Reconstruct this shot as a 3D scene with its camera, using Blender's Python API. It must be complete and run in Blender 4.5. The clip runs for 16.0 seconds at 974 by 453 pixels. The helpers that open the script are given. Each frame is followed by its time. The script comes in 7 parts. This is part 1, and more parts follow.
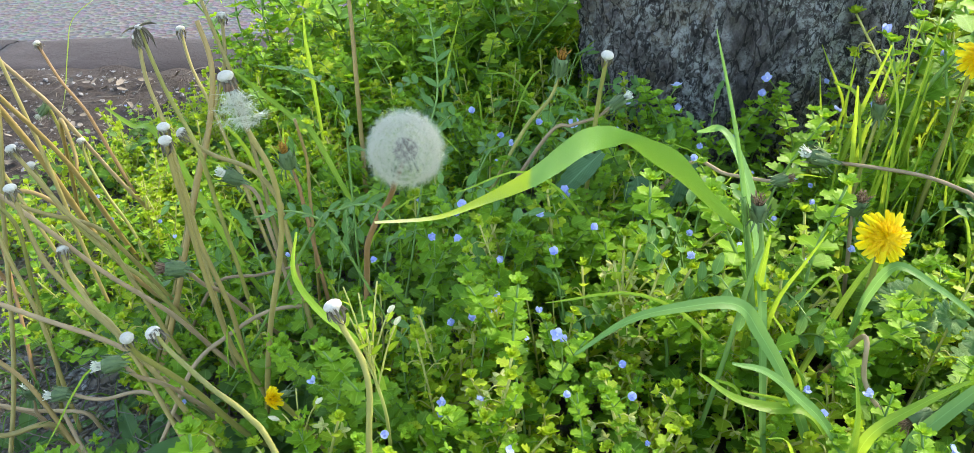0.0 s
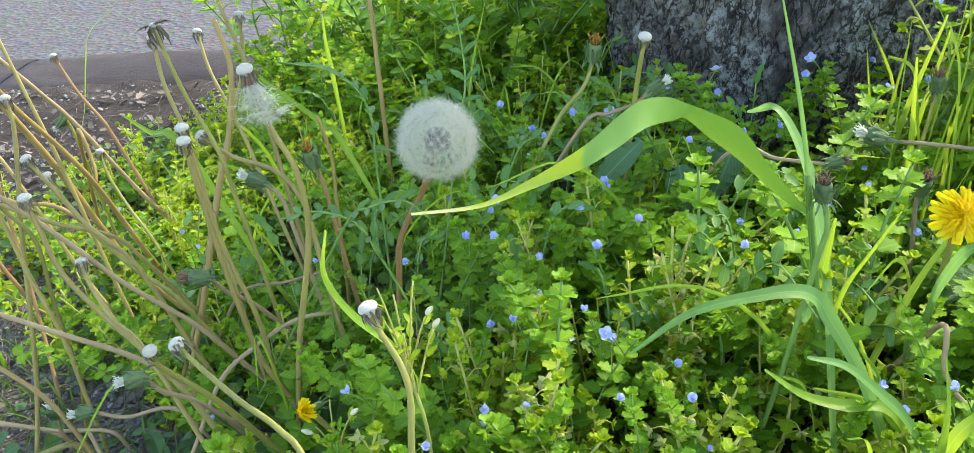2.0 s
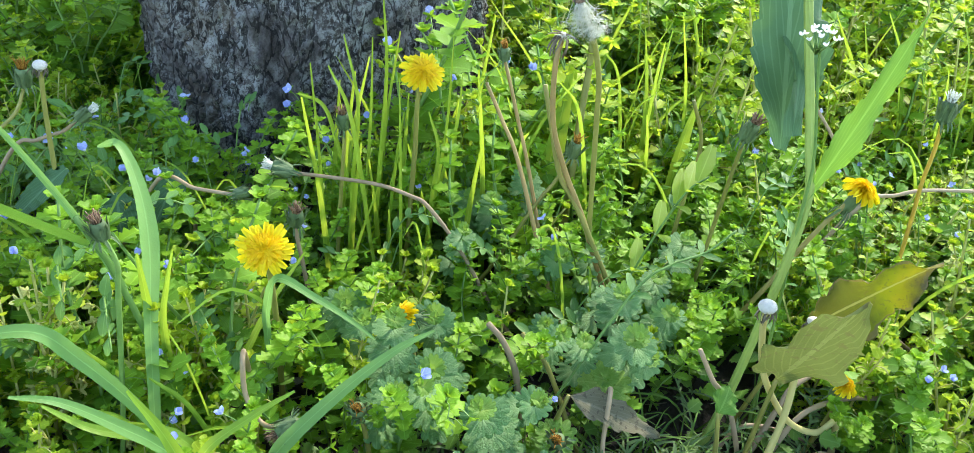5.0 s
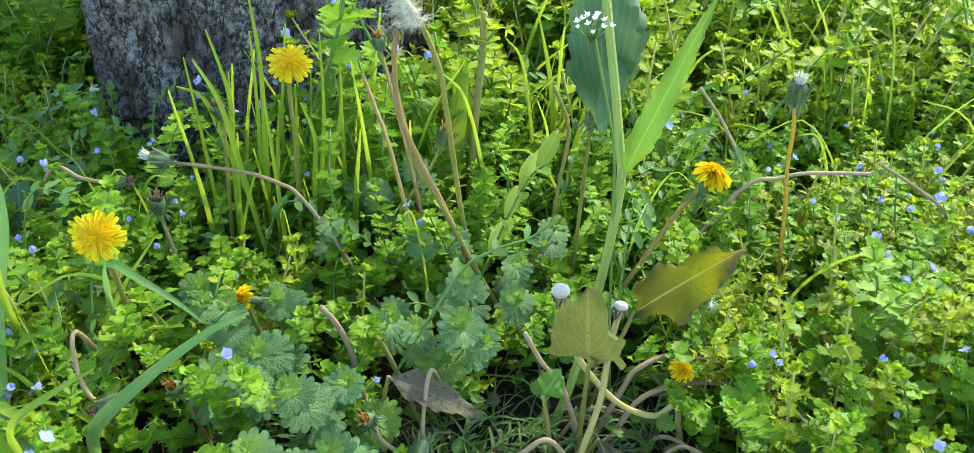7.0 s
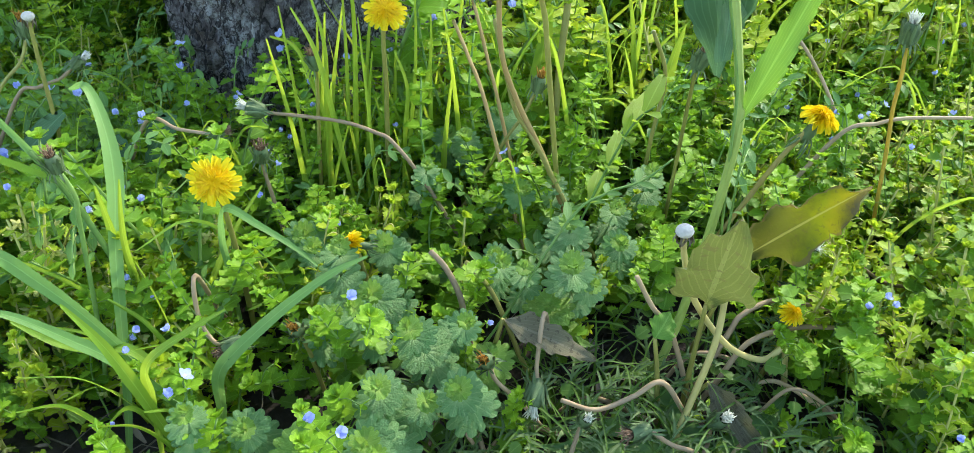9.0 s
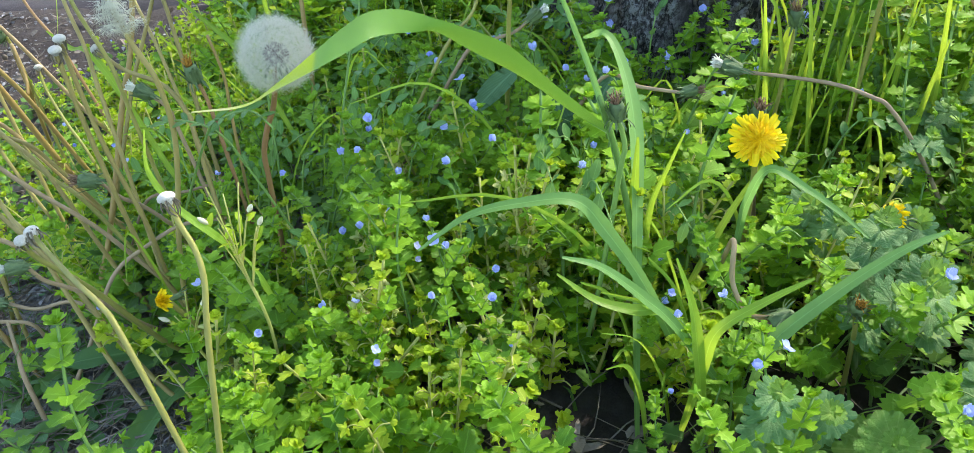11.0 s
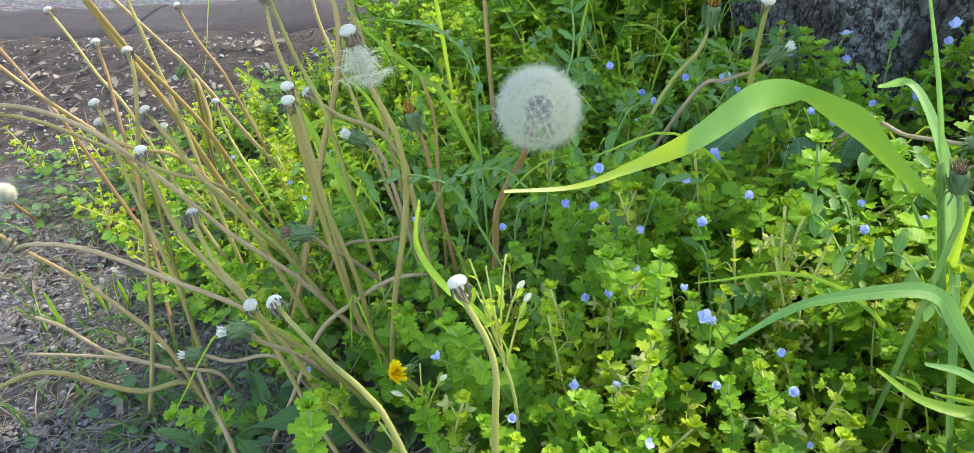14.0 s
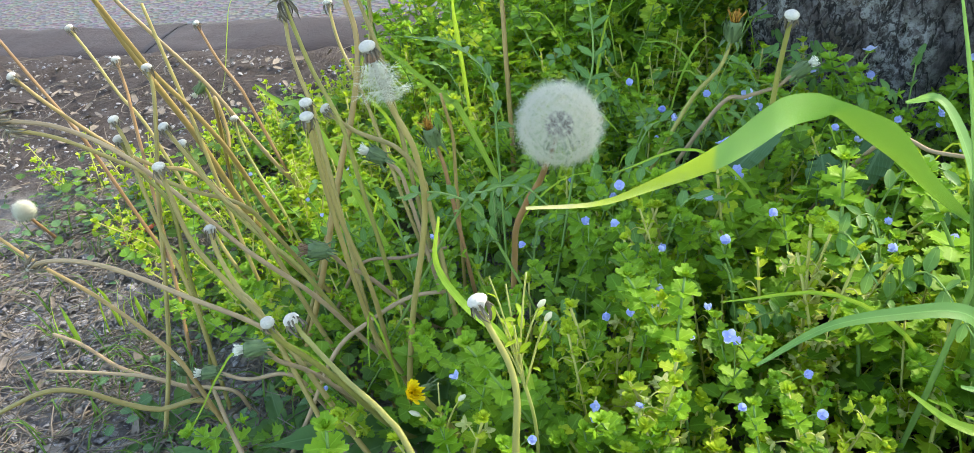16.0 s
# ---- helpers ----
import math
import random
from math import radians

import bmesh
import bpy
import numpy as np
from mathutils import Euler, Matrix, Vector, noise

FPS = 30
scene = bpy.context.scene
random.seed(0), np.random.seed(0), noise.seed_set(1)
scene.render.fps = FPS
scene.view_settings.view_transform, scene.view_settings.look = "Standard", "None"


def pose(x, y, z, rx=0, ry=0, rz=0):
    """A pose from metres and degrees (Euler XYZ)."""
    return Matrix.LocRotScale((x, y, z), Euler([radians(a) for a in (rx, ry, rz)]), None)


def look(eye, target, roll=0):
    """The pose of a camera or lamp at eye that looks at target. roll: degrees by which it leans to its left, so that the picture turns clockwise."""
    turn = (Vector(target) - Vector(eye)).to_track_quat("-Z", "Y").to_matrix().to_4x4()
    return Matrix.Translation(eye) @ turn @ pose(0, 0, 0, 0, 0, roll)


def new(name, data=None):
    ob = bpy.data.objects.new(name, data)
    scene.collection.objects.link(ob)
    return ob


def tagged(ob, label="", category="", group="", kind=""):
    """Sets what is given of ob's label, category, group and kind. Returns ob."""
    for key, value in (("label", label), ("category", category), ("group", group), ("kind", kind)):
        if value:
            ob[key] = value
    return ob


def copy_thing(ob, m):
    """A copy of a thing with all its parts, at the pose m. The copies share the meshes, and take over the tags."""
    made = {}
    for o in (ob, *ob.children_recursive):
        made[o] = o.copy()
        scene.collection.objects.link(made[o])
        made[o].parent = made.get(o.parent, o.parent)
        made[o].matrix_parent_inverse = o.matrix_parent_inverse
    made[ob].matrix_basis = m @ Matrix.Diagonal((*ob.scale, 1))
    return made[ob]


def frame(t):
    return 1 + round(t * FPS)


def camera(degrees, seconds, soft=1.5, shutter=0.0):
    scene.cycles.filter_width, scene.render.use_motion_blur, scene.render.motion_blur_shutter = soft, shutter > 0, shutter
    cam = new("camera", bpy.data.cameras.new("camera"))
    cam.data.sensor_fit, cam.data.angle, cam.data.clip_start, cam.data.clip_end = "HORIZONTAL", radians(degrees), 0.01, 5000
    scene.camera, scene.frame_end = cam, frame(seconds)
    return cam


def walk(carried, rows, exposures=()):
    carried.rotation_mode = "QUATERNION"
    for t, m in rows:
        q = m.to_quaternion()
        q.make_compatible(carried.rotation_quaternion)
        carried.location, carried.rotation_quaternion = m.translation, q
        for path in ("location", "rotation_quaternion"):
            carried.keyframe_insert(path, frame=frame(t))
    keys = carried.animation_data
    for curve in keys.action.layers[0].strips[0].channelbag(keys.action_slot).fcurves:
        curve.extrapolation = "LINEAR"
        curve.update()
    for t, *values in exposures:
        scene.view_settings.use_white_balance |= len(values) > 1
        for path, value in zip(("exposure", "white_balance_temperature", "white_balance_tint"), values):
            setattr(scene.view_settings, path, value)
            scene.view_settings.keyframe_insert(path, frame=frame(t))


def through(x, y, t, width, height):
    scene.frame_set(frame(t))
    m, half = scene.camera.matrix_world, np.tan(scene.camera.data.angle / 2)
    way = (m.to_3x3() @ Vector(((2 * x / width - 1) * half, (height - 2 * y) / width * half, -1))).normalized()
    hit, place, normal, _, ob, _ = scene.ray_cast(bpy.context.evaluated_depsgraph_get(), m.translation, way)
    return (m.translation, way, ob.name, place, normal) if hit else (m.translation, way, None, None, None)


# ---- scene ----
cam = camera(61.4, 16.0, soft=0.5)
EXPOSURE = 2.36
PATH = [
    (0, (0.023, 0.034, 0.456), (-0.042, 1.73, -0.602), -1.5),
    (0.5, (-0.006, 0.055, 0.442), (-0.102, 1.758, -0.602), -2.6),
    (1, (-0.033, 0.064, 0.439), (-0.196, 1.774, -0.587), -4.6),
    (1.5, (-0.02, 0.063, 0.438), (-0.187, 1.774, -0.585), -5.0),
    (2, (0.013, 0.054, 0.436), (-0.105, 1.758, -0.604), -4.4),
    (2.5, (0.043, 0.049, 0.433), (0.002, 1.723, -0.661), -2.6),
    (3, (0.079, 0.049, 0.436), (0.144, 1.684, -0.715), 0.4),
    (3.5, (0.118, 0.047, 0.442), (0.255, 1.677, -0.709), 2.2),
    (4, (0.161, 0.037, 0.45), (0.429, 1.673, -0.668), 3.5),
    (4.5, (0.201, 0.027, 0.45), (0.585, 1.684, -0.602), 4.1),
    (5, (0.233, 0.028, 0.457), (0.66, 1.69, -0.57), 4.7),
    (5.2, (0.239, 0.031, 0.457), (0.677, 1.697, -0.559), 4.9),
    (7.3, (0.371, -0.009, 0.472), (0.618, 1.647, -0.622), 1.2),
    (7.5, (0.373, -0.01, 0.469), (0.618, 1.62, -0.664), 1.1),
    (8, (0.368, -0.009, 0.458), (0.614, 1.594, -0.712), 1.1),
    (8.5, (0.358, -0.009, 0.458), (0.602, 1.59, -0.718), 1.0),
    (9, (0.31, -0.005, 0.459), (0.52, 1.628, -0.676), 0.3),
    (9.5, (0.251, 0.0, 0.448), (0.365, 1.656, -0.668), -0.9),
    (10, (0.204, 0.008, 0.45), (0.135, 1.65, -0.69), -3.2),
    (10.2, (0.185, 0.009, 0.444), (0.05, 1.646, -0.696), -4.3),
    (12.3, (0.051, 0.054, 0.43), (-0.184, 1.662, -0.737), -4.4),
    (12.5, (0.046, 0.056, 0.43), (-0.207, 1.664, -0.732), -4.7),
    (13, (0.031, 0.062, 0.43), (-0.286, 1.67, -0.715), -5.9),
    (13.5, (0.017, 0.066, 0.437), (-0.338, 1.675, -0.696), -6.3),
    (14, (0.017, 0.068, 0.439), (-0.361, 1.68, -0.682), -6.7),
    (14.5, (0.017, 0.069, 0.437), (-0.371, 1.688, -0.67), -6.8),
    (15, (0.014, 0.073, 0.436), (-0.385, 1.699, -0.658), -6.9),
    (15.5, (0.011, 0.074, 0.435), (-0.397, 1.703, -0.652), -7.0),
    (16, (0.014, 0.072, 0.436), (-0.402, 1.703, -0.646), -7.2),
]
walk(cam, [(t, look(eye, target, roll)) for t, eye, target, roll in PATH], exposures=[(0, EXPOSURE, 7500, 10), (3.5, EXPOSURE - 0.06, 7150, 10), (5, EXPOSURE + 0.03, 6800, 10), (7.5, EXPOSURE - 0.20, 6900, 10), (8, EXPOSURE - 0.16, 6900, 10), (9.5, EXPOSURE - 0.16, 6900, 10), (12.5, EXPOSURE - 0.10, 7250, 10), (14.5, EXPOSURE - 0.0, 7500, 10), (16, EXPOSURE - 0.02, 7500, 10)])


# ---- light ----
SUN_AZ, SUN_EL = radians(47.0), radians(41.0)      # clockwise from +y towards +x; above the horizon
world = bpy.data.worlds.new("sky")
scene.world = world
world.use_nodes = True
wn = world.node_tree.nodes
sky = wn.new("ShaderNodeTexSky")
sky.sky_type, sky.sun_disc = "NISHITA", False
sky.sun_elevation, sky.sun_rotation = SUN_EL, SUN_AZ
wn["Background"].inputs["Strength"].default_value = 0.15
world.node_tree.links.new(sky.outputs[0], wn["Background"].inputs["Color"])
sun_dir = Vector((math.sin(SUN_AZ) * math.cos(SUN_EL), math.cos(SUN_AZ) * math.cos(SUN_EL), math.sin(SUN_EL)))
sun = new("sun", bpy.data.lights.new("sun", "SUN"))
sun.data.energy, sun.data.angle, sun.data.color = 1.25, radians(1.2), (1.0, 0.95, 0.85)
sun.matrix_world = look(sun_dir * 30, (0, 0, 0))


# ---- materials ----
class Mat:
    """A node material with a few shorthands."""

    def __init__(self, name, rough=0.6, spec=0.4):
        self.m = bpy.data.materials.new(name)
        self.m.use_nodes = True
        self.nt = self.m.node_tree
        self.b = self.nt.nodes["Principled BSDF"]
        self.out = self.nt.nodes["Material Output"]
        self.b.inputs["Roughness"].default_value = rough
        self.b.inputs["Specular IOR Level"].default_value = spec

    def node(self, kind, **kw):
        n = self.nt.nodes.new(kind)
        for k, v in kw.items():
            n.inputs[k].default_value = v
        return n

    def link(self, a, b):
        self.nt.links.new(a, b)
        return b

    def coord(self, which="Object"):
        if not hasattr(self, "tc"):
            self.tc = self.node("ShaderNodeTexCoord")
        return self.tc.outputs[which]

    def noise(self, scale, detail=4.0, rough=0.55, stretch=None, which="Object"):
        n = self.node("ShaderNodeTexNoise", Scale=scale, Detail=detail, Roughness=rough)
        src = self.coord(which)
        if stretch:
            mp = self.node("ShaderNodeMapping", Scale=stretch)
            self.link(src, mp.inputs["Vector"])
            src = mp.outputs[0]
        self.link(src, n.inputs["Vector"])
        return n.outputs["Fac"]

    def ramp(self, fac, stops):
        r = self.node("ShaderNodeValToRGB")
        el = r.color_ramp.elements
        while len(el) < len(stops):
            el.new(0.5)
        for e, (p, c) in zip(el, stops):
            e.position, e.color = p, (*c, 1)
        self.link(fac, r.inputs["Fac"])
        return r.outputs["Color"]

    def mix(self, fac, a, b, mode="MIX"):
        n = self.nt.nodes.new("ShaderNodeMix")
        n.data_type, n.blend_type = "RGBA", mode
        for sock, v in ((n.inputs[0], fac), (n.inputs[6], a), (n.inputs[7], b)):
            if isinstance(v, (int, float)):
                sock.default_value = v
            elif isinstance(v, tuple):
                sock.default_value = (*v, 1)
            else:
                self.link(v, sock)
        return n.outputs[2]

    def math(self, op, a, b=0.0):
        n = self.nt.nodes.new("ShaderNodeMath")
        n.operation = op
        for i, v in enumerate((a, b)):
            if isinstance(v, (int, float)):
                n.inputs[i].default_value = v
            else:
                self.link(v, n.inputs[i])
        return n.outputs[0]

    def random(self, island=False):
        """A number of its own for each object, or for each loose piece of a mesh."""
        r = self.nt.nodes.new("ShaderNodeObjectInfo").outputs["Random"]
        if island:
            i = self.nt.nodes.new("ShaderNodeNewGeometry").outputs["Random Per Island"]
            r = self.math("FRACT", self.math("ADD", r, i))
        return r

    def bump(self, height, strength=0.4, distance=0.001):
        n = self.node("ShaderNodeBump", Strength=strength, Distance=distance)
        self.link(height, n.inputs["Height"])
        self.link(n.outputs[0], self.b.inputs["Normal"])
        return n.outputs[0]

    def colour(self, c):
        if isinstance(c, tuple):
            self.b.inputs["Base Color"].default_value = (*c, 1)
        else:
            self.link(c, self.b.inputs["Base Color"])
        return self

    def thin(self, c, amount):
        """Lets light through, as a leaf does."""
        t = self.node("ShaderNodeBsdfTranslucent")
        if isinstance(c, tuple):
            t.inputs["Color"].default_value = (*c, 1)
        else:
            self.link(c, t.inputs["Color"])
        s = self.node("ShaderNodeMixShader", Fac=amount)
        self.link(self.b.outputs[0], s.inputs[1])
        self.link(t.outputs[0], s.inputs[2])
        self.link(s.outputs[0], self.out.inputs["Surface"])
        return self


def leaf_material(name, dark, light, through, amount=0.4, rough=0.50, island=True, veins=0.0, blotch=None, grain=900, patch=260, margin=None):
    """Leaf tissue: leaf to leaf and mottled variation, pale midrib, fine relief, light through the blade."""
    m = Mat(name, rough, 0.24)
    r = m.random(island)
    mott = m.noise(grain * 0.12, 3)
    f = m.math("ADD", m.math("MULTIPLY", r, 0.75), m.math("MULTIPLY", mott, 0.35))
    c = m.ramp(f, [(0.1, dark), (0.85, light)])
    uv = m.node("ShaderNodeSeparateXYZ")
    m.link(m.coord("UV"), uv.inputs[0])
    across, along = m.math("ABSOLUTE", m.math("SUBTRACT", uv.outputs[0], 0.5)), uv.outputs[1]
    rib = m.math("LESS_THAN", across, 0.035)
    c = m.mix(m.math("MULTIPLY", rib, 0.35), c, tuple(min(1, v * 1.6 + 0.05) for v in light))
    if veins:
        w = m.math("SINE", m.math("SUBTRACT", m.math("MULTIPLY", along, 46), m.math("MULTIPLY", across, 60)))
        c = m.mix(m.math("MULTIPLY", m.math("GREATER_THAN", w, 0.82), veins), c, tuple(min(1, v * 1.5 + 0.03) for v in light))
    if blotch:
        c = m.mix(m.math("MULTIPLY", m.math("GREATER_THAN", m.noise(patch, 5, 0.7), 0.58), 0.8), c, blotch)
    if margin:
        c = m.mix(m.math("MULTIPLY", m.math("GREATER_THAN", m.math("ADD", across, m.math("MULTIPLY", m.noise(90, 4), 0.16)), 0.53), 0.9), c, margin)
    m.colour(c)
    m.bump(m.noise(grain, 4), 0.35, 0.0006)
    m.thin(m.mix(0.55, c, through), amount)
    return m.m


def plain_material(name, a, b, scale=60, rough=0.6, spec=0.35, thin=0.0, island=False, stretch=None, bump=0.3):
    m = Mat(name, rough, spec)
    f = m.math("ADD", m.math("MULTIPLY", m.noise(scale, 5, 0.6, stretch), 0.75), m.math("MULTIPLY", m.random(island), 0.4))
    c = m.ramp(f, [(0.22, a), (0.85, b)])
    m.colour(c)
    m.bump(m.noise(scale * 6, 4, 0.6, stretch), bump, 0.0005)
    if thin:
        m.thin(c, thin)
    return m.m


def withered_material():
    """An old leaf: olive at its foot, bright yellow past the middle, brown along the margin and at the tip."""
    m = Mat("withered_leaf", 0.75, 0.12)
    uv = m.node("ShaderNodeSeparateXYZ")
    m.link(m.coord("UV"), uv.inputs[0])
    across = m.math("ABSOLUTE", m.math("SUBTRACT", uv.outputs[0], 0.5))
    n = m.math("SUBTRACT", m.noise(55, 5, 0.65), 0.5)
    ramp_pos = m.math("ADD", m.math("ADD", uv.outputs[1], m.math("MULTIPLY", uv.outputs[0], 0.25)), m.math("MULTIPLY", n, 0.55))
    c = m.ramp(ramp_pos, [(0.18, (0.050, 0.058, 0.016)), (0.52, (0.075, 0.092, 0.016)), (0.72, (0.16, 0.195, 0.008)), (0.88, (0.22, 0.205, 0.010)), (1.0, (0.12, 0.095, 0.030)), (1.08, (0.09, 0.075, 0.040))])
    spot = m.math("GREATER_THAN", m.noise(420, 3, 0.6), 0.62)
    c = m.mix(m.math("MULTIPLY", spot, 0.45), c, (0.085, 0.075, 0.030))
    c = m.mix(m.math("MULTIPLY", m.math("LESS_THAN", across, 0.02), 0.5), c, (0.34, 0.34, 0.12))
    c = m.mix(m.math("MULTIPLY", m.math("GREATER_THAN", m.math("ADD", across, m.math("MULTIPLY", n, 0.3)), 0.46), 0.8), c, (0.13, 0.095, 0.050))
    m.colour(c)
    m.bump(m.noise(700, 4), 0.5, 0.0008)
    m.thin(m.mix(0.25, c, (0.45, 0.48, 0.03)), 0.30)
    return m.m


SPEEDWELL = leaf_material("speedwell_leaf", (0.058, 0.170, 0.013), (0.165, 0.345, 0.028), (0.38, 0.62, 0.03), 0.36, veins=0.18)
SPEEDWELL_TIP = leaf_material("speedwell_tip", (0.098, 0.250, 0.012), (0.225, 0.420, 0.026), (0.46, 0.70, 0.04), 0.40, veins=0.12)
SPEEDWELL_YELLOW = leaf_material("yellowish_speedwell_tip", (0.220, 0.370, 0.018), (0.400, 0.520, 0.040), (0.70, 0.84, 0.05), 0.45)
POD_PALE = leaf_material("pale_seed_pod", (0.38, 0.45, 0.11), (0.60, 0.60, 0.26), (0.70, 0.72, 0.22), 0.40)
THISTLE_STEM_A, THISTLE_STEM_B = (0.22, 0.33, 0.06), (0.34, 0.44, 0.10)
# Darker copy of the speedwell green: shade under the mat, put into the colour.
UNDER = leaf_material("shade_dark_leaf", (0.040, 0.105, 0.018), (0.105, 0.215, 0.034), (0.25, 0.42, 0.05), 0.35)


def henbit_material(name, dark, light, pale, through):
    """Wrinkled, downy blade: sunken veins run to the lobes, the foot of the leaf is paler."""
    m = Mat(name, 0.55, 0.4)
    uv = m.node("ShaderNodeSeparateXYZ")
    m.link(m.coord("UV"), uv.inputs[0])
    f = m.math("ADD", m.math("MULTIPLY", m.random(), 0.6), m.math("MULTIPLY", m.noise(6, 4), 0.5))
    c = m.ramp(f, [(0.15, dark), (0.85, light)])
    vein = m.math("COSINE", m.math("MULTIPLY", m.math("SUBTRACT", uv.outputs[0], 0.0833), 2 * math.pi * 6))
    c = m.mix(m.math("MULTIPLY", m.math("GREATER_THAN", vein, 0.94), 0.22), c, pale)
    c = m.mix(m.math("MULTIPLY", m.math("SUBTRACT", 1.0, m.math("MINIMUM", m.math("MULTIPLY", uv.outputs[1], 1.7), 1.0)), 0.7), c, pale)
    m.colour(c)
    m.bump(m.math("ADD", m.math("MULTIPLY", vein, -0.25), m.noise(14, 5)), 0.4, 0.02)
    m.thin(m.mix(0.55, c, through), 0.32)
    return m.m


HENBIT = henbit_material("henbit_leaf", (0.078, 0.205, 0.062), (0.145, 0.305, 0.098), (0.36, 0.52, 0.22), (0.28, 0.54, 0.13))
HENBIT_BRIGHT = henbit_material("bright_henbit_leaf", (0.110, 0.260, 0.035), (0.190, 0.360, 0.055), (0.42, 0.56, 0.14), (0.45, 0.65, 0.07))
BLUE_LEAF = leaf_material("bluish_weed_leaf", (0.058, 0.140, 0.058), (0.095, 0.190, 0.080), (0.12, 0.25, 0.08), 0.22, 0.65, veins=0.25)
GRASS = leaf_material("grass_blade", (0.120, 0.250, 0.030), (0.220, 0.390, 0.050), (0.55, 0.72, 0.05), 0.50, 0.38)
GRASS_BLUE = leaf_material("bluish_grass_blade", (0.105, 0.240, 0.060), (0.170, 0.330, 0.088), (0.32, 0.58, 0.14), 0.38, 0.48)
VETCH = leaf_material("vetch_leaflet", (0.085, 0.205, 0.055), (0.130, 0.280, 0.075), (0.32, 0.55, 0.10), 0.38, 0.45)
DANDELION_LEAF = leaf_material("dandelion_leaf", (0.055, 0.140, 0.040), (0.100, 0.220, 0.060), (0.26, 0.46, 0.08), 0.35, 0.45)
# Brighter, yellower copy of the grass, with the backlight's glow put into the colour.
LIT_LEAF = leaf_material("backlit_tone_grass_leaf", (0.150, 0.290, 0.030), (0.250, 0.390, 0.045), (0.60, 0.74, 0.05), 0.50, 0.42)
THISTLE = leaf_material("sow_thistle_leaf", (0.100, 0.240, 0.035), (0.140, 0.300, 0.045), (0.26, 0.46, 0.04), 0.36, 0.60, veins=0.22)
FEATHERY = leaf_material("feathery_leaf", (0.060, 0.120, 0.040), (0.125, 0.205, 0.072), (0.18, 0.30, 0.08), 0.28, 0.6)
WITHERED = withered_material()
DEAD = leaf_material("dead_leaf", (0.048, 0.050, 0.028), (0.112, 0.108, 0.064), (0.28, 0.30, 0.12), 0.15, 0.8, veins=0.25, blotch=(0.045, 0.040, 0.028), patch=320)
YELLOW_STEM = plain_material("yellowish_stem", (0.38, 0.40, 0.10), (0.56, 0.54, 0.18), 80, 0.5, thin=0.15)
GREEN_STEM = plain_material("green_stem", (0.11, 0.23, 0.05), (0.20, 0.34, 0.08), 80, 0.5, thin=0.12)
STRAW = plain_material("straw_stalk", (0.245, 0.200, 0.062), (0.41, 0.340, 0.115), 70, 0.45, thin=0.15, stretch=(1, 1, 0.25))
OCHRE = plain_material("ochre_stalk", (0.270, 0.185, 0.062), (0.41, 0.295, 0.105), 70, 0.45, thin=0.15, stretch=(1, 1, 0.25))
PINK = plain_material("pinkish_stalk", (0.275, 0.190, 0.100), (0.44, 0.335, 0.185), 70, 0.45, thin=0.12, stretch=(1, 1, 0.25))
RUST = plain_material("rust_stalk", (0.24, 0.125, 0.050), (0.37, 0.225, 0.100), 70, 0.5, thin=0.12, stretch=(1, 1, 0.25))
OLIVE = plain_material("olive_stalk", (0.20, 0.195, 0.045), (0.34, 0.330, 0.085), 70, 0.45, thin=0.15, stretch=(1, 1, 0.25))
BROWN = plain_material("brown_stalk", (0.19, 0.138, 0.078), (0.38, 0.285, 0.165), 70, 0.6, stretch=(1, 1, 0.25))
AMBER = plain_material("amber_stalk", (0.46, 0.33, 0.050), (0.62, 0.47, 0.100), 70, 0.45, thin=0.35, stretch=(1, 1, 0.25))
PALE_STALK = plain_material("pale_yellow_stalk", (0.42, 0.37, 0.120), (0.60, 0.53, 0.210), 70, 0.45, thin=0.2, stretch=(1, 1, 0.25))
TONES = {"amber": AMBER, "pale": PALE_STALK, "straw": STRAW, "ochre": OCHRE, "pink": PINK, "rust": RUST, "olive": OLIVE, "brown": BROWN, "green": GREEN_STEM}
WHITE_HEAD = plain_material("receptacle_white", (0.44, 0.43, 0.36), (0.66, 0.64, 0.56), 900, 0.7, bump=0.9)
BRACT_DRY = plain_material("dry_bract", (0.08, 0.066, 0.048), (0.32, 0.28, 0.20), 200, 0.75, thin=0.1, island=True)
BRACT = plain_material("green_bract", (0.058, 0.105, 0.042), (0.140, 0.215, 0.085), 260, 0.6, thin=0.12, island=True)
YELLOW = plain_material("yellow_floret", (0.84, 0.62, 0.004), (0.93, 0.78, 0.016), 500, 0.55, thin=0.35, island=True)
YELLOW_DEEP = plain_material("deep_yellow_floret", (0.82, 0.52, 0.004), (0.92, 0.67, 0.008), 500, 0.55, thin=0.3, island=True)
WILTED = plain_material("wilted_floret", (0.28, 0.12, 0.02), (0.62, 0.34, 0.05), 400, 0.7, thin=0.2, island=True)
BROWN_TUFT = plain_material("brown_withered_floret", (0.13, 0.07, 0.04), (0.36, 0.24, 0.15), 400, 0.75, thin=0.1, island=True)
PAPPUS = plain_material("white_pappus", (0.82, 0.83, 0.70), (0.91, 0.92, 0.80), 300, 0.7, thin=0.35, island=True)
ACHENE = plain_material("brown_achene", (0.07, 0.055, 0.05), (0.17, 0.13, 0.11), 800, 0.7, island=True)
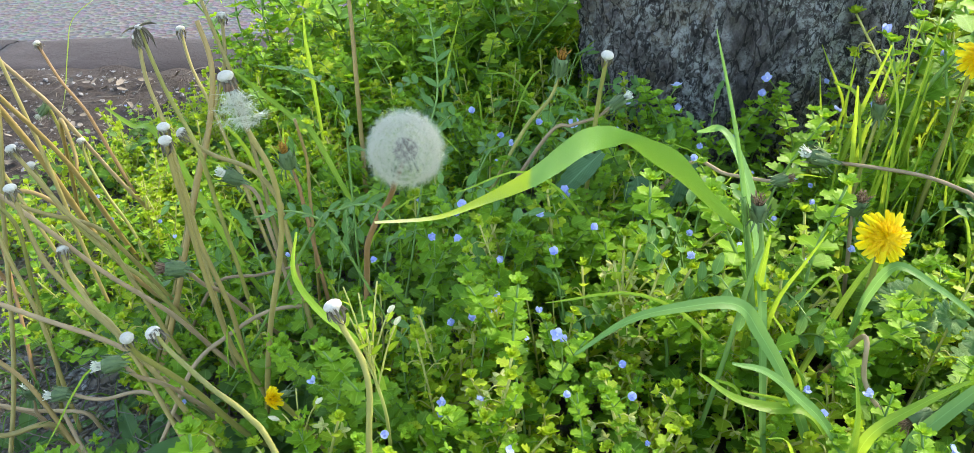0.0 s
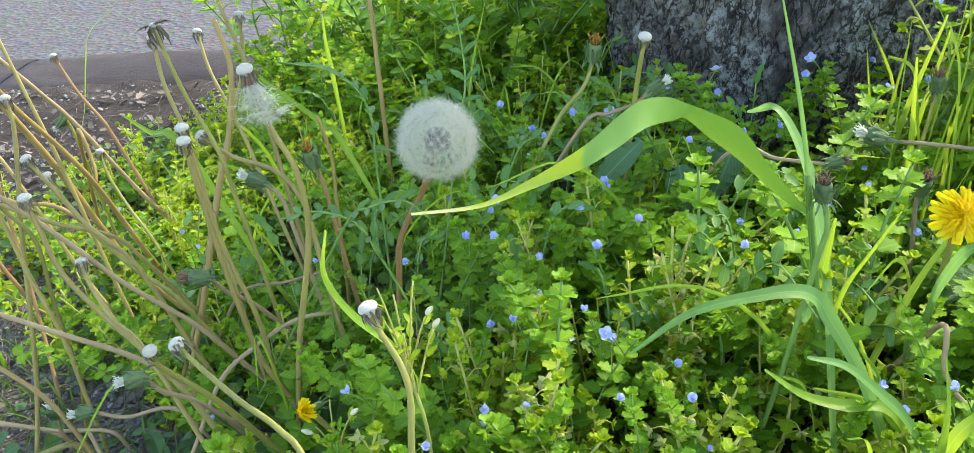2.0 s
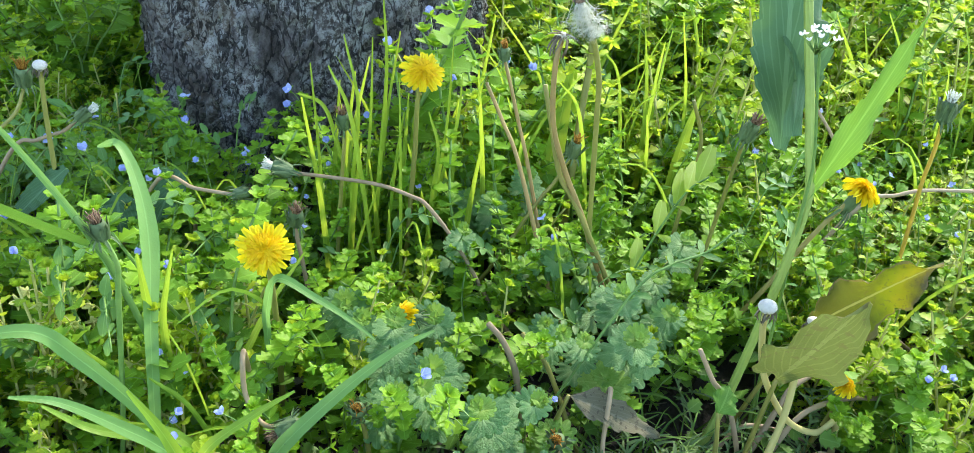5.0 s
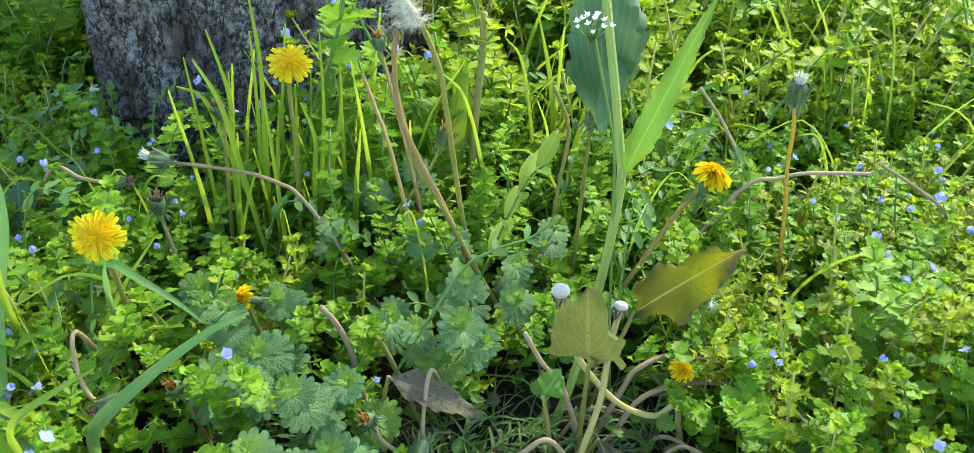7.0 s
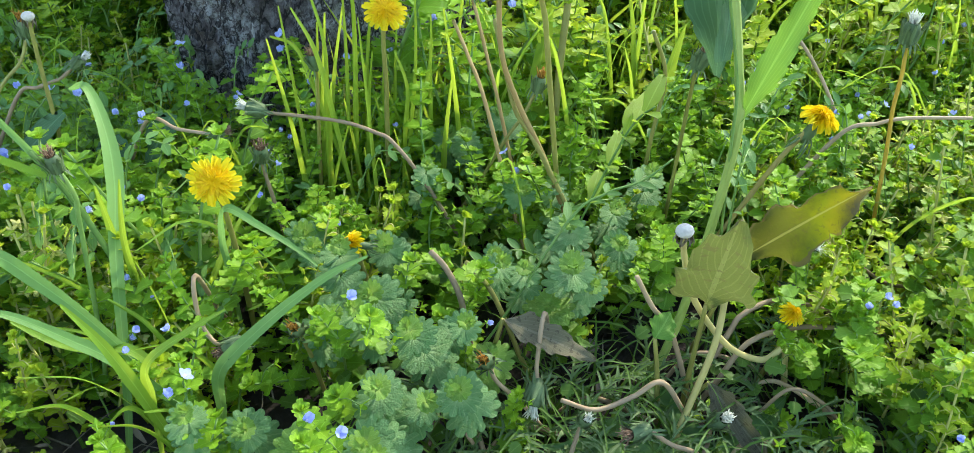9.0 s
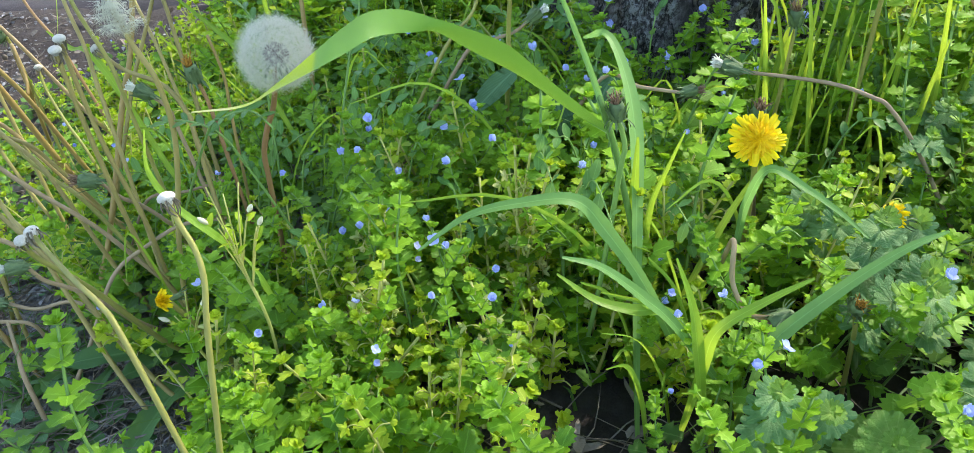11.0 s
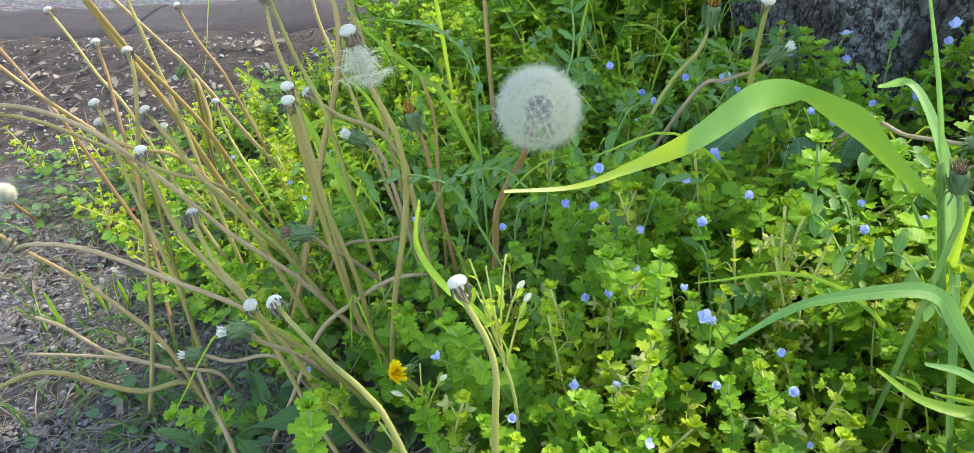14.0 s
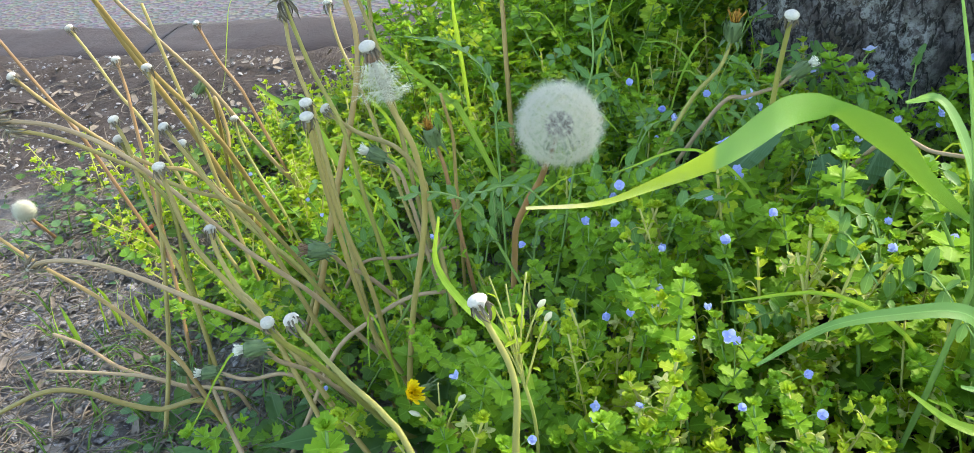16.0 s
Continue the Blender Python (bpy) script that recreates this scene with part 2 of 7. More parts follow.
BLUE = plain_material("blue_petal", (0.29, 0.37, 0.78), (0.54, 0.61, 0.92), 700, 0.55, thin=0.4, island=True)
PALE = plain_material("pale_petal", (0.62, 0.64, 0.80), (0.85, 0.86, 0.90), 700, 0.55, thin=0.35)
WHITE_PETAL = plain_material("white_petal", (0.78, 0.80, 0.74), (0.92, 0.93, 0.90), 700, 0.6, thin=0.3)


def soil_material():
    m = Mat("soil", 0.95, 0.15)
    a, b = m.noise(55, 8, 0.65), m.noise(6, 4, 0.6)
    c = m.ramp(a, [(0.3, (0.105, 0.098, 0.097)), (0.52, (0.240, 0.229, 0.227)), (0.72, (0.380, 0.368, 0.366))])
    c = m.mix(m.math("MULTIPLY", b, 0.25), c, (0.090, 0.078, 0.070))
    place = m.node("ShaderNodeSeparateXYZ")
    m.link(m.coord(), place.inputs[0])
    # Shade among the plants, painted as darker soil towards the tree.
    plant_shade = m.ramp(m.math("ADD", place.outputs[0], m.math("MULTIPLY", m.noise(9, 4), 0.25)), [(0.05, (0, 0, 0)), (0.30, (1, 1, 1))])
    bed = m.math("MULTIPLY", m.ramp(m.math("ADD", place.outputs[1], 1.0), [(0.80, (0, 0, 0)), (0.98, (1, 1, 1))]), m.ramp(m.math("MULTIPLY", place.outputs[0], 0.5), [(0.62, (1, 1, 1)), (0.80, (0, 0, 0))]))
    plant_shade = m.math("MULTIPLY", plant_shade, bed)
    c = m.mix(m.math("MULTIPLY", plant_shade, 0.85), c, (0.022, 0.017, 0.013))
    # Darker brown towards the kerb.
    kerbside = m.ramp(m.math("ADD", place.outputs[1], m.math("MULTIPLY", m.noise(7, 4), 0.3)), [(0.90, (0, 0, 0)), (1.05, (1, 1, 1))])
    c = m.mix(m.math("MULTIPLY", kerbside, 0.8), c, (0.060, 0.044, 0.036))
    m.colour(c)
    m.bump(m.noise(210, 9, 0.75), 1.0, 0.010)
    return m.m


def kerb_material():
    m = Mat("kerb_stone", 0.85, 0.25)
    a = m.noise(9, 6, 0.6, (0.35, 1, 1))
    c = m.ramp(a, [(0.3, (0.026, 0.021, 0.022)), (0.6, (0.050, 0.042, 0.043)), (0.8, (0.082, 0.072, 0.073))])
    c = m.mix(m.math("MULTIPLY", m.math("GREATER_THAN", m.noise(26, 5, 0.7), 0.6), 0.4), c, (0.036, 0.029, 0.026))
    m.colour(c)
    m.bump(m.noise(140, 7, 0.7), 0.7, 0.004)
    return m.m


def road_material():
    m = Mat("road_surface", 0.9, 0.25)
    v = m.node("ShaderNodeTexVoronoi", Scale=95.0)
    m.link(m.coord(), v.inputs["Vector"])
    c = m.ramp(m.noise(70, 6, 0.7), [(0.3, (0.056, 0.055, 0.058)), (0.55, (0.096, 0.095, 0.099)), (0.75, (0.155, 0.154, 0.159))])
    c = m.mix(0.35, c, v.outputs["Color"], "SOFT_LIGHT")
    c = m.mix(m.math("MULTIPLY", m.noise(5, 4), 0.5), c, (0.115, 0.115, 0.122))
    m.colour(c)
    m.bump(v.outputs["Distance"], 0.6, 0.006)
    return m.m


def bark_material():
    m = Mat("bark", 0.92, 0.2)
    a = m.noise(95, 10, 0.8, (1, 1, 0.5))
    c = m.ramp(a, [(0.34, (0.020, 0.018, 0.018)), (0.48, (0.085, 0.076, 0.074)), (0.66, (0.200, 0.188, 0.182))])
    patch = m.ramp(m.noise(17, 6, 0.65), [(0.38, (0, 0, 0)), (0.54, (1, 1, 1))])
    speck = m.ramp(m.noise(150, 9, 0.85), [(0.47, (0, 0, 0)), (0.53, (1, 1, 1))])
    c = m.mix(m.math("MULTIPLY", m.mix(1.0, patch, speck, "MULTIPLY"), 0.85), c, (0.42, 0.44, 0.43))
    c = m.mix(m.math("MULTIPLY", m.math("GREATER_THAN", m.noise(13, 4, 0.6), 0.60), 0.30), c, (0.170, 0.130, 0.080))
    warp = m.node("ShaderNodeMapping", Scale=(1, 1, 0.45))
    w = m.node("ShaderNodeVectorMath")
    w.operation = "ADD"
    m.link(m.coord(), w.inputs[0])
    wob = m.node("ShaderNodeTexNoise", Scale=30.0, Detail=4.0)
    sc = m.node("ShaderNodeVectorMath")
    sc.operation = "SCALE"
    sc.inputs[3].default_value = 0.03
    m.link(wob.outputs["Color"], sc.inputs[0])
    m.link(sc.outputs[0], w.inputs[1])
    m.link(w.outputs[0], warp.inputs["Vector"])
    v = m.node("ShaderNodeTexVoronoi", Scale=70.0)
    v.feature = "DISTANCE_TO_EDGE"
    m.link(warp.outputs[0], v.inputs["Vector"])
    crack = m.math("LESS_THAN", v.outputs["Distance"], 0.05)
    c = m.mix(m.math("MULTIPLY", crack, 0.75), c, (0.010, 0.009, 0.009))
    m.colour(c)
    h = m.math("ADD", m.noise(190, 10, 0.85), m.math("MULTIPLY", m.math("MINIMUM", v.outputs["Distance"], 0.2), 3.0))
    m.bump(h, 0.8, 0.006)
    return m.m


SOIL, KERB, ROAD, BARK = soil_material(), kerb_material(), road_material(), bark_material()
GRAVEL = plain_material("gravel", (0.120, 0.115, 0.116), (0.360, 0.350, 0.354), 300, 0.9, island=True, bump=0.8)
LITTER = plain_material("dry_straw", (0.09, 0.074, 0.058), (0.25, 0.215, 0.175), 300, 0.85, island=True)
CREAM = plain_material("cream_bud", (0.62, 0.60, 0.40), (0.80, 0.78, 0.60), 400, 0.6, thin=0.25)
RED_LEAF = plain_material("red_dead_leaf", (0.24, 0.050, 0.028), (0.40, 0.105, 0.055), 200, 0.7, thin=0.15)


# ---- geometry ----
class Geo:
    """Triangles gathered into one mesh."""

    def __init__(self):
        self.v, self.f, self.uv, self.n = [], [], [], 0

    def add(self, v, f, uv=None, m=None):
        v = np.asarray(v, float)
        if m is not None:
            m = np.array(m)
            v = v @ m[:3, :3].T + m[:3, 3]
        self.v.append(v)
        self.f.append(np.asarray(f, int).reshape(-1, 3) + self.n)
        self.uv.append(np.zeros((len(v), 2)) + 0.3 if uv is None else np.asarray(uv, float))
        self.n += len(v)
        return self

    def arrays(self):
        return np.concatenate(self.v), np.concatenate(self.f), np.concatenate(self.uv)

    def mesh(self, name, material, smooth=True):
        v, f, uv = self.arrays()
        me = bpy.data.meshes.new(name)
        me.vertices.add(len(v))
        me.vertices.foreach_set("co", v.astype(np.float32).ravel())
        me.loops.add(f.size)
        me.loops.foreach_set("vertex_index", f.astype(np.int32).ravel())
        me.polygons.add(len(f))
        me.polygons.foreach_set("loop_start", np.arange(0, f.size, 3, dtype=np.int32))
        me.polygons.foreach_set("use_smooth", np.full(len(f), smooth))
        me.update(calc_edges=True)
        me.uv_layers.new(name="UVMap").data.foreach_set("uv", uv[f.ravel()].astype(np.float32).ravel())
        me.materials.append(material)
        return me


def thing(name, at, label, category, group="", kind=""):
    ob = new(name)
    ob.empty_display_size = 0.01
    ob.location = at
    return tagged(ob, label, category, group, kind)


def part(name, geo, material, parent, label="", smooth=True):
    """One mesh under a thing or a part; geo is a Geo in the parent's own coordinates, or a mesh to share."""
    me = geo.mesh(name, material, smooth) if isinstance(geo, Geo) else geo
    ob = new(name, me)
    ob.parent = parent
    return tagged(ob, label)


def whole(name, geo, material, label, category, group="", kind="", smooth=True):
    return tagged(new(name, geo.mesh(name, material, smooth)), label, category, group, kind)


def spline(points, steps=6):
    """A Catmull-Rom line through the points."""
    p = [np.array(q, float) for q in points]
    p = [2 * p[0] - p[1]] + p + [2 * p[-1] - p[-2]]
    out = []
    for a, b, c, d in zip(p, p[1:], p[2:], p[3:]):
        for i in range(steps):
            t = i / steps
            out.append(0.5 * (2 * b + (c - a) * t + (2 * a - 5 * b + 4 * c - d) * t * t + (3 * b - a - 3 * c + d) * t ** 3))
    out.append(p[-2])
    return np.array(out)


def frames_along(line):
    """Tangent and two sideways directions at each point of a line, without twist."""
    tan = np.gradient(line, axis=0)
    tan /= np.linalg.norm(tan, axis=1)[:, None] + 1e-12
    side = np.cross(tan[0], (0, 0, 1) if abs(tan[0][2]) < 0.9 else (1, 0, 0))
    sides, ups = [], []
    for t in tan:
        side = side - t * np.dot(side, t)
        side /= np.linalg.norm(side) + 1e-12
        sides.append(side)
        ups.append(np.cross(side, t))
    return tan, np.array(sides), np.array(ups)


def tube(geo, line, r0, r1, sides=7, knobby=0.0, m=None):
    """A round, closed, tapering stem along a line; r0 at its first point."""
    line = np.asarray(line, float)
    _, s, u = frames_along(line)
    n, a = len(line), np.linspace(0, 2 * math.pi, sides, endpoint=False)
    r = np.linspace(r0, r1, n)
    if knobby:
        r = r * (1 + knobby * np.sin(np.arange(n) * 1.7) * np.cos(np.arange(n) * 0.6))
    v = line[:, None] + r[:, None, None] * (np.cos(a)[None, :, None] * s[:, None] + np.sin(a)[None, :, None] * u[:, None])
    v = np.concatenate([v.reshape(-1, 3), line[:1], line[-1:]])
    f = []
    for i in range(n - 1):
        for j in range(sides):
            k = (j + 1) % sides
            p, q, w, x = i * sides + j, i * sides + k, (i + 1) * sides + k, (i + 1) * sides + j
            f += [(p, q, w), (p, w, x)]
    for j in range(sides):
        k = (j + 1) % sides
        f += [(n * sides, k, j), (n * sides + 1, (n - 1) * sides + j, (n - 1) * sides + k)]
    uv = np.stack([np.tile(np.arange(sides) / sides, n), np.repeat(np.linspace(0, 1, n), sides)], 1)
    return geo.add(v, f, np.concatenate([uv, [[0, 0], [0, 1]]]), m)


def ribbon(geo, line, width, fold=0.25, up=None, cols=4, m=None):
    """A blade along a line: width(s) its half width, folded along the midrib; up: the way its face looks."""
    line = np.asarray(line, float)
    tan, s, u = frames_along(line)
    if up is not None:
        ups = np.asarray(up, float)
        ups = np.tile(ups, (len(line), 1)) if ups.ndim == 1 else ups
        s = np.cross(tan, ups)
        s /= np.linalg.norm(s, axis=1)[:, None] + 1e-12
        u = np.cross(s, tan)
    n = len(line)
    c = np.linspace(-1, 1, cols + 1)
    w = np.array([width(i / (n - 1)) for i in range(n)])
    v = line[:, None] + w[:, None, None] * (c[None, :, None] * s[:, None] + (fold * np.abs(c) ** 1.3)[None, :, None] * u[:, None])
    f, k = [], cols + 1
    for i in range(n - 1):
        for j in range(cols):
            p = i * k + j
            f += [(p, p + 1, p + k + 1), (p, p + k + 1, p + k)]
    uv = np.stack([np.tile((c + 1) / 2, n), np.repeat(np.linspace(0, 1, n), k)], 1)
    return geo.add(v.reshape(-1, 3), f, uv, m)


def lathe(geo, profile, sides=14, m=None):
    """A turned body about z from (radius, height) pairs."""
    n, a = len(profile), np.linspace(0, 2 * math.pi, sides, endpoint=False)
    v = np.array([(r * math.cos(t), r * math.sin(t), z) for r, z in profile for t in a])
    f = []
    for i in range(n - 1):
        for j in range(sides):
            k = (j + 1) % sides
            f += [(i * sides + j, i * sides + k, (i + 1) * sides + k), (i * sides + j, (i + 1) * sides + k, (i + 1) * sides + j)]
    return geo.add(v, f, None, m)


def turn(at, direction, spin=0.0):
    """A pose at a place whose z axis looks along a direction."""
    q = Vector(direction).normalized().to_track_quat("Z", "Y").to_matrix().to_4x4()
    return Matrix.Translation(Vector(at)) @ q @ Matrix.Rotation(spin, 4, "Z")


def leaf_shape(length, width, teeth=4, depth=0.16, stalk=0.12, curl=0.25, fold=0.25, round_=0.8):
    """A toothed leaf along +y from the origin, with its face up: vertices, triangles, uv."""
    v, uv, f = [], [], []
    rows = teeth * 2 + 1
    ys = np.linspace(0, 1, rows)
    for i, t in enumerate(ys):
        w = math.sin(math.pi * (0.06 + 0.94 * t) ** round_) ** 0.75 if t < 1 else 0.0
        w *= width / 2 * (1 + depth if i % 2 else 1 - depth)
        y = (stalk + (1 - stalk) * t) * length
        z = -curl * length * t * t
        for c in (-1, 0, 1):
            yy = y + abs(c) * (0.06 * length if i % 2 else -0.01 * length)
            v.append((c * w, yy, z + fold * w * abs(c)))
            uv.append((0.5 + 0.5 * c, t))
    for i in range(rows - 1):
        for c in (0, 1):
            p = i * 3 + c
            f += [(p, p + 1, p + 4), (p, p + 4, p + 3)]
    if stalk > 0:
        b = len(v)
        v += [(-0.03 * width, 0, 0), (0.03 * width, 0, 0)]
        uv += [(0.5, 0), (0.5, 0)]
        f += [(b, b + 1, 1)]
    return np.array(v), np.array(f), np.array(uv)


# ---- lie of the land ----
def smooth(a, b, x):
    t = np.clip((x - a) / (b - a), 0, 1)
    return t * t * (3 - 2 * t)


def ground(x, y):
    """The soil rises from the bare strip to the tree, and drops behind the kerb."""
    z = 0.085 * smooth(-0.42, 0.12, x) * (1 - smooth(0.92, 1.12, y)) - 0.16 * smooth(1.19, 1.30, y) + 0.016 * smooth(1.00, 1.15, y) * (1 - smooth(1.19, 1.25, y))
    return float(z) + 0.006 * math.sin(9 * x + 4 * y) * math.cos(7 * y - 3 * x)


def canopy(x, y):
    """The top of the low plants."""
    return ground(x, y) + 0.088 + 0.016 * math.sin(13 * x + 1.3) * math.cos(11 * y) - 0.015 * float(1 - smooth(-0.25, 0.0, x)) - 0.020 * float(1 - smooth(-0.42, -0.30, x)) - 0.05 * hollow(x, y) - 0.03 * gap(x, y)


def gap(x, y):
    """The thin, shaded spots under the arching grass: 1 at their middles."""
    return max(math.exp(-((x - 0.140) / 0.06) ** 2 - ((y - 0.335) / 0.04) ** 2), 0.9 * math.exp(-((x - 0.215) / 0.05) ** 2 - ((y - 0.300) / 0.045) ** 2))


def hollow(x, y):
    """The thin, dark spot in front of the thistle: 1 at its middle."""
    return math.exp(-((x - 0.430) / 0.105) ** 4 - ((y - 0.270) / 0.105) ** 4)


def planted(x, y):
    """How densely the low plants stand, 0 to 1."""
    edge = -0.27 + 0.16 * float(1 - smooth(0.34, 0.50, y)) - 0.12 * float(smooth(0.48, 0.62, y)) - 0.04 * float(smooth(0.62, 0.85, y)) + 0.12 * float(smooth(0.95, 1.1, y)) + 0.03 * math.sin(23 * y + 9 * x)
    d = float(smooth(edge - 0.05, edge + 0.05, x)) * (1 - float(smooth(1.08, 1.17, y)))
    if (x - 0.252) ** 2 + (y - 0.84) ** 2 < 0.165 ** 2:
        return 0
    d = max(d, 0.55 * math.exp(-((x + 0.42) / 0.11) ** 4 - ((y - 0.82) / 0.11) ** 4), 0.30 * math.exp(-((x + 0.58) / 0.09) ** 2 - ((y - 0.74) / 0.06) ** 2))
    if 0.12 < x < 0.34 and y < 0.325:
        d *= 0.25
    d *= 1 - 0.8 * gap(x, y)
    return d * (1 - 0.96 * hollow(x, y))


# ---- the setting ----
def axis(lo, hi, step, far):
    """Grid lines, close between lo and hi and ever wider out to far."""
    mid = list(np.arange(lo, hi + step / 2, step))
    out, d = [], step
    x = hi
    while x < far:
        d *= 1.35
        x += d
        out.append(x)
    return np.array([lo + hi - v for v in reversed(out)] + mid + out)


def build_ground():
    xs, ys = axis(-1.2, 1.3, 0.012, 400), axis(0.0, 1.3, 0.012, 400)
    v = []
    for y in ys:
        for x in xs:
            z = ground(x, y)
            if -1.3 < x < 1.4 and -0.2 < y < 1.2:
                z += 0.007 * noise.fractal(Vector((x * 22, y * 22, 0.3)), 0.8, 2.1, 4)
            v.append((x, y, z))
    n = len(xs)
    i, j = np.meshgrid(np.arange(len(ys) - 1), np.arange(n - 1), indexing="ij")
    p = (i * n + j).ravel()
    f = np.concatenate([np.stack([p, p + 1, p + n + 1], 1), np.stack([p, p + n + 1, p + n], 1)])
    geo = Geo().add(v, f)
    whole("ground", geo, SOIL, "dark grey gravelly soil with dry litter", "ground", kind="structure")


def build_kerb():
    """A low line of weathered kerb stones, with worn, uneven edges."""
    kerb = thing("kerb", (0, 1.27, 0), "weathered purplish-grey stone kerb along the road", "kerb", kind="structure")
    rng = random.Random(4)
    x = -6.2
    while x < 6.0:
        w = 0.60
        geo = Geo()
        nx, prof = 40, [(-0.090, -0.15), (-0.092, 0.004), (-0.084, 0.013), (-0.05, 0.018), (0.04, 0.018), (0.074, 0.014), (0.084, 0.004), (0.084, -0.15)]
        v = []
        for i in range(nx + 1):
            for y, z in prof:
                px = x + 0.001 + (w - 0.002) * i / nx
                wob = noise.fractal(Vector((px * 9, y * 30, z * 20)), 0.9, 2, 4)
                v.append((px, y + 0.007 * wob, z + (0.008 * wob if z > 0 else 0)))
        f, k = [], len(prof)
        for i in range(nx):
            for j in range(k - 1):
                p = i * k + j
                f += [(p, p + k, p + k + 1), (p, p + k + 1, p + 1)]
        for b in (0, nx * k):
            f += [(b, b + j, b + j + 1) for j in range(1, k - 1)]
        geo.add(v, f)
        part("kerb_stone", geo, KERB, kerb)
        x += w
    geo = Geo()
    v = []
    for i in range(90):
        for j in range(40):
            px, py = 40 * ((i - 44.5) / 44.5) ** 3, 1.352 + 9.0 * (j / 39) ** 1.6
            v.append((px, py, -0.06 + 0.002 * noise.noise(Vector((px * 8, py * 8, 0)))))
    f = []
    for i in range(89):
        for j in range(39):
            p = i * 40 + j
            f += [(p, p + 40, p + 41), (p, p + 41, p + 1)]
    whole("road", geo.add(v, f), ROAD, "pale grey rough concrete road surface", "road", kind="structure")


def build_tree():
    """The old tree: a furrowed, lichen-spotted trunk; limbs and thin spring crown are unseen, added to dapple the
    light.
    """
    at = Vector((0.252, 0.84, 0.05))
    tree = thing("tree", at, "old tree with dark furrowed bark and grey lichen", "tree")
    geo, nz, na, top = Geo(), 200, 340, 1.3
    v = []
    for i in range(nz + 1):
        z = top * (i / nz) ** 2.0
        for j in range(na):
            a = 2 * math.pi * j / na
            c, s = math.cos(a), math.sin(a)
            r = 0.163 - 0.02 * z - 0.012 * math.exp(-z / 0.06) + 0.005 * math.sin(3 * a + 1)
            q = Vector((c * 12.5, s * 12.5, z * 44))
            q += 0.5 * Vector((noise.noise(q * 1.3), noise.noise(q * 1.3 + Vector((7, 3, 1))), noise.noise(q * 1.3 + Vector((2, 9, 5)))))
            near = noise.voronoi(q)[0]
            crack = min(1.0, (near[1] - near[0]) * 4.0)
            r += 0.0045 * (crack - 0.7) + 0.009 * noise.noise(Vector((c * 9, s * 9, z * 3))) + 0.004 * noise.noise(Vector((c * 45, s * 45, z * 150)))
            r += 0.0030 * noise.noise(Vector((c * 120, s * 120, z * 380)))
            v.append((r * c, r * s, z - 0.02))
    f = []
    for i in range(nz):
        for j in range(na):
            k = (j + 1) % na
            f += [(i * na + j, i * na + k, (i + 1) * na + k), (i * na + j, (i + 1) * na + k, (i + 1) * na + j)]
    part("trunk", geo.add(v, f), BARK, tree, "blackish furrowed bark with grey lichen")
    # Limbs and leaves are out of view, added for their dappled shade.
    rng = random.Random(11)
    ends = []
    for k in range(7):
        a = k * 2 * math.pi / 7 + rng.uniform(-0.3, 0.3)
        r, h = rng.uniform(0.8, 1.35), rng.uniform(0.6, 1.3)
        pts = [(0.05 * math.cos(a), 0.05 * math.sin(a), top - 0.1), (0.35 * r * math.cos(a), 0.35 * r * math.sin(a), top + 0.45 * h),
               (0.7 * r * math.cos(a + 0.2), 0.7 * r * math.sin(a + 0.2), top + 0.75 * h), (r * math.cos(a + 0.1), r * math.sin(a + 0.1), top + h)]
        line = spline(pts, 6)
        part("limb", tube(Geo(), line, 0.085, 0.012, 9), BARK, tree)
        ends += [line[i] for i in (8, 11, 13, 15, 17, 18)]
    crown = Geo()
    lv, lf, luv = leaf_shape(0.075, 0.04, 2, 0.05)
    for e in ends:
        for _ in range(16):
            d = Vector((rng.gauss(0, 0.20), rng.gauss(0, 0.20), rng.gauss(0, 0.14)))
            crown.add(lv, lf, luv, pose(*(Vector(e) + d), rng.uniform(-60, 60), rng.uniform(-60, 60), rng.uniform(0, 360)))
    part("crown", crown, GRASS, tree, "unseen thin crown of small green leaves, added to dapple the sunlight")


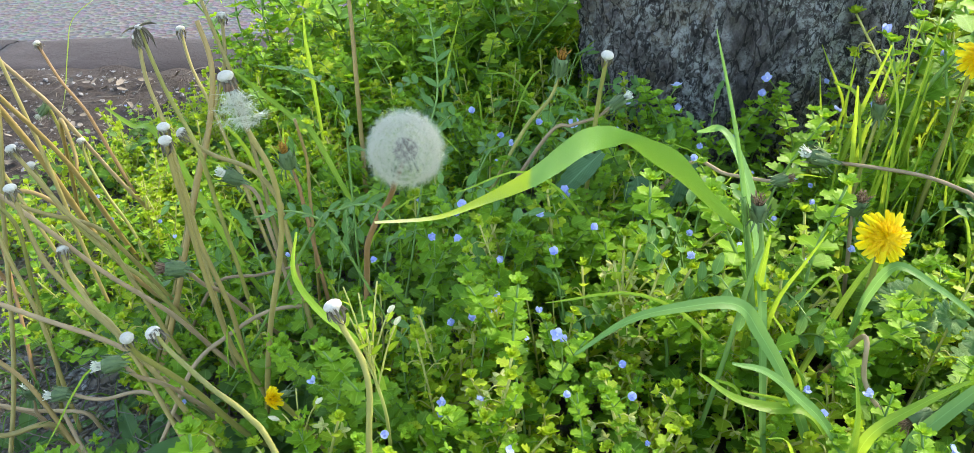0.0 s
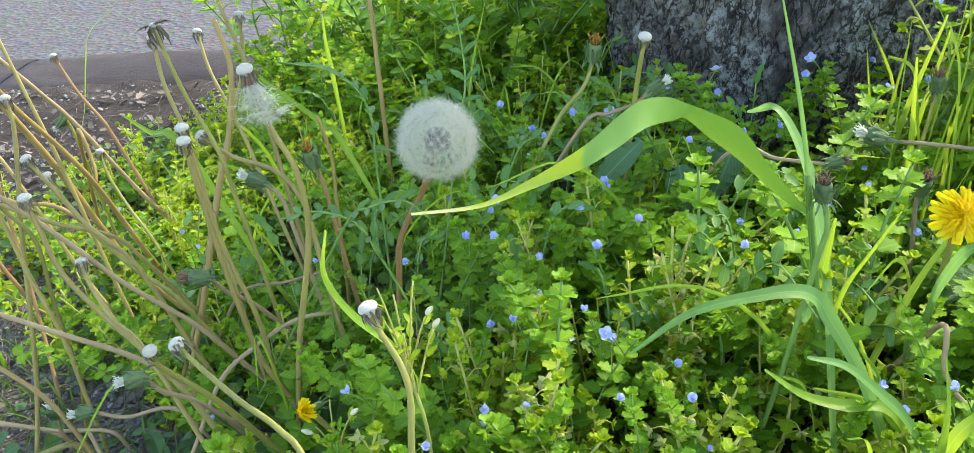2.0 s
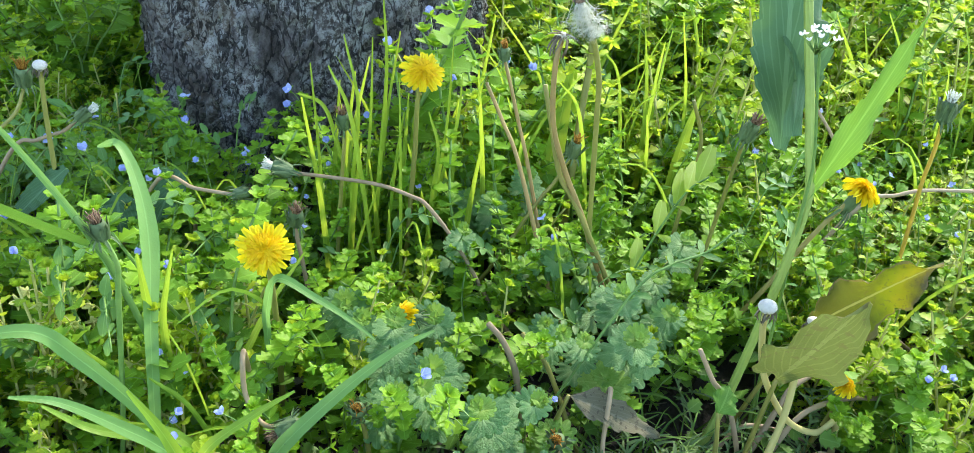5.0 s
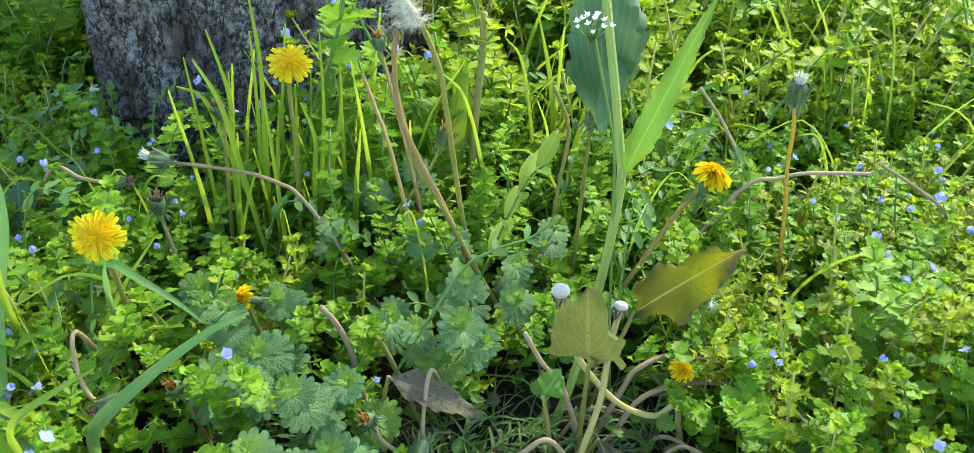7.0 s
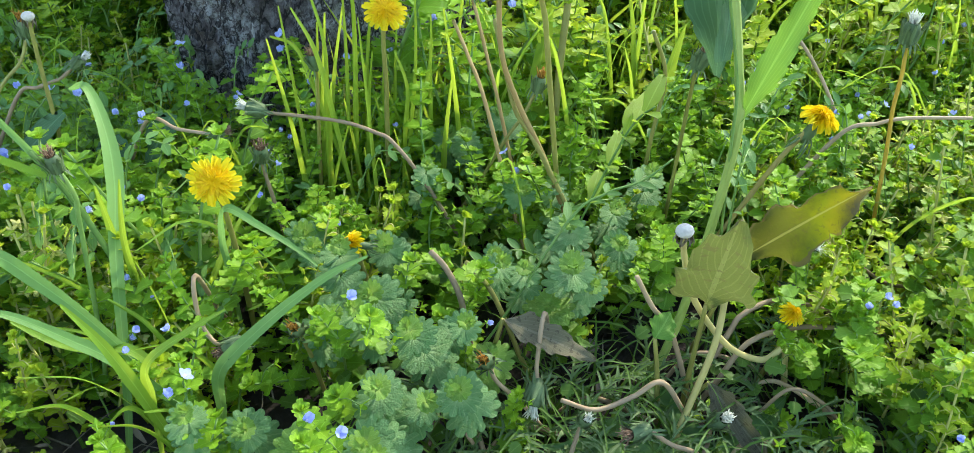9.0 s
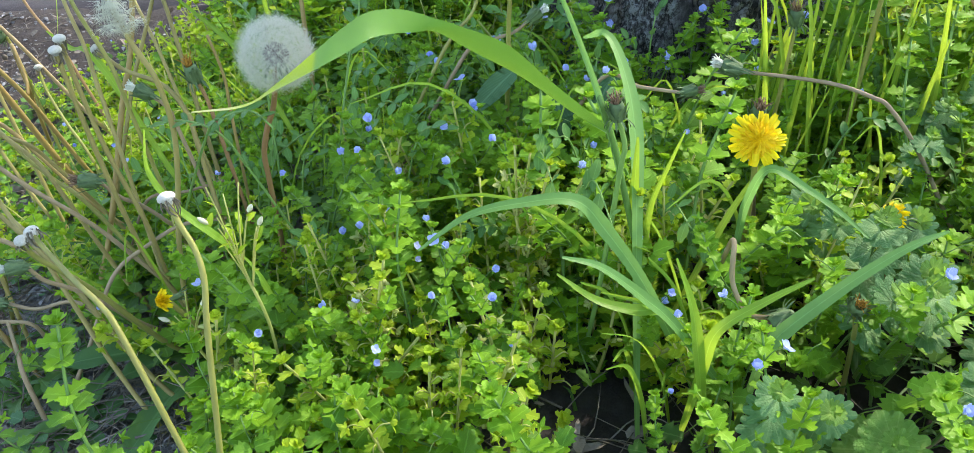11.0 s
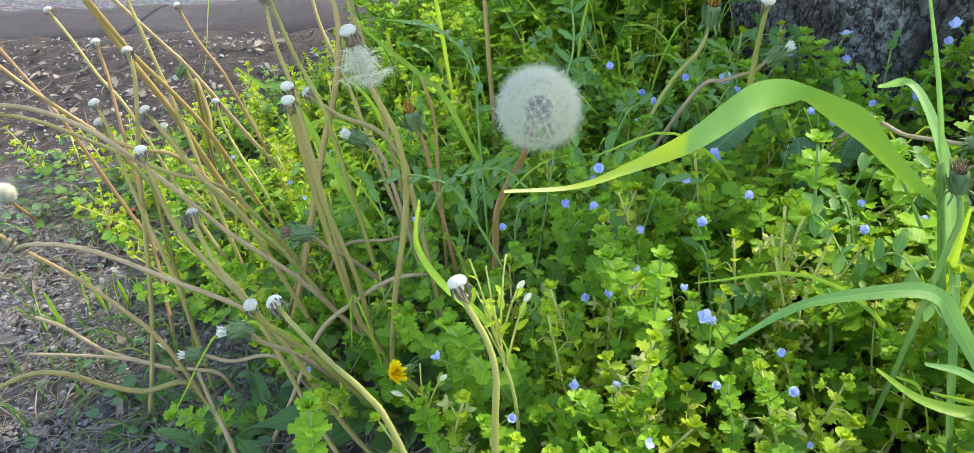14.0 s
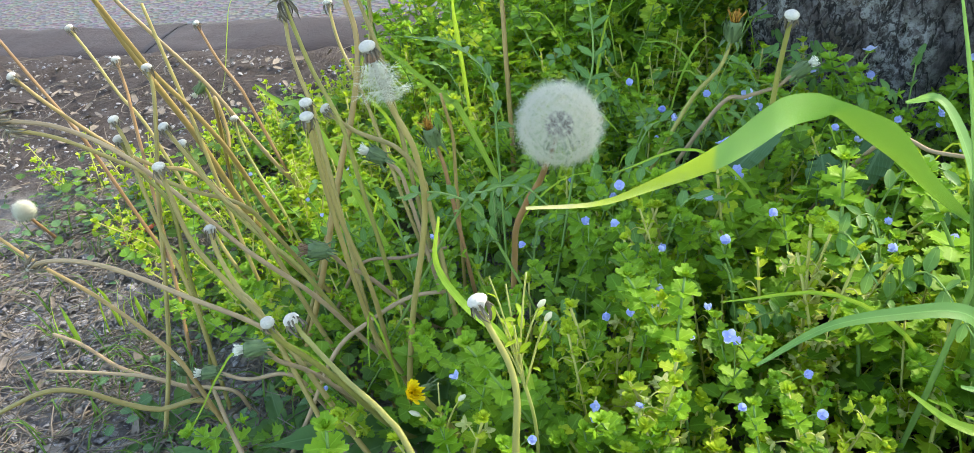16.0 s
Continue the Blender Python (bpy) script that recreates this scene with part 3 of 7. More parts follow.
def build_gravel():
    """Stones, straw and leaf litter on the bare strip."""
    rng = random.Random(21)
    oct_v = np.array([(1, 0, 0), (0, 1, 0), (-1, 0, 0), (0, -1, 0), (0, 0, 1), (0, 0, -1), (0.62, 0.62, 0.5), (-0.6, 0.6, 0.45), (-0.62, -0.6, 0.5), (0.6, -0.62, 0.45)])
    oct_f = [(0, 6, 4), (6, 1, 4), (1, 7, 4), (7, 2, 4), (2, 8, 4), (8, 3, 4), (3, 9, 4), (9, 0, 4), (0, 1, 6), (1, 2, 7), (2, 3, 8), (3, 0, 9), (1, 0, 5), (2, 1, 5), (3, 2, 5), (0, 3, 5)]
    geo = Geo()
    n = 0
    while n < 15000:
        x, y = (rng.uniform(-1.15, 0.0), rng.uniform(0.12, 1.18)) if n % 3 == 0 else (rng.uniform(-0.65, -0.08), rng.uniform(0.28, 0.78))
        if rng.random() < planted(x, y) * 0.9:
            continue
        s = rng.choice((0.0010, 0.0013, 0.0016, 0.0020, 0.0030))
        v = oct_v * np.array([s * rng.uniform(0.7, 1.3), s * rng.uniform(0.7, 1.3), s * rng.uniform(0.4, 0.8)])
        v = v + np.array([[rng.gauss(0, 0.14 * s) for _ in range(3)] for _ in range(10)])
        geo.add(v, oct_f, None, pose(x, y, ground(x, y) + 0.3 * s + 0.002, rng.uniform(-30, 30), rng.uniform(-30, 30), rng.uniform(0, 360)))
        n += 1
    whole("gravel", geo, GRAVEL, "small grey stone chips scattered over the bare soil", "gravel", kind="stuff", smooth=False)
    geo = Geo()
    for k in range(6000):
        x, y = (rng.uniform(-1.1, 0.75), rng.uniform(0.12, 1.15)) if k % 2 else (rng.uniform(-0.65, -0.08), rng.uniform(0.28, 0.78))
        if rng.random() < 0.8 * planted(x, y):
            continue
        a, ln = rng.uniform(0, 6.3), rng.uniform(0.012, 0.07)
        p0 = np.array((x, y, ground(x, y) + rng.uniform(0.003, 0.010)))
        d = np.array((math.cos(a), math.sin(a), rng.uniform(-0.03, 0.06)))
        bend = np.array((rng.gauss(0, 0.15) * ln, rng.gauss(0, 0.15) * ln, 0.002))
        tube(geo, spline([p0, p0 + d * ln * 0.5 + bend, p0 + d * ln], 2), rng.uniform(0.0003, 0.0009), 0.0003, 3)
    for _ in range(1800):
        x, y = rng.uniform(-1.1, 0.7), rng.uniform(0.12, 1.15)
        if rng.random() < 0.8 * planted(x, y):
            continue
        lv, lf, luv = leaf_shape(rng.uniform(0.006, 0.022), rng.uniform(0.003, 0.010), 2, 0.1, 0, rng.uniform(-0.6, 0.6), rng.uniform(0, 0.8))
        geo.add(lv, lf, luv, pose(x, y, ground(x, y) + 0.008, rng.uniform(-30, 30), rng.uniform(-30, 30), rng.uniform(0, 360)))
    whole("litter", geo, LITTER, "dry straw bits and leaf crumbs on the soil", "litter", kind="stuff")


# ---- low plants ----
def sprig_arrays(seed, height, spread=0.36, pairs=6, leaf=0.0108):
    """A speedwell shoot from the origin: stem line, leaf poses, tip."""
    rng = random.Random(seed)
    a = rng.uniform(0, 6.3)
    lean = spread * height
    pts = [(0, 0, 0), (0.25 * lean * math.cos(a), 0.25 * lean * math.sin(a), 0.35 * height),
           (0.6 * lean * math.cos(a + 0.5), 0.6 * lean * math.sin(a + 0.5), 0.7 * height), (lean * math.cos(a + 0.4), lean * math.sin(a + 0.4), height)]
    line = spline(pts, 5)
    poses = []
    for k in range(pairs):
        t = 0.20 + 0.62 * k / pairs
        i = min(int(t * (len(line) - 1)), len(line) - 2)
        p = line[i]
        yaw = k * 137.5 + rng.uniform(-20, 20)
        size = leaf * (1.15 - 0.35 * abs(t - 0.55)) * rng.uniform(0.8, 1.2)
        for s in (0, 180):
            poses.append((pose(*p, rng.uniform(-5, 40), rng.uniform(-20, 20), yaw + s + rng.uniform(-25, 25)), size))
    tips = []
    for tier, (back, count, pitch, size) in enumerate(((0, 4, 62, 0.42), (0, 5, 40, 0.62), (1, 5, 22, 0.80), (2, 4, 12, 0.92), (4, 3, 14, 0.95))):
        p = line[-1 - back]
        for k in range(count):
            tips.append((pose(*p, pitch + rng.uniform(-10, 12), rng.uniform(-14, 14), 360 * k / count + tier * 41 + rng.uniform(-18, 18)), leaf * size * rng.uniform(0.85, 1.15)))
    return line, poses, tips


LEAF = leaf_shape(1.0, 0.94, 4, 0.22, 0.10, 0.16, 0.25, 0.85)
LEAF_SMALL = leaf_shape(1.0, 0.80, 3, 0.28, 0.08, 0.10, 0.30, 0.85)


def flower_geo(open_=0.7):
    """Four rounded petals about a pale throat, on a calyx; z looks out of the flower."""
    geo = Geo()
    for k in range(4):
        v, f, uv = leaf_shape(0.0053, 0.0056 if k else 0.0063, 2, 0.02, 0, -0.25, 0.15, 0.6)
        geo.add(v, f, uv, pose(0, 0, 0.0006, 75 - 75 * open_ + 8, 0, k * 90 + 10))
    return geo


def calyx_geo():
    geo = Geo()
    for k in range(4):
        v, f, uv = leaf_shape(0.0052, 0.0024, 2, 0.02, 0, 0.2, 0.3)
        geo.add(v, f, uv, pose(0, 0, -0.001, 20, 0, k * 90 + 52))
    return geo


FLOWERS = [flower_geo(o).mesh("flower", BLUE) for o in (0.95, 0.6, 0.25, 0.45)]
THROAT = lathe(Geo(), [(0.0001, 0.0012), (0.0009, 0.0010), (0.0011, 0.0004), (0.0003, -0.001)], 8).mesh("throat", PALE)
CALYX = calyx_geo().mesh("calyx", SPEEDWELL_TIP)


def speedwell(seed, height, flowers=1):
    """One speedwell plant at the origin; returns it and the place of its first flower."""
    line, poses, tips = sprig_arrays(seed, height)
    plant = thing("speedwell_plant", (0, 0, 0), "bright green speedwell plant with scalloped leaves" + (" and small blue flowers" if flowers else ""), "wildflower", "speedwell plants")
    part("stem", tube(Geo(), line, 0.0011, 0.0007, 5), GREEN_STEM, plant)
    for m, size in poses:
        ob = part("leaf", LEAF_MESH, None, plant)
        ob.matrix_basis = m @ Matrix.Scale(size, 4)
    g = Geo()
    for m, size in tips:
        g.add(LEAF_SMALL[0] * size, LEAF_SMALL[1], LEAF_SMALL[2], m)
    part("leaf_tuft", g, SPEEDWELL_TIP, plant, "pale young leaf tuft")
    rng = random.Random(seed + 99)
    first = Vector(line[-1])
    for k in range(flowers):
        p0 = Vector(line[-3 - 2 * k])
        a = rng.uniform(0, 6.3)
        d = Vector((math.cos(a) * 0.014, math.sin(a) * 0.014 - 0.005, 0.019))
        p1 = p0 + d
        fl = part("flower", FLOWERS[rng.randrange(4)], None, plant, "small sky-blue flower")
        fl.matrix_basis = turn(p1, (d.x * 0.5, d.y * 0.5 - 0.008, 0.010), rng.uniform(0, 6.3))
        part("throat", THROAT, None, fl, "pale throat")
        part("calyx", CALYX, None, fl, "green calyx")
        part("flower_stalk", tube(Geo(), spline([p0, p0 + d * 0.5 + Vector((0, 0, 0.003)), p1], 3), 0.0004, 0.0004, 4), GREEN_STEM, plant)
        if k == 0:
            first = p1
    return plant, first, Vector(line[-1])


LEAF_MESH = Geo().add(*LEAF).mesh("leaf", SPEEDWELL)


def build_speedwell():
    """Plants that bear the flowers, then plants between them."""
    rng = random.Random(5)
    protos = [speedwell(100 + k, 0.125, 1 if k < 5 else (2 if k < 7 else 0)) for k in range(10)]
    used = [False] * 10

    def put(k, x, y, z_top, to_flower):
        ob, fl, tip = protos[k]
        fl = fl if to_flower else tip
        spin = rng.uniform(0, 6.3)
        ref = fl.z + (0 if to_flower else 0.004)
        for _ in range(3):
            off = Matrix.Rotation(spin, 3, "Z") @ fl
            s = max(0.45, min(1.7, (z_top - ground(x, y)) / ref))
            bx, by = x - off.x * s, y - off.y * s
        m = Matrix.Translation((bx, by, ground(bx, by) - 0.002)) @ Matrix.Rotation(spin, 4, "Z") @ Matrix.Scale(s, 4)
        if used[k]:
            copy_thing(ob, m)
        else:
            ob.matrix_basis, used[k] = m, True

    for zone in FLOWER_ZONES:
        for x, y in zone:
            put(rng.randrange(7), x, y, canopy(x, y) + rng.uniform(0.015, 0.030), True)
    for x, y, z in TALL_SHOOTS:
        put(rng.randrange(10), x, y, z + 0.008, False)
    for x0, x1, y0, y1, count in ((-0.06, 0.22, 0.32, 0.60, 18), (0.55, 0.86, 0.30, 0.55, 18)):
        for _ in range(count):
            x, y = rng.uniform(x0, x1), rng.uniform(y0, y1)
            put(rng.randrange(7), x, y, canopy(x, y) + rng.uniform(0.018, 0.034), True)
    n = 0
    while n < 62:
        x, y = rng.uniform(-0.28, 0.75), rng.uniform(0.24, 0.66)
        if rng.random() > planted(x, y) or (0.30 < x < 0.50 and 0.26 < y < 0.48):
            continue
        put(7 + n % 3, x, y, canopy(x, y) + rng.uniform(-0.02, 0.012), False)
        n += 1


def merged_sprig(seed, height, leaf, pairs, green):
    line, poses, tips = sprig_arrays(seed, height, 0.5, pairs, leaf)
    g, t = Geo(), Geo()
    for m, size in poses:
        g.add(LEAF[0] * size, LEAF[1], LEAF[2], m)
    for m, size in tips:
        t.add(LEAF_SMALL[0] * size, LEAF_SMALL[1], LEAF_SMALL[2], m)
    s = tube(Geo(), line, 0.0010, 0.0006, 4)
    rng = random.Random(seed + 7)
    for k in range(3):
        p0 = Vector(line[-2 - 2 * k])
        a = rng.uniform(0, 6.3)
        d = Vector((math.cos(a) * 0.013, math.sin(a) * 0.013, rng.uniform(0.002, 0.009)))
        tube(s, spline([p0, p0 + d * 0.55 + Vector((0, 0, 0.003)), p0 + d], 3), 0.0003, 0.0003, 3)
        for j in range(4):
            v, f, uv = leaf_shape(0.0052, 0.0022, 2, 0.02, 0, 0.1, 0.3)
            t.add(v, f, uv, turn(p0 + d, (d.x, d.y, -0.006), 0) @ pose(0, 0, 0, 38, 0, 90 * j + 20))
    return g.arrays(), t.arrays(), s.arrays()


def ripe_arrays(seed, height):
    """A ripe speedwell shoot: stem line, small leaves, and capsule poses on curved stalks."""
    rng = random.Random(seed)
    a, lean = rng.uniform(0, 6.3), height * rng.uniform(0.10, 0.35)
    line = spline([(0, 0, 0), (0.3 * lean * math.cos(a), 0.3 * lean * math.sin(a), 0.4 * height), (lean * math.cos(a + 0.4), lean * math.sin(a + 0.4), height)], 10)
    leaves, stalks, pods, n = [], [], [], len(line)
    for k in range(13):
        t = 0.36 + 0.62 * k / 12
        p = Vector(line[int(t * (n - 1))])
        yaw = k * 141 + rng.uniform(-25, 25)
        leaves.append((pose(*p, rng.uniform(8, 42), rng.uniform(-15, 15), yaw), 0.0120 * (1.12 - 0.50 * t) * rng.uniform(0.85, 1.15)))
        b = radians(yaw + 90 + rng.uniform(-35, 35))
        if k < 11:
            r = rng.uniform(0.009, 0.016) * (1.15 - 0.5 * t)
            d = Vector((math.cos(b) * r, math.sin(b) * r, rng.uniform(-0.001, 0.006)))
            stalks.append(spline([p, p + d * 0.6 + Vector((0, 0, 0.003)), p + d], 3))
            pods.append(turn(p + d, (d.x, d.y, -0.5 * r), rng.uniform(0, 6.3)))
    for k in range(9):
        leaves.append((pose(*line[-1], 30 + 6 * (k % 3) * 4 + rng.uniform(-8, 8), rng.uniform(-12, 12), k * 137 + rng.uniform(-20, 20)), 0.0052 * rng.uniform(0.8, 1.2)))
    return line, leaves, stalks, pods


def pod_geo():
    """A heart-shaped seed pod in its four spread sepals."""
    g = Geo()
    for j in range(4):
        v, f, uv = leaf_shape(0.0058, 0.0028, 2, 0.02, 0, 0.1, 0.3)
        g.add(v, f, uv, pose(0, 0, 0, 32, 0, 90 * j + 20))
    for s in (-1, 1):
        lathe(g, [(0.0001, -0.0002), (0.0013, 0.0008), (0.0014, 0.0019), (0.0004, 0.0029)], 6, pose(s * 0.0011, 0, 0.0006, 0, s * 22, 0))
    return g


def ripe_speedwell(seed, height):
    line, leaves, stalks, pods = ripe_arrays(seed, height)
    plant = thing("ripe_speedwell", (0, 0, 0), "yellowing speedwell shoot with small heart-shaped seed pods", "wildflower", "ripe speedwell shoots")
    s = tube(Geo(), line, 0.0013, 0.0008, 5)
    for q in stalks:
        tube(s, q, 0.0004, 0.0004, 4)
    part("stem", s, YELLOW_STEM, plant, "pale yellowish stem")
    for m, size in leaves[:13]:
        part("leaf", YELLOW_LEAF, None, plant).matrix_basis = m @ Matrix.Scale(size, 4)
    g = Geo()
    for m, size in leaves[13:]:
        g.add(LEAF_SMALL[0] * size, LEAF_SMALL[1], LEAF_SMALL[2], m)
    part("leaf_tuft", g, SPEEDWELL_YELLOW, plant, "pale young leaf tuft")
    for m in pods:
        part("seed_pod", POD, None, plant, "pale seed pod").matrix_basis = m
    return plant


YELLOW_LEAF = Geo().add(*LEAF_SMALL).mesh("leaf", SPEEDWELL_YELLOW)
POD = pod_geo().mesh("seed_pod", POD_PALE)


def build_ripe():
    rng = random.Random(19)
    protos, used, n = [ripe_speedwell(500 + k, 0.125) for k in range(5)], set(), 0
    while n < 52:
        x, y = rng.uniform(-0.12, 0.85), rng.uniform(0.27, 0.56)
        if rng.random() > 1.5 * (yellowing(x, y) - 0.08) * planted(x, y):
            continue
        z = canopy(x, y) + rng.uniform(0.012, 0.042) - ground(x, y)
        s = z / 0.125
        m = Matrix.Translation((x, y, ground(x, y) - 0.003)) @ Matrix.Rotation(rng.uniform(0, 6.3), 4, "Z") @ Matrix.Diagonal((1.0, 1.0, s, 1))
        k = n % 5
        if k in used:
            copy_thing(protos[k], m)
        else:
            protos[k].matrix_basis = m
            used.add(k)
        n += 1


def merged_ripe(seed, height):
    line, leaves, stalks, pods = ripe_arrays(seed, height)
    t, s = Geo(), tube(Geo(), line, 0.0011, 0.0007, 4)
    for q in stalks:
        tube(s, q, 0.0004, 0.0004, 3)
    for m, size in leaves:
        t.add(LEAF_SMALL[0] * size, LEAF_SMALL[1], LEAF_SMALL[2], m)
    pod = pod_geo().arrays()
    for m in pods:
        t.add(*pod, m)
    return t.arrays(), s.arrays()


def yellowing(x, y):
    """The share of yellowish shoots, 0 to 1: some ripe, more where sunlight is imitated by colour."""
    return 0.06 + 0.78 * math.exp(-((x - 0.09) / 0.13) ** 2 - ((y - 0.35) / 0.13) ** 2) + 0.62 * float(smooth(0.50, 0.60, x)) * float(1 - smooth(0.50, 0.62, y)) + 0.45 * float(smooth(0.58, 0.72, y)) + 0.5 * float(1 - smooth(-0.30, -0.20, x))


def build_mat():
    """The tangled mass of shoots: leaves, young tips and stems, each one mesh."""
    rng = random.Random(8)
    kinds = [merged_sprig(300 + k, 0.10, 0.0108, 5, 0) for k in range(12)]
    ripe = [merged_ripe(350 + k, 0.10) for k in range(5)]
    leaves, tips, yellow, stems, straw, low = Geo(), Geo(), Geo(), Geo(), Geo(), Geo()
    n = 0
    while n < 3800:
        x = rng.uniform(-0.70, 1.15)
        y = 0.16 + 1.02 * rng.random() ** 1.15
        if rng.random() > planted(x, y) * (0.42 if (0.29 < x < 0.52 and 0.24 < y < 0.43) else 1):
            continue
        lump = 0.65 * noise.noise(Vector((x * 15, y * 15, 2.2))) + 0.45 * noise.noise(Vector((x * 36, y * 36, 5.1)))
        if y < 0.75 and rng.random() > (0.50 if y < 0.36 else 0.62) + 1.8 * lump:
            continue
        top = canopy(x, y) + 0.035 * lump + rng.uniform(-0.045, 0.010)
        s = rng.uniform(0.75, 1.15)
        m = pose(x, y, top - 0.10 * s, rng.uniform(-22, 22), rng.uniform(-22, 22), rng.uniform(0, 360)) @ Matrix.Scale(s, 4)
        a, b, c = kinds[n % 12]
        if rng.random() < yellowing(x, y):
            b, c = ripe[n % 5]
            m = Matrix.Translation((0, 0, 0.010)) @ m
            yellow.add(*b, m)
            straw.add(*c, m)
            leaves.add(*a, m)
        else:
            leaves.add(*a, m)
            tips.add(*b, m)
            stems.add(*c, m)
        n += 1
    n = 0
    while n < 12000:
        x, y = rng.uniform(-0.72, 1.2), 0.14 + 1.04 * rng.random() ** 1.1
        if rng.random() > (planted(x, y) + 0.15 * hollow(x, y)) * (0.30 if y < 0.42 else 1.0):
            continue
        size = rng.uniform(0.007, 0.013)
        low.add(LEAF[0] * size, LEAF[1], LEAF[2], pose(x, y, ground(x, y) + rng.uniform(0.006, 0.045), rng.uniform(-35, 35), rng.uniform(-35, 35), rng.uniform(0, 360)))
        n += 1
    n = 0
    while n < 660:
        x, y = rng.uniform(-0.30, 1.5), rng.uniform(0.80, 1.165)
        if (x - 0.252) ** 2 + (y - 0.84) ** 2 < 0.19 ** 2 or (x < -0.1 and y < 0.95):
            continue
        s = rng.uniform(1.2, 1.8)
        m = pose(x, y, ground(x, y) + rng.uniform(0.0, 0.05), rng.uniform(-16, 16), rng.uniform(-16, 16), rng.uniform(0, 360)) @ Matrix.Scale(s, 4)
        a, b, c = kinds[n % 12]
        leaves.add(*a, m)
        (yellow if rng.random() < 0.35 else tips).add(*b, m)
        stems.add(*c, m)
        n += 1
    n = 0
    while n < 330:
        x, y = rng.uniform(0.36, 1.35), rng.uniform(0.60, 1.0)
        if (x - 0.252) ** 2 + (y - 0.84) ** 2 < 0.18 ** 2:
            continue
        s = rng.uniform(1.1, 1.6)
        m = pose(x, y, ground(x, y) + rng.uniform(-0.01, 0.05), rng.uniform(-16, 16), rng.uniform(-16, 16), rng.uniform(0, 360)) @ Matrix.Scale(s, 4)
        if n % 2:
            yellow.add(*ripe[n % 5][0], m)
            straw.add(*ripe[n % 5][1], m)
        else:
            tips.add(*kinds[n % 12][0], m)
            yellow.add(*kinds[n % 12][1], m)
            stems.add(*kinds[n % 12][2], m)
        n += 1
    n = 0
    while n < 380:
        x, y = rng.uniform(-0.30, 0.13), rng.uniform(0.84, 1.165)
        if (x - 0.252) ** 2 + (y - 0.84) ** 2 < 0.18 ** 2 or x < -0.27 + 0.8 * max(0.0, y - 0.98):
            continue
        s = rng.uniform(0.85, 1.25)
        m = pose(x, y, ground(x, y) + rng.uniform(-0.02, 0.01), rng.uniform(-16, 16), rng.uniform(-16, 16), rng.uniform(0, 360)) @ Matrix.Scale(s, 4)
        a, b, c = kinds[n % 12]
        (tips if n % 2 else leaves).add(*a, m)
        (yellow if n % 4 == 0 else tips).add(*b, m)
        stems.add(*c, m)
        n += 1
    whole("speedwell_leaves", leaves, SPEEDWELL, "dense mat of small scalloped green leaves", "ground cover", kind="stuff")
    whole("speedwell_tips", tips, SPEEDWELL_TIP, "pale yellow-green young leaf tips in the mat", "ground cover", kind="stuff")
    whole("yellow_tips", yellow, SPEEDWELL_YELLOW, "yellowish young shoots scattered through the mat", "ground cover", kind="stuff")
    whole("speedwell_stems", stems, GREEN_STEM, "thin green stems tangled in the mat", "ground cover", kind="stuff")
    whole("yellow_stems", straw, YELLOW_STEM, "yellowish ripening stems in the mat", "ground cover", kind="stuff")
    whole("low_leaves", low, UNDER, "low leaves in the mat, coloured darker green for shade", "ground cover", kind="stuff")


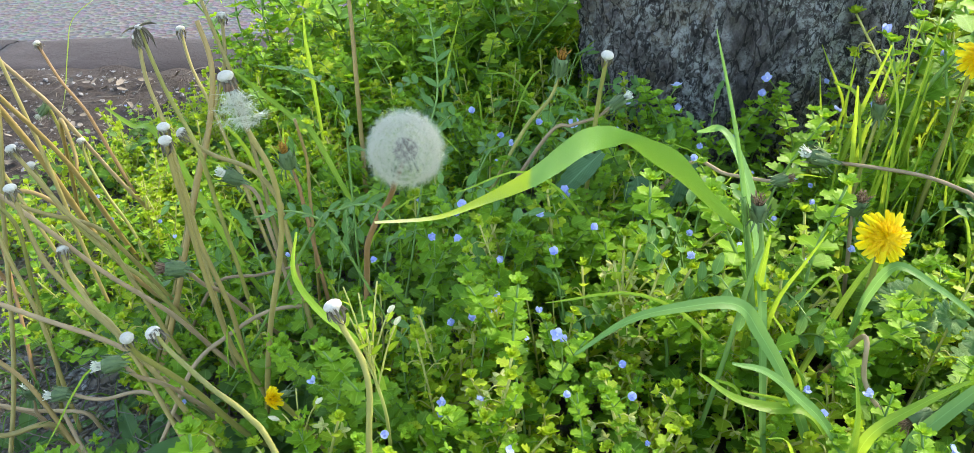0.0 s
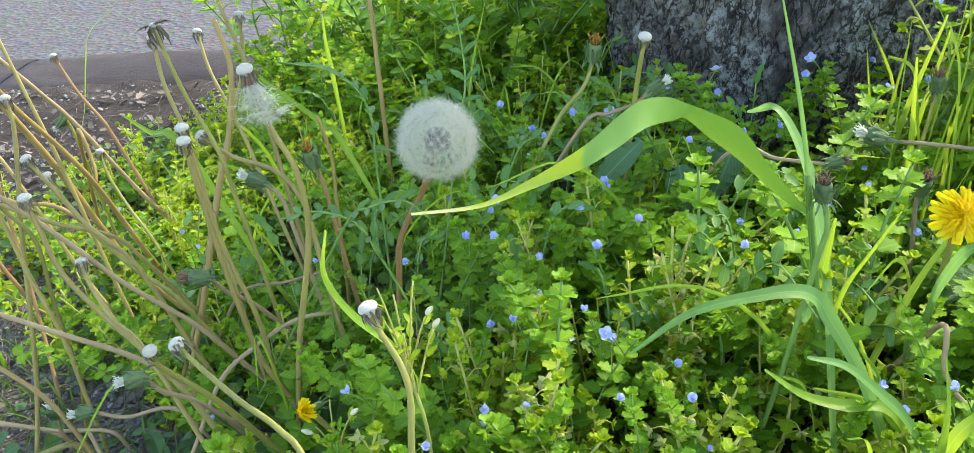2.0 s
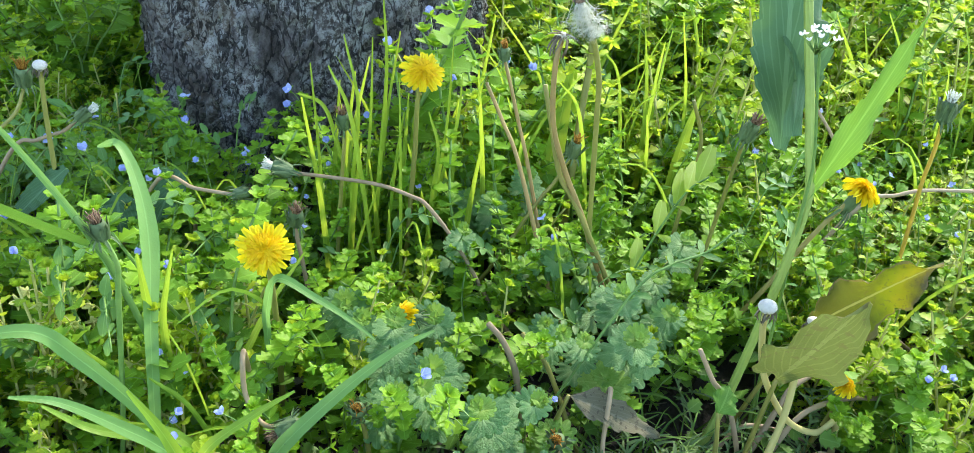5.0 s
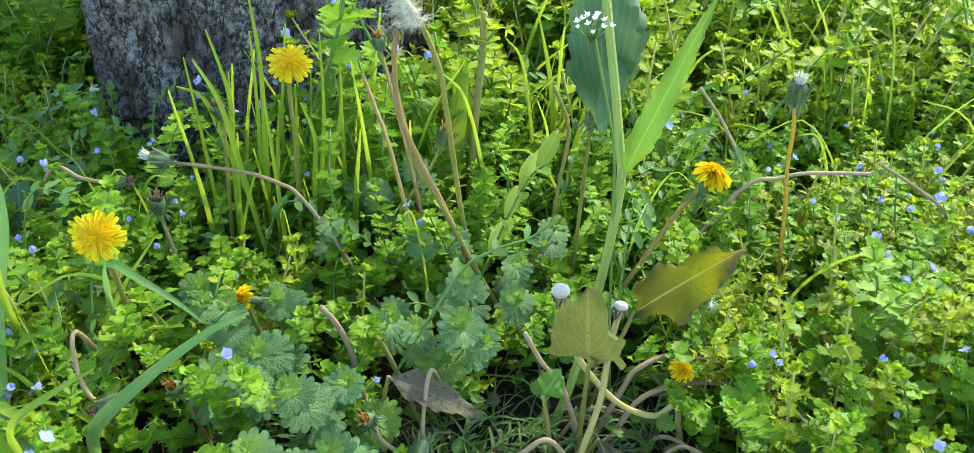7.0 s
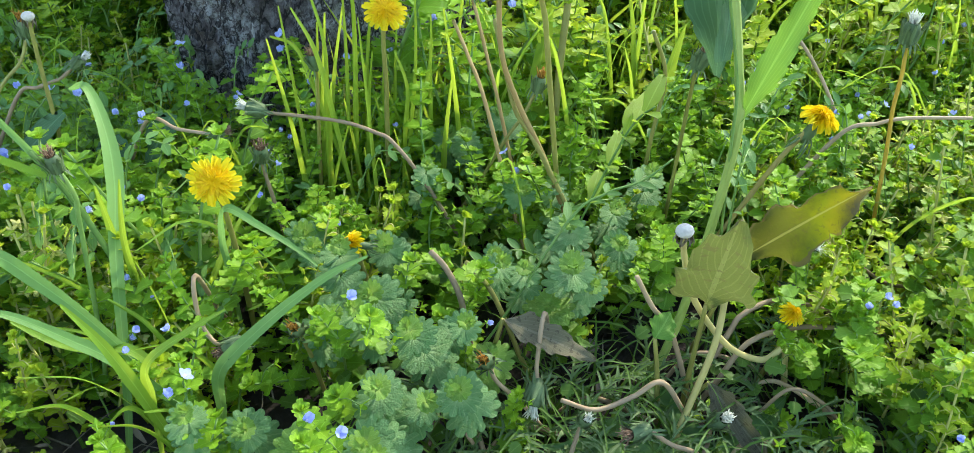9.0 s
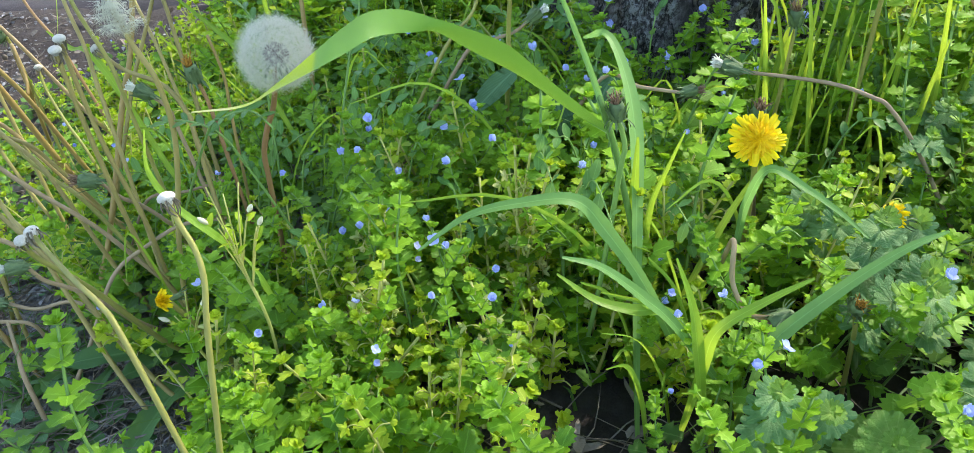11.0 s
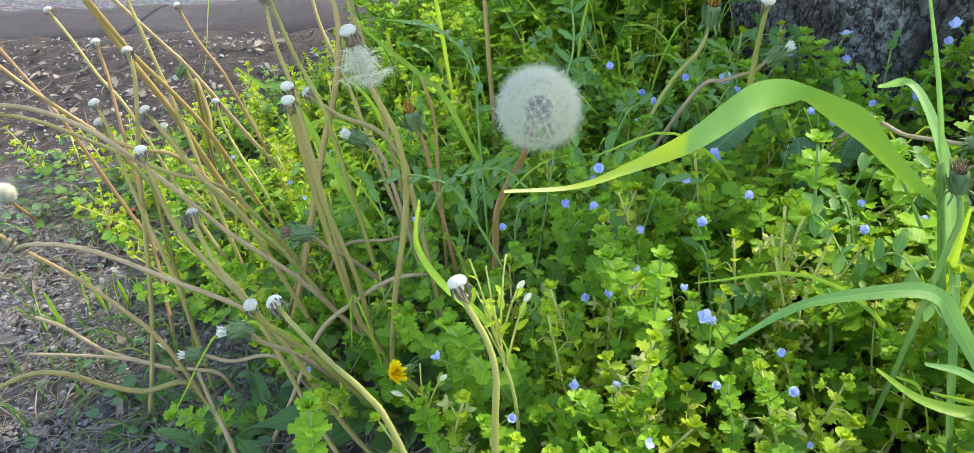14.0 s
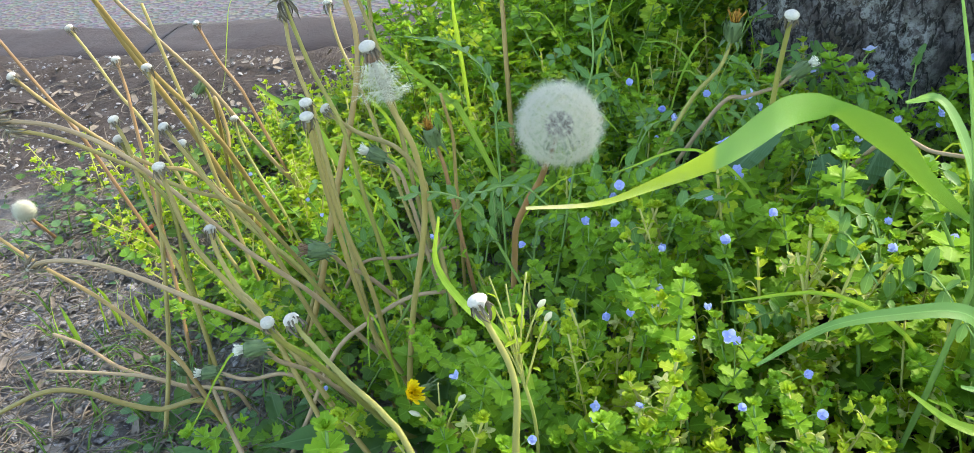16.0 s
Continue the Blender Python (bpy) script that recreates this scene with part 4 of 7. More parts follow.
def build_tangle():
    """Thin grasses and smooth-leaved vetch runners woven through the mat."""
    rng = random.Random(88)
    g, n = Geo(), 0
    while n < 100:
        x, y = rng.uniform(-0.28, 1.0), rng.uniform(0.34, 0.85)
        if rng.random() > planted(x, y):
            continue
        a, h = rng.uniform(0, 6.3), rng.uniform(0.08, 0.15)
        p = np.array((x, y, ground(x, y) - 0.002))
        d = np.array((math.cos(a), math.sin(a), 0)) * h * rng.uniform(0.2, 0.9)
        w = rng.uniform(0.0006, 0.0014)
        ribbon(g, spline([p, p + d * 0.25 + (0, 0, h * 0.6), p + d * 0.65 + (0, 0, h * 0.95), p + d * 1.1 + (0, 0, h * rng.uniform(0.7, 1.05))], 4), lambda s: w * (1 - s) ** 0.5 + 0.0002, 0.3, (math.cos(a + 1.3), math.sin(a + 1.3) - 0.5, 0.5), 2)
        n += 1
    whole("thin_grass", g, GRASS, "thin green grass blades woven through the mat", "grass", kind="stuff")
    stems, leaf, n = Geo(), Geo(), 0
    oval = leaf_shape(1.0, 0.46, 3, 0.0, 0.06, 0.12, 0.25, 0.8)
    while n < 115:
        x, y = rng.uniform(-0.22, 0.75), rng.uniform(0.42, 0.80)
        if rng.random() > planted(x, y) or (x > 0.12 and rng.random() < 0.5):
            continue
        a, h = rng.uniform(0, 6.3), canopy(x, y) - ground(x, y) + rng.uniform(-0.02, 0.03)
        p = np.array((x, y, ground(x, y)))
        d = np.array((math.cos(a), math.sin(a), 0)) * rng.uniform(0.02, 0.06)
        line = spline([p, p + d * 0.3 + (0, 0, h * 0.6), p + d * 0.8 + (0, 0, h), p + d * 1.5 + (0, 0, h * 0.97)], 5)
        tube(stems, line, 0.0008, 0.0005, 4)
        tan, side, up = frames_along(line)
        for i in range(6, len(line), 2):
            for s in (-1, 1):
                q = side[i] * s + tan[i] * 0.5 + np.array((0, 0, rng.uniform(-0.1, 0.4)))
                leaf.add(oval[0] * rng.uniform(0.008, 0.0135), oval[1], oval[2], along(line[i], Vector(line[i]) + Vector(q), (0, -0.4, 1)))
        n += 1
    whole("vetch_stems", stems, GREEN_STEM, "thin green vetch runners", "ground cover", kind="stuff")
    whole("vetch_leaflets", leaf, VETCH, "smooth oval vetch leaflets scattered through the mat", "ground cover", kind="stuff")


def henbit(seed, bright=False):
    """A henbit shoot whose origin is its foot: tiers of wrinkled scalloped leaves on a square stem."""
    rng = random.Random(seed)
    plant = thing("henbit_plant", (0, 0, 0), "bright green dead-nettle with broad scalloped leaves" if bright else "grey-green henbit with wrinkled scalloped leaf tiers", "weed", "henbit plants")
    h = 0.10
    line = spline([(0, 0, 0), (rng.uniform(-0.01, 0.01), rng.uniform(-0.01, 0.01), 0.05), (0, -0.004, h)], 5)
    part("stem", tube(Geo(), line, 0.0014, 0.0011, 4), GREEN_STEM, plant)
    old, young = henbit_leaf().mesh("leaf", HENBIT_BRIGHT if bright else HENBIT), henbit_leaf().mesh("leaf", HENBIT_BRIGHT)
    for tier, (z, size, tilt, count, me) in enumerate(((h - 0.034, 0.0235, 0, 2, old), (h - 0.020, 0.0225, 2, 2, old), (h - 0.008, 0.0190, 6, 3, old), (h - 0.001, 0.0105, 22, 4, young), (h + 0.002, 0.0055, 50, 4, young))):
        p = line[min(len(line) - 1, int(z / h * (len(line) - 1)))]
        for k in range(count):
            ob = part("leaf", me, None, plant)
            ob.matrix_basis = pose(p[0], p[1], z, tilt + rng.uniform(-9, 9), rng.uniform(-9, 9), 360 * k / count + tier * 78 + rng.uniform(-14, 14)) @ Matrix.Scale(size * rng.uniform(0.85, 1.1), 4)
    return plant


def henbit_leaf():
    """A kidney-shaped blade with rounded lobes and sunken veins, one unit long."""
    lobes, rings = 6, 4
    v, uv, f = [(0, 0.05, 0)], [(0.5, 0.0)], []
    m = lobes * 6 + 1
    for r in range(1, rings + 1):
        for i in range(m):
            a = radians(-88 + 176 * i / (m - 1))
            lobe = abs(math.sin(math.pi * lobes * i / (m - 1))) ** 0.5
            q = r / rings
            rad = q * (0.78 + 0.22 * math.cos(a)) * (1 - 0.24 * (1 - lobe) * q ** 3)
            z = -0.05 * q * q + 0.035 * (lobe - 0.5) * q * (1 if r < rings else 0.4)
            v.append((rad * math.sin(a) * 0.9, 0.05 + rad * math.cos(a) * 0.9, z))
            uv.append((i / (m - 1), q))
    for i in range(m - 1):
        f.append((0, 1 + i + 1, 1 + i))
        for r in range(rings - 1):
            p = 1 + r * m + i
            f += [(p, p + 1, p + m + 1), (p, p + m + 1, p + m)]
    return Geo().add(v, f, uv)


def build_henbit():
    rng = random.Random(31)
    protos = [henbit(40 + k) for k in range(4)] + [henbit(50, True)]
    used = set()
    for spots, bright in ((HENBIT_SPOTS, False), (BRIGHT_SPOTS, True)):
        for x, y, z in spots:
            k = 4 if bright else rng.randrange(4)
            g = ground(x, y)
            z += 0.014 * float(smooth(0.30, 0.38, y))
            s = (0.95 if bright else 0.90) * rng.uniform(0.75, 1.12)
            tall = max(0.03, z - g) / (0.10 * s)
            m = Matrix.Translation((x, y + 0.02, ground(x, y + 0.02) - 0.002)) @ pose(0, 0, 0, rng.uniform(14, 38), rng.uniform(-14, 14), 0) @ pose(0, 0, 0, 0, 0, rng.uniform(0, 360)) @ Matrix.Diagonal((s, s, s * min(1.6, tall), 1))
            if k in used:
                copy_thing(protos[k], m)
            else:
                protos[k].matrix_basis = m
                used.add(k)


# ---- dandelions ----
def rooted(points):
    """The line of a stalk from its tip down, carried on into the soil; returned from the foot up, about the foot."""
    p = [Vector(q) for q in points]
    p = [Vector((q.x, q.y, max(q.z, ground(q.x, q.y) + 0.003))) for q in p]
    last, d = p[-1], p[-1] - p[-2]
    g = ground(last.x, last.y)
    if last.z > g + 0.004:
        d.z = min(d.z, -1.3 * Vector((d.x, d.y)).length - 0.001)
        d = d * ((last.z - g) / -d.z)
        p.append(last + d * 0.5 + Vector((0, 0, -0.1 * (last.z - g))))
        p.append(Vector((last.x + d.x, last.y + d.y, ground(last.x + d.x, last.y + d.y) - 0.004)))
    else:
        p[-1] = Vector((last.x, last.y, g - 0.003))
    foot = p[-1].copy()
    line = spline([tuple(q - foot) for q in reversed(p)], 7)
    return foot, line


def placed(ob, m):
    ob.matrix_basis = m
    return ob


def tip_pose(line, spin=0.0):
    d = Vector(line[-1]) - Vector(line[-3])
    return turn(line[-1], d, spin)


WORDS = {"pale": "pale yellow", "straw": "straw-coloured", "ochre": "ochre", "pink": "pinkish", "rust": "rust-coloured", "olive": "olive-green", "brown": "dry brown", "green": "green"}
HEAD = Geo()
lathe(HEAD, [(0.0012, -0.0028), (0.0022, -0.0014), (0.0037, -0.0001), (0.0042, 0.0010), (0.0039, 0.0022), (0.0029, 0.0032), (0.0015, 0.0038), (0.0001, 0.0040)], 18)
HEAD = HEAD.mesh("receptacle", WHITE_HEAD)


def bare_stalk(points, tone="straw", r=0.0016, head=True, size=0.88):
    """A dandelion stalk that has lost its seeds."""
    foot, line = rooted(points)
    label = WORDS[tone] + (" dandelion stalk with a bare white head and dry bracts" if head else " dandelion stalk bent over among the weeds")
    ob = thing("dandelion_stalk", foot, label, "dandelion stalk", "bare dandelion stalks")
    part("stem", tube(Geo(), line, r * 1.12, r * 0.86, 8, 0.03), TONES[tone], ob)
    if head:
        k = len(line) + int(1000 * abs(points[0][0]))
        m = tip_pose(line, k) @ Matrix.Scale(size, 4)
        placed(part("receptacle", HEAD, None, ob, "bare white dimpled receptacle"), m)
        scatter(ob, "dry_bract", BRACT_DRY_MESH, HANGING[k % 4], m)
    return ob


def drooping_head(points, tone="straw", r=0.0015):
    """A stalk whose spent head is a tangle of dry brown bracts."""
    foot, line = rooted(points)
    ob = thing("spent_dandelion", foot, WORDS[tone] + " dandelion stalk with a shrivelled brown head", "dandelion stalk", "bare dandelion stalks")
    part("stem", tube(Geo(), line, r * 1.1, r * 0.85, 8, 0.03), TONES[tone], ob)
    m = tip_pose(line)
    scatter(ob, "dry_bract", BRACT_DRY_MESH, bract_set(9, 0.010, 0.0014, -40, 0.001, 5) + bract_set(8, 0.008, 0.0013, 30, 0.001, 6), m)
    placed(part("receptacle", HEAD, None, ob, "shrunken grey receptacle"), m @ Matrix.Scale(0.6, 4))
    return ob


def cup(geo, size=1.0):
    return lathe(geo, [(0.0012, -0.002), (0.0045, 0.001), (0.0056, 0.005), (0.0054, 0.009), (0.0046, 0.0125), (0.0035, 0.014)], 14)


def floret_set(count, length, width, rows, seed, spread):
    """Poses and sizes of strap florets in rows, from the flat outermost to the upright inmost."""
    rng, out = random.Random(seed), []
    for r in range(rows):
        q = r / max(1, rows - 1)
        n = max(6, int(count * (1 - 0.6 * q)))
        for k in range(n):
            m = pose(0, 0, 0, 6 + spread * q + rng.uniform(-6, 6), rng.uniform(-10, 10), 360 * (k + 0.5 * (r % 2)) / n + rng.uniform(-5, 5))
            m = m @ Matrix.Translation((0, 0.0018 * (1 - q), 0.0012 * q))
            out.append(m @ Matrix.Diagonal((width, length * (1 - 0.48 * q) * rng.uniform(0.88, 1.1), length, 1)))
    return out


def strap():
    """A strap floret one unit long, half a unit to each side, square and toothed at its end."""
    g = Geo()
    ribbon(g, spline([(0, 0, 0), (0, 0.5, 0.06), (0, 1, -0.08)], 3), lambda s: 0.5 * (0.55 + 0.45 * math.sin(math.pi * min(1, s * 0.62 + 0.15))) * (1 if s < 0.97 else 0.72), 0.28, (0, 0, 1), 2)
    return g


FLORET, FLORET_DEEP = strap().mesh("floret", YELLOW), strap().mesh("floret", YELLOW_DEEP)
OUTER = floret_set(23, 0.0165, 0.0043, 3, 1, 17)
INNER_GEO = Geo()
for m in floret_set(32, 0.0108, 0.0027, 8, 2, 56):
    INNER_GEO.add(*strap().arrays(), m)
INNER = INNER_GEO.mesh("middle", YELLOW_DEEP)
CUP = cup(Geo()).mesh("involucre", BRACT)


def bract_set(count, length, width, pitch, at_r, seed):
    rng, out = random.Random(seed), []
    for k in range(count):
        m = pose(0, 0, 0, 0, 0, 360 * k / count + rng.uniform(-10, 10)) @ pose(0, at_r, 0, pitch + rng.uniform(-13, 13), rng.uniform(-15, 15), 0)
        ln = length * rng.uniform(0.8, 1.15)
        out.append(m @ Matrix.Diagonal((width, ln, ln, 1)))
    return out


BRACT_MESH = Geo().add(*leaf_shape(1.0, 1.0, 2, 0.02, 0, 0.4, 0.1)).mesh("bract", BRACT)
BRACT_UP_MESH = Geo().add(*leaf_shape(1.0, 1.0, 2, 0.02, 0, 0.06, 0.1)).mesh("bract", BRACT)
BRACT_DRY_MESH = Geo().add(*leaf_shape(1.0, 1.0, 2, 0.02, 0, 0.75, 0.3)).mesh("bract", BRACT_DRY)
SKIRT = bract_set(9, 0.012, 0.0026, -50, 0.0045, 12)
HANGING = [bract_set(7, 0.0075, 0.0011, -62, 0.0020, 70 + k) + bract_set(7, 0.0052, 0.0010, -22, 0.0022, 80 + k) for k in range(4)]
CLOSED_SKIRT, CLOSED_HUG = bract_set(10, 0.0085, 0.0017, -38, 0.0046, 15), bract_set(14, 0.0140, 0.0026, 84, 0.0053, 16)


def scatter(ob, name, mesh, poses, m):
    for q in poses:
        placed(part(name, mesh, None, ob), m @ q)


def dandelion(points, face, size=1.0, tone="olive", half=False, tall=1.0):
    """An open yellow dandelion; face: the way the flower looks."""
    foot, line = rooted(points)
    ob = thing("dandelion", foot, "half-closed yellow dandelion on a short stalk" if half else "fully open bright yellow dandelion among green weeds", "dandelion", "yellow dandelions")
    part("stem", tube(Geo(), line, 0.0019, 0.0015, 8, 0.03), TONES[tone], ob)
    m = turn(line[-1], face, 0.4) @ Matrix.Scale(size, 4)
    if half:
        m = m @ Matrix.Diagonal((0.62, 0.62, 1.35, 1))
    if tall != 1.0:
        m = m @ Matrix.Diagonal((0.88, 0.88, tall, 1))
    body = part("involucre", CUP, None, ob, "green involucre")
    placed(body, m @ Matrix.Translation((0, 0, -0.0125)))
    scatter(ob, "bract", BRACT_MESH, SKIRT, m @ Matrix.Translation((0, 0, -0.010)))
    scatter(ob, "floret", FLORET, OUTER, m)
    placed(part("middle", INNER, None, ob, "deep yellow middle of short florets"), m @ Matrix.Translation((0, 0, 0.0014)))
    return ob


def tuft(seed, count, length, radius, material, spread=0.35):
    rng = random.Random(seed)
    g = Geo()
    for _ in range(count):
        a, q = rng.uniform(0, 6.3), rng.uniform(0, spread)
        d = np.array((math.cos(a) * q, math.sin(a) * q, 1.0)) * length * rng.uniform(0.6, 1.15)
        e = np.array((rng.gauss(0, 0.12), rng.gauss(0, 0.12), 0)) * length
        s = np.array((math.cos(a), math.sin(a), 0)) * rng.uniform(0, radius)
        tube(g, spline([s, s + d * 0.55, s + d + e], 2), 0.0004, 0.0003, 3)
    return g.mesh("tuft", material)


TUFTS = {"white": tuft(1, 60, 0.0075, 0.0026, PAPPUS), "orange": tuft(2, 40, 0.0085, 0.0028, WILTED), "brown": tuft(3, 40, 0.0075, 0.0028, BROWN_TUFT, 0.6)}
TUFT_WORDS = {"white": "white pappus tuft", "orange": "wilted orange florets", "brown": "withered brown florets"}


def closed_head(points, tip="white", tone="olive", size=1.0, face=None):
    """A shut dandelion head: ribbed green involucre, reflexed bracts, withered tuft."""
    foot, line = rooted(points)
    ob = thing("closed_dandelion", foot, "closed green dandelion head with a " + TUFT_WORDS[tip], "dandelion bud", "closed dandelion heads")
    part("stem", tube(Geo(), line, 0.0015, 0.0012, 8, 0.03), TONES[tone], ob)
    m = (turn(line[-1], face) if face else tip_pose(line)) @ Matrix.Scale(0.86 * size, 4)
    placed(part("involucre", CUP, None, ob), m)
    scatter(ob, "bract", BRACT_UP_MESH, CLOSED_HUG, m @ Matrix.Translation((0, 0, 0.001)))
    scatter(ob, "reflexed_bract", BRACT_MESH, CLOSED_SKIRT, m @ Matrix.Translation((0, 0, 0.002)))
    placed(part("tuft", TUFTS[tip], None, ob, TUFT_WORDS[tip]), m @ Matrix.Translation((0, 0, 0.0125)))
    return ob


def pappus_seed(geo, ach, m, reach, rng, hairs=28, hair=0.0086, fine=0.000065, low=42):
    """One parachute: beak, and hairs spread from its end."""
    tube(geo, np.array([(0, 0, 0.0066), (0, 0, reach)]), 0.00010, 0.00008, 3, 0, m)
    top = np.array((0, 0, reach))
    for k in range(hairs):
        a, q = 6.283 * k / hairs + rng.uniform(-0.15, 0.15), radians(rng.uniform(low, 84))
        d = np.array((math.sin(q) * math.cos(a), math.sin(q) * math.sin(a), math.cos(q))) * hair * rng.uniform(0.85, 1.1)
        s = np.cross(d, (0, 0, 1))
        s = s / np.linalg.norm(s) * fine
        n = np.cross(s, d)
        n = n / np.linalg.norm(n) * fine
        geo.add(np.array([top + s, top - 0.5 * s + n, top - 0.5 * s - n, top + d]), [(0, 1, 3), (1, 2, 3), (2, 0, 3)], None, m)
    lathe(geo, [(0.00001, reach - 0.0003), (0.00026, reach), (0.00001, reach + 0.0003)], 5, m)
    lathe(ach, [(0.0001, 0.0018), (0.00058, 0.0034), (0.00050, 0.0054), (0.0001, 0.0070)], 5, m)


def seed_clock(points, diameter=0.0445, label="full round white dandelion seed head on a rust-brown stalk"):
    """The full dandelion clock."""
    foot, line = rooted(points)
    ob = thing("dandelion_clock", foot, label, "dandelion clock")
    part("stem", tube(Geo(), line, 0.0020, 0.0015, 8, 0.03), RUST, ob)
    rng = random.Random(77)
    hair, ach, n = Geo(), Geo(), 205
    core = Vector(line[-1]) + Vector((0, 0, 0.001))
    reach = diameter / 2 - 0.0056
    for k in range(n):
        z = 1 - 1.90 * (k + 0.5) / n
        a, q = 2.39996 * k, math.sqrt(max(0, 1 - z * z))
        pappus_seed(hair, ach, turn(core, (q * math.cos(a), q * math.sin(a), z), a), reach * rng.uniform(0.90, 1.04), rng, 30, 0.0088, 0.000075, 50)
    part("pappus", hair, PAPPUS, ob, "white feathery parachutes")
    part("seed_core", ach, ACHENE, ob, "brown seeds at the core")
    m = Matrix.Translation(core)
    placed(part("receptacle", lathe(Geo(), [(0.001, -0.002), (0.003, -0.001), (0.0032, 0.0008), (0.002, 0.002), (0.0001, 0.0024)], 12), WHITE_HEAD, ob), m)
    scatter(ob, "bract", BRACT_MESH, SKIRT, m @ Matrix.Translation((0, 0, -0.003)) @ Matrix.Scale(0.85, 4))
    return ob


def ragged_clock(points, hang, tone="straw"):
    """A head that has lost most of its seeds; the rest hang as a tuft on one side."""
    foot, line = rooted(points)
    ob = thing("ragged_dandelion_clock", foot, "half-blown dandelion head with a clump of hanging white fluff", "dandelion clock")
    part("stem", tube(Geo(), line, 0.0019, 0.0015, 8, 0.03), TONES[tone], ob)
    rng = random.Random(15)
    hair, ach = Geo(), Geo()
    tip = Vector(line[-1])
    for k in range(80):
        d = (Vector(hang).normalized() + Vector((rng.gauss(0, 0.22), rng.gauss(0, 0.22), rng.gauss(0, 0.12)))).normalized()
        pappus_seed(hair, ach, turn(tip, d, rng.uniform(0, 6)), rng.uniform(0.008, 0.025), rng, 18, 0.0075, 0.00006)
    part("pappus", hair, PAPPUS, ob, "clump of white fluff")
    part("seed_core", ach, BROWN_TUFT, ob, "reddish-brown seeds")
    placed(part("receptacle", HEAD, None, ob), tip_pose(line))
    scatter(ob, "dry_bract", BRACT_DRY_MESH, HANGING[1], tip_pose(line))
    return ob


# ---- grasses and tall weeds ----
def grass_blade(points, width, label="broad green grass blade arching over the weeds", up=(0, -0.4, 1), material=None, fold=0.22, name="grass_blade", keep=0.15):
    """One blade, from its tip down to its foot in the ground."""
    foot, line = rooted(points)
    ob = thing("grass", foot, label, "grass", "grass blades")
    part(name, ribbon(Geo(), line, lambda s: 0.0006 + width / 2 * min(1.0, 2.2 * (1 - s)) ** 0.8 * min(1, keep + 1.6 * s), fold, up, 6), material or GRASS, ob)
    return ob


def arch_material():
    """A grass leaf, dry at the tip; sunlight through its outer part is painted on in yellow."""
    m = Mat("sunlit_tone_grass_leaf", 0.34, 0.45)
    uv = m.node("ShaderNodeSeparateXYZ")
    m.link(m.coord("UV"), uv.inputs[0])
    ramp_pos = m.math("ADD", uv.outputs[1], m.math("MULTIPLY", m.math("SUBTRACT", m.noise(60, 3), 0.5), 0.03))
    # Sharp step at 0.75 paints the edge between plain green and lit-through yellow.
    c = m.ramp(ramp_pos, [(0.0, (0.10, 0.25, 0.040)), (0.38, (0.12, 0.29, 0.048)), (0.60, (0.16, 0.33, 0.06)), (0.745, (0.17, 0.34, 0.06)), (0.755, (0.40, 0.50, 0.004)), (0.91, (0.38, 0.47, 0.004)), (0.95, (0.46, 0.44, 0.16))])
    fib = m.noise(1.0, 3, 0.5, (160, 2.0, 1), "UV")
    c = m.mix(m.math("MULTIPLY", fib, 0.22), c, (0.16, 0.30, 0.03))
    m.colour(c)
    m.bump(fib, 0.35, 0.0004)
    m.thin(m.mix(0.35, c, (0.36, 0.58, 0.04)), 0.26)
    return m.m


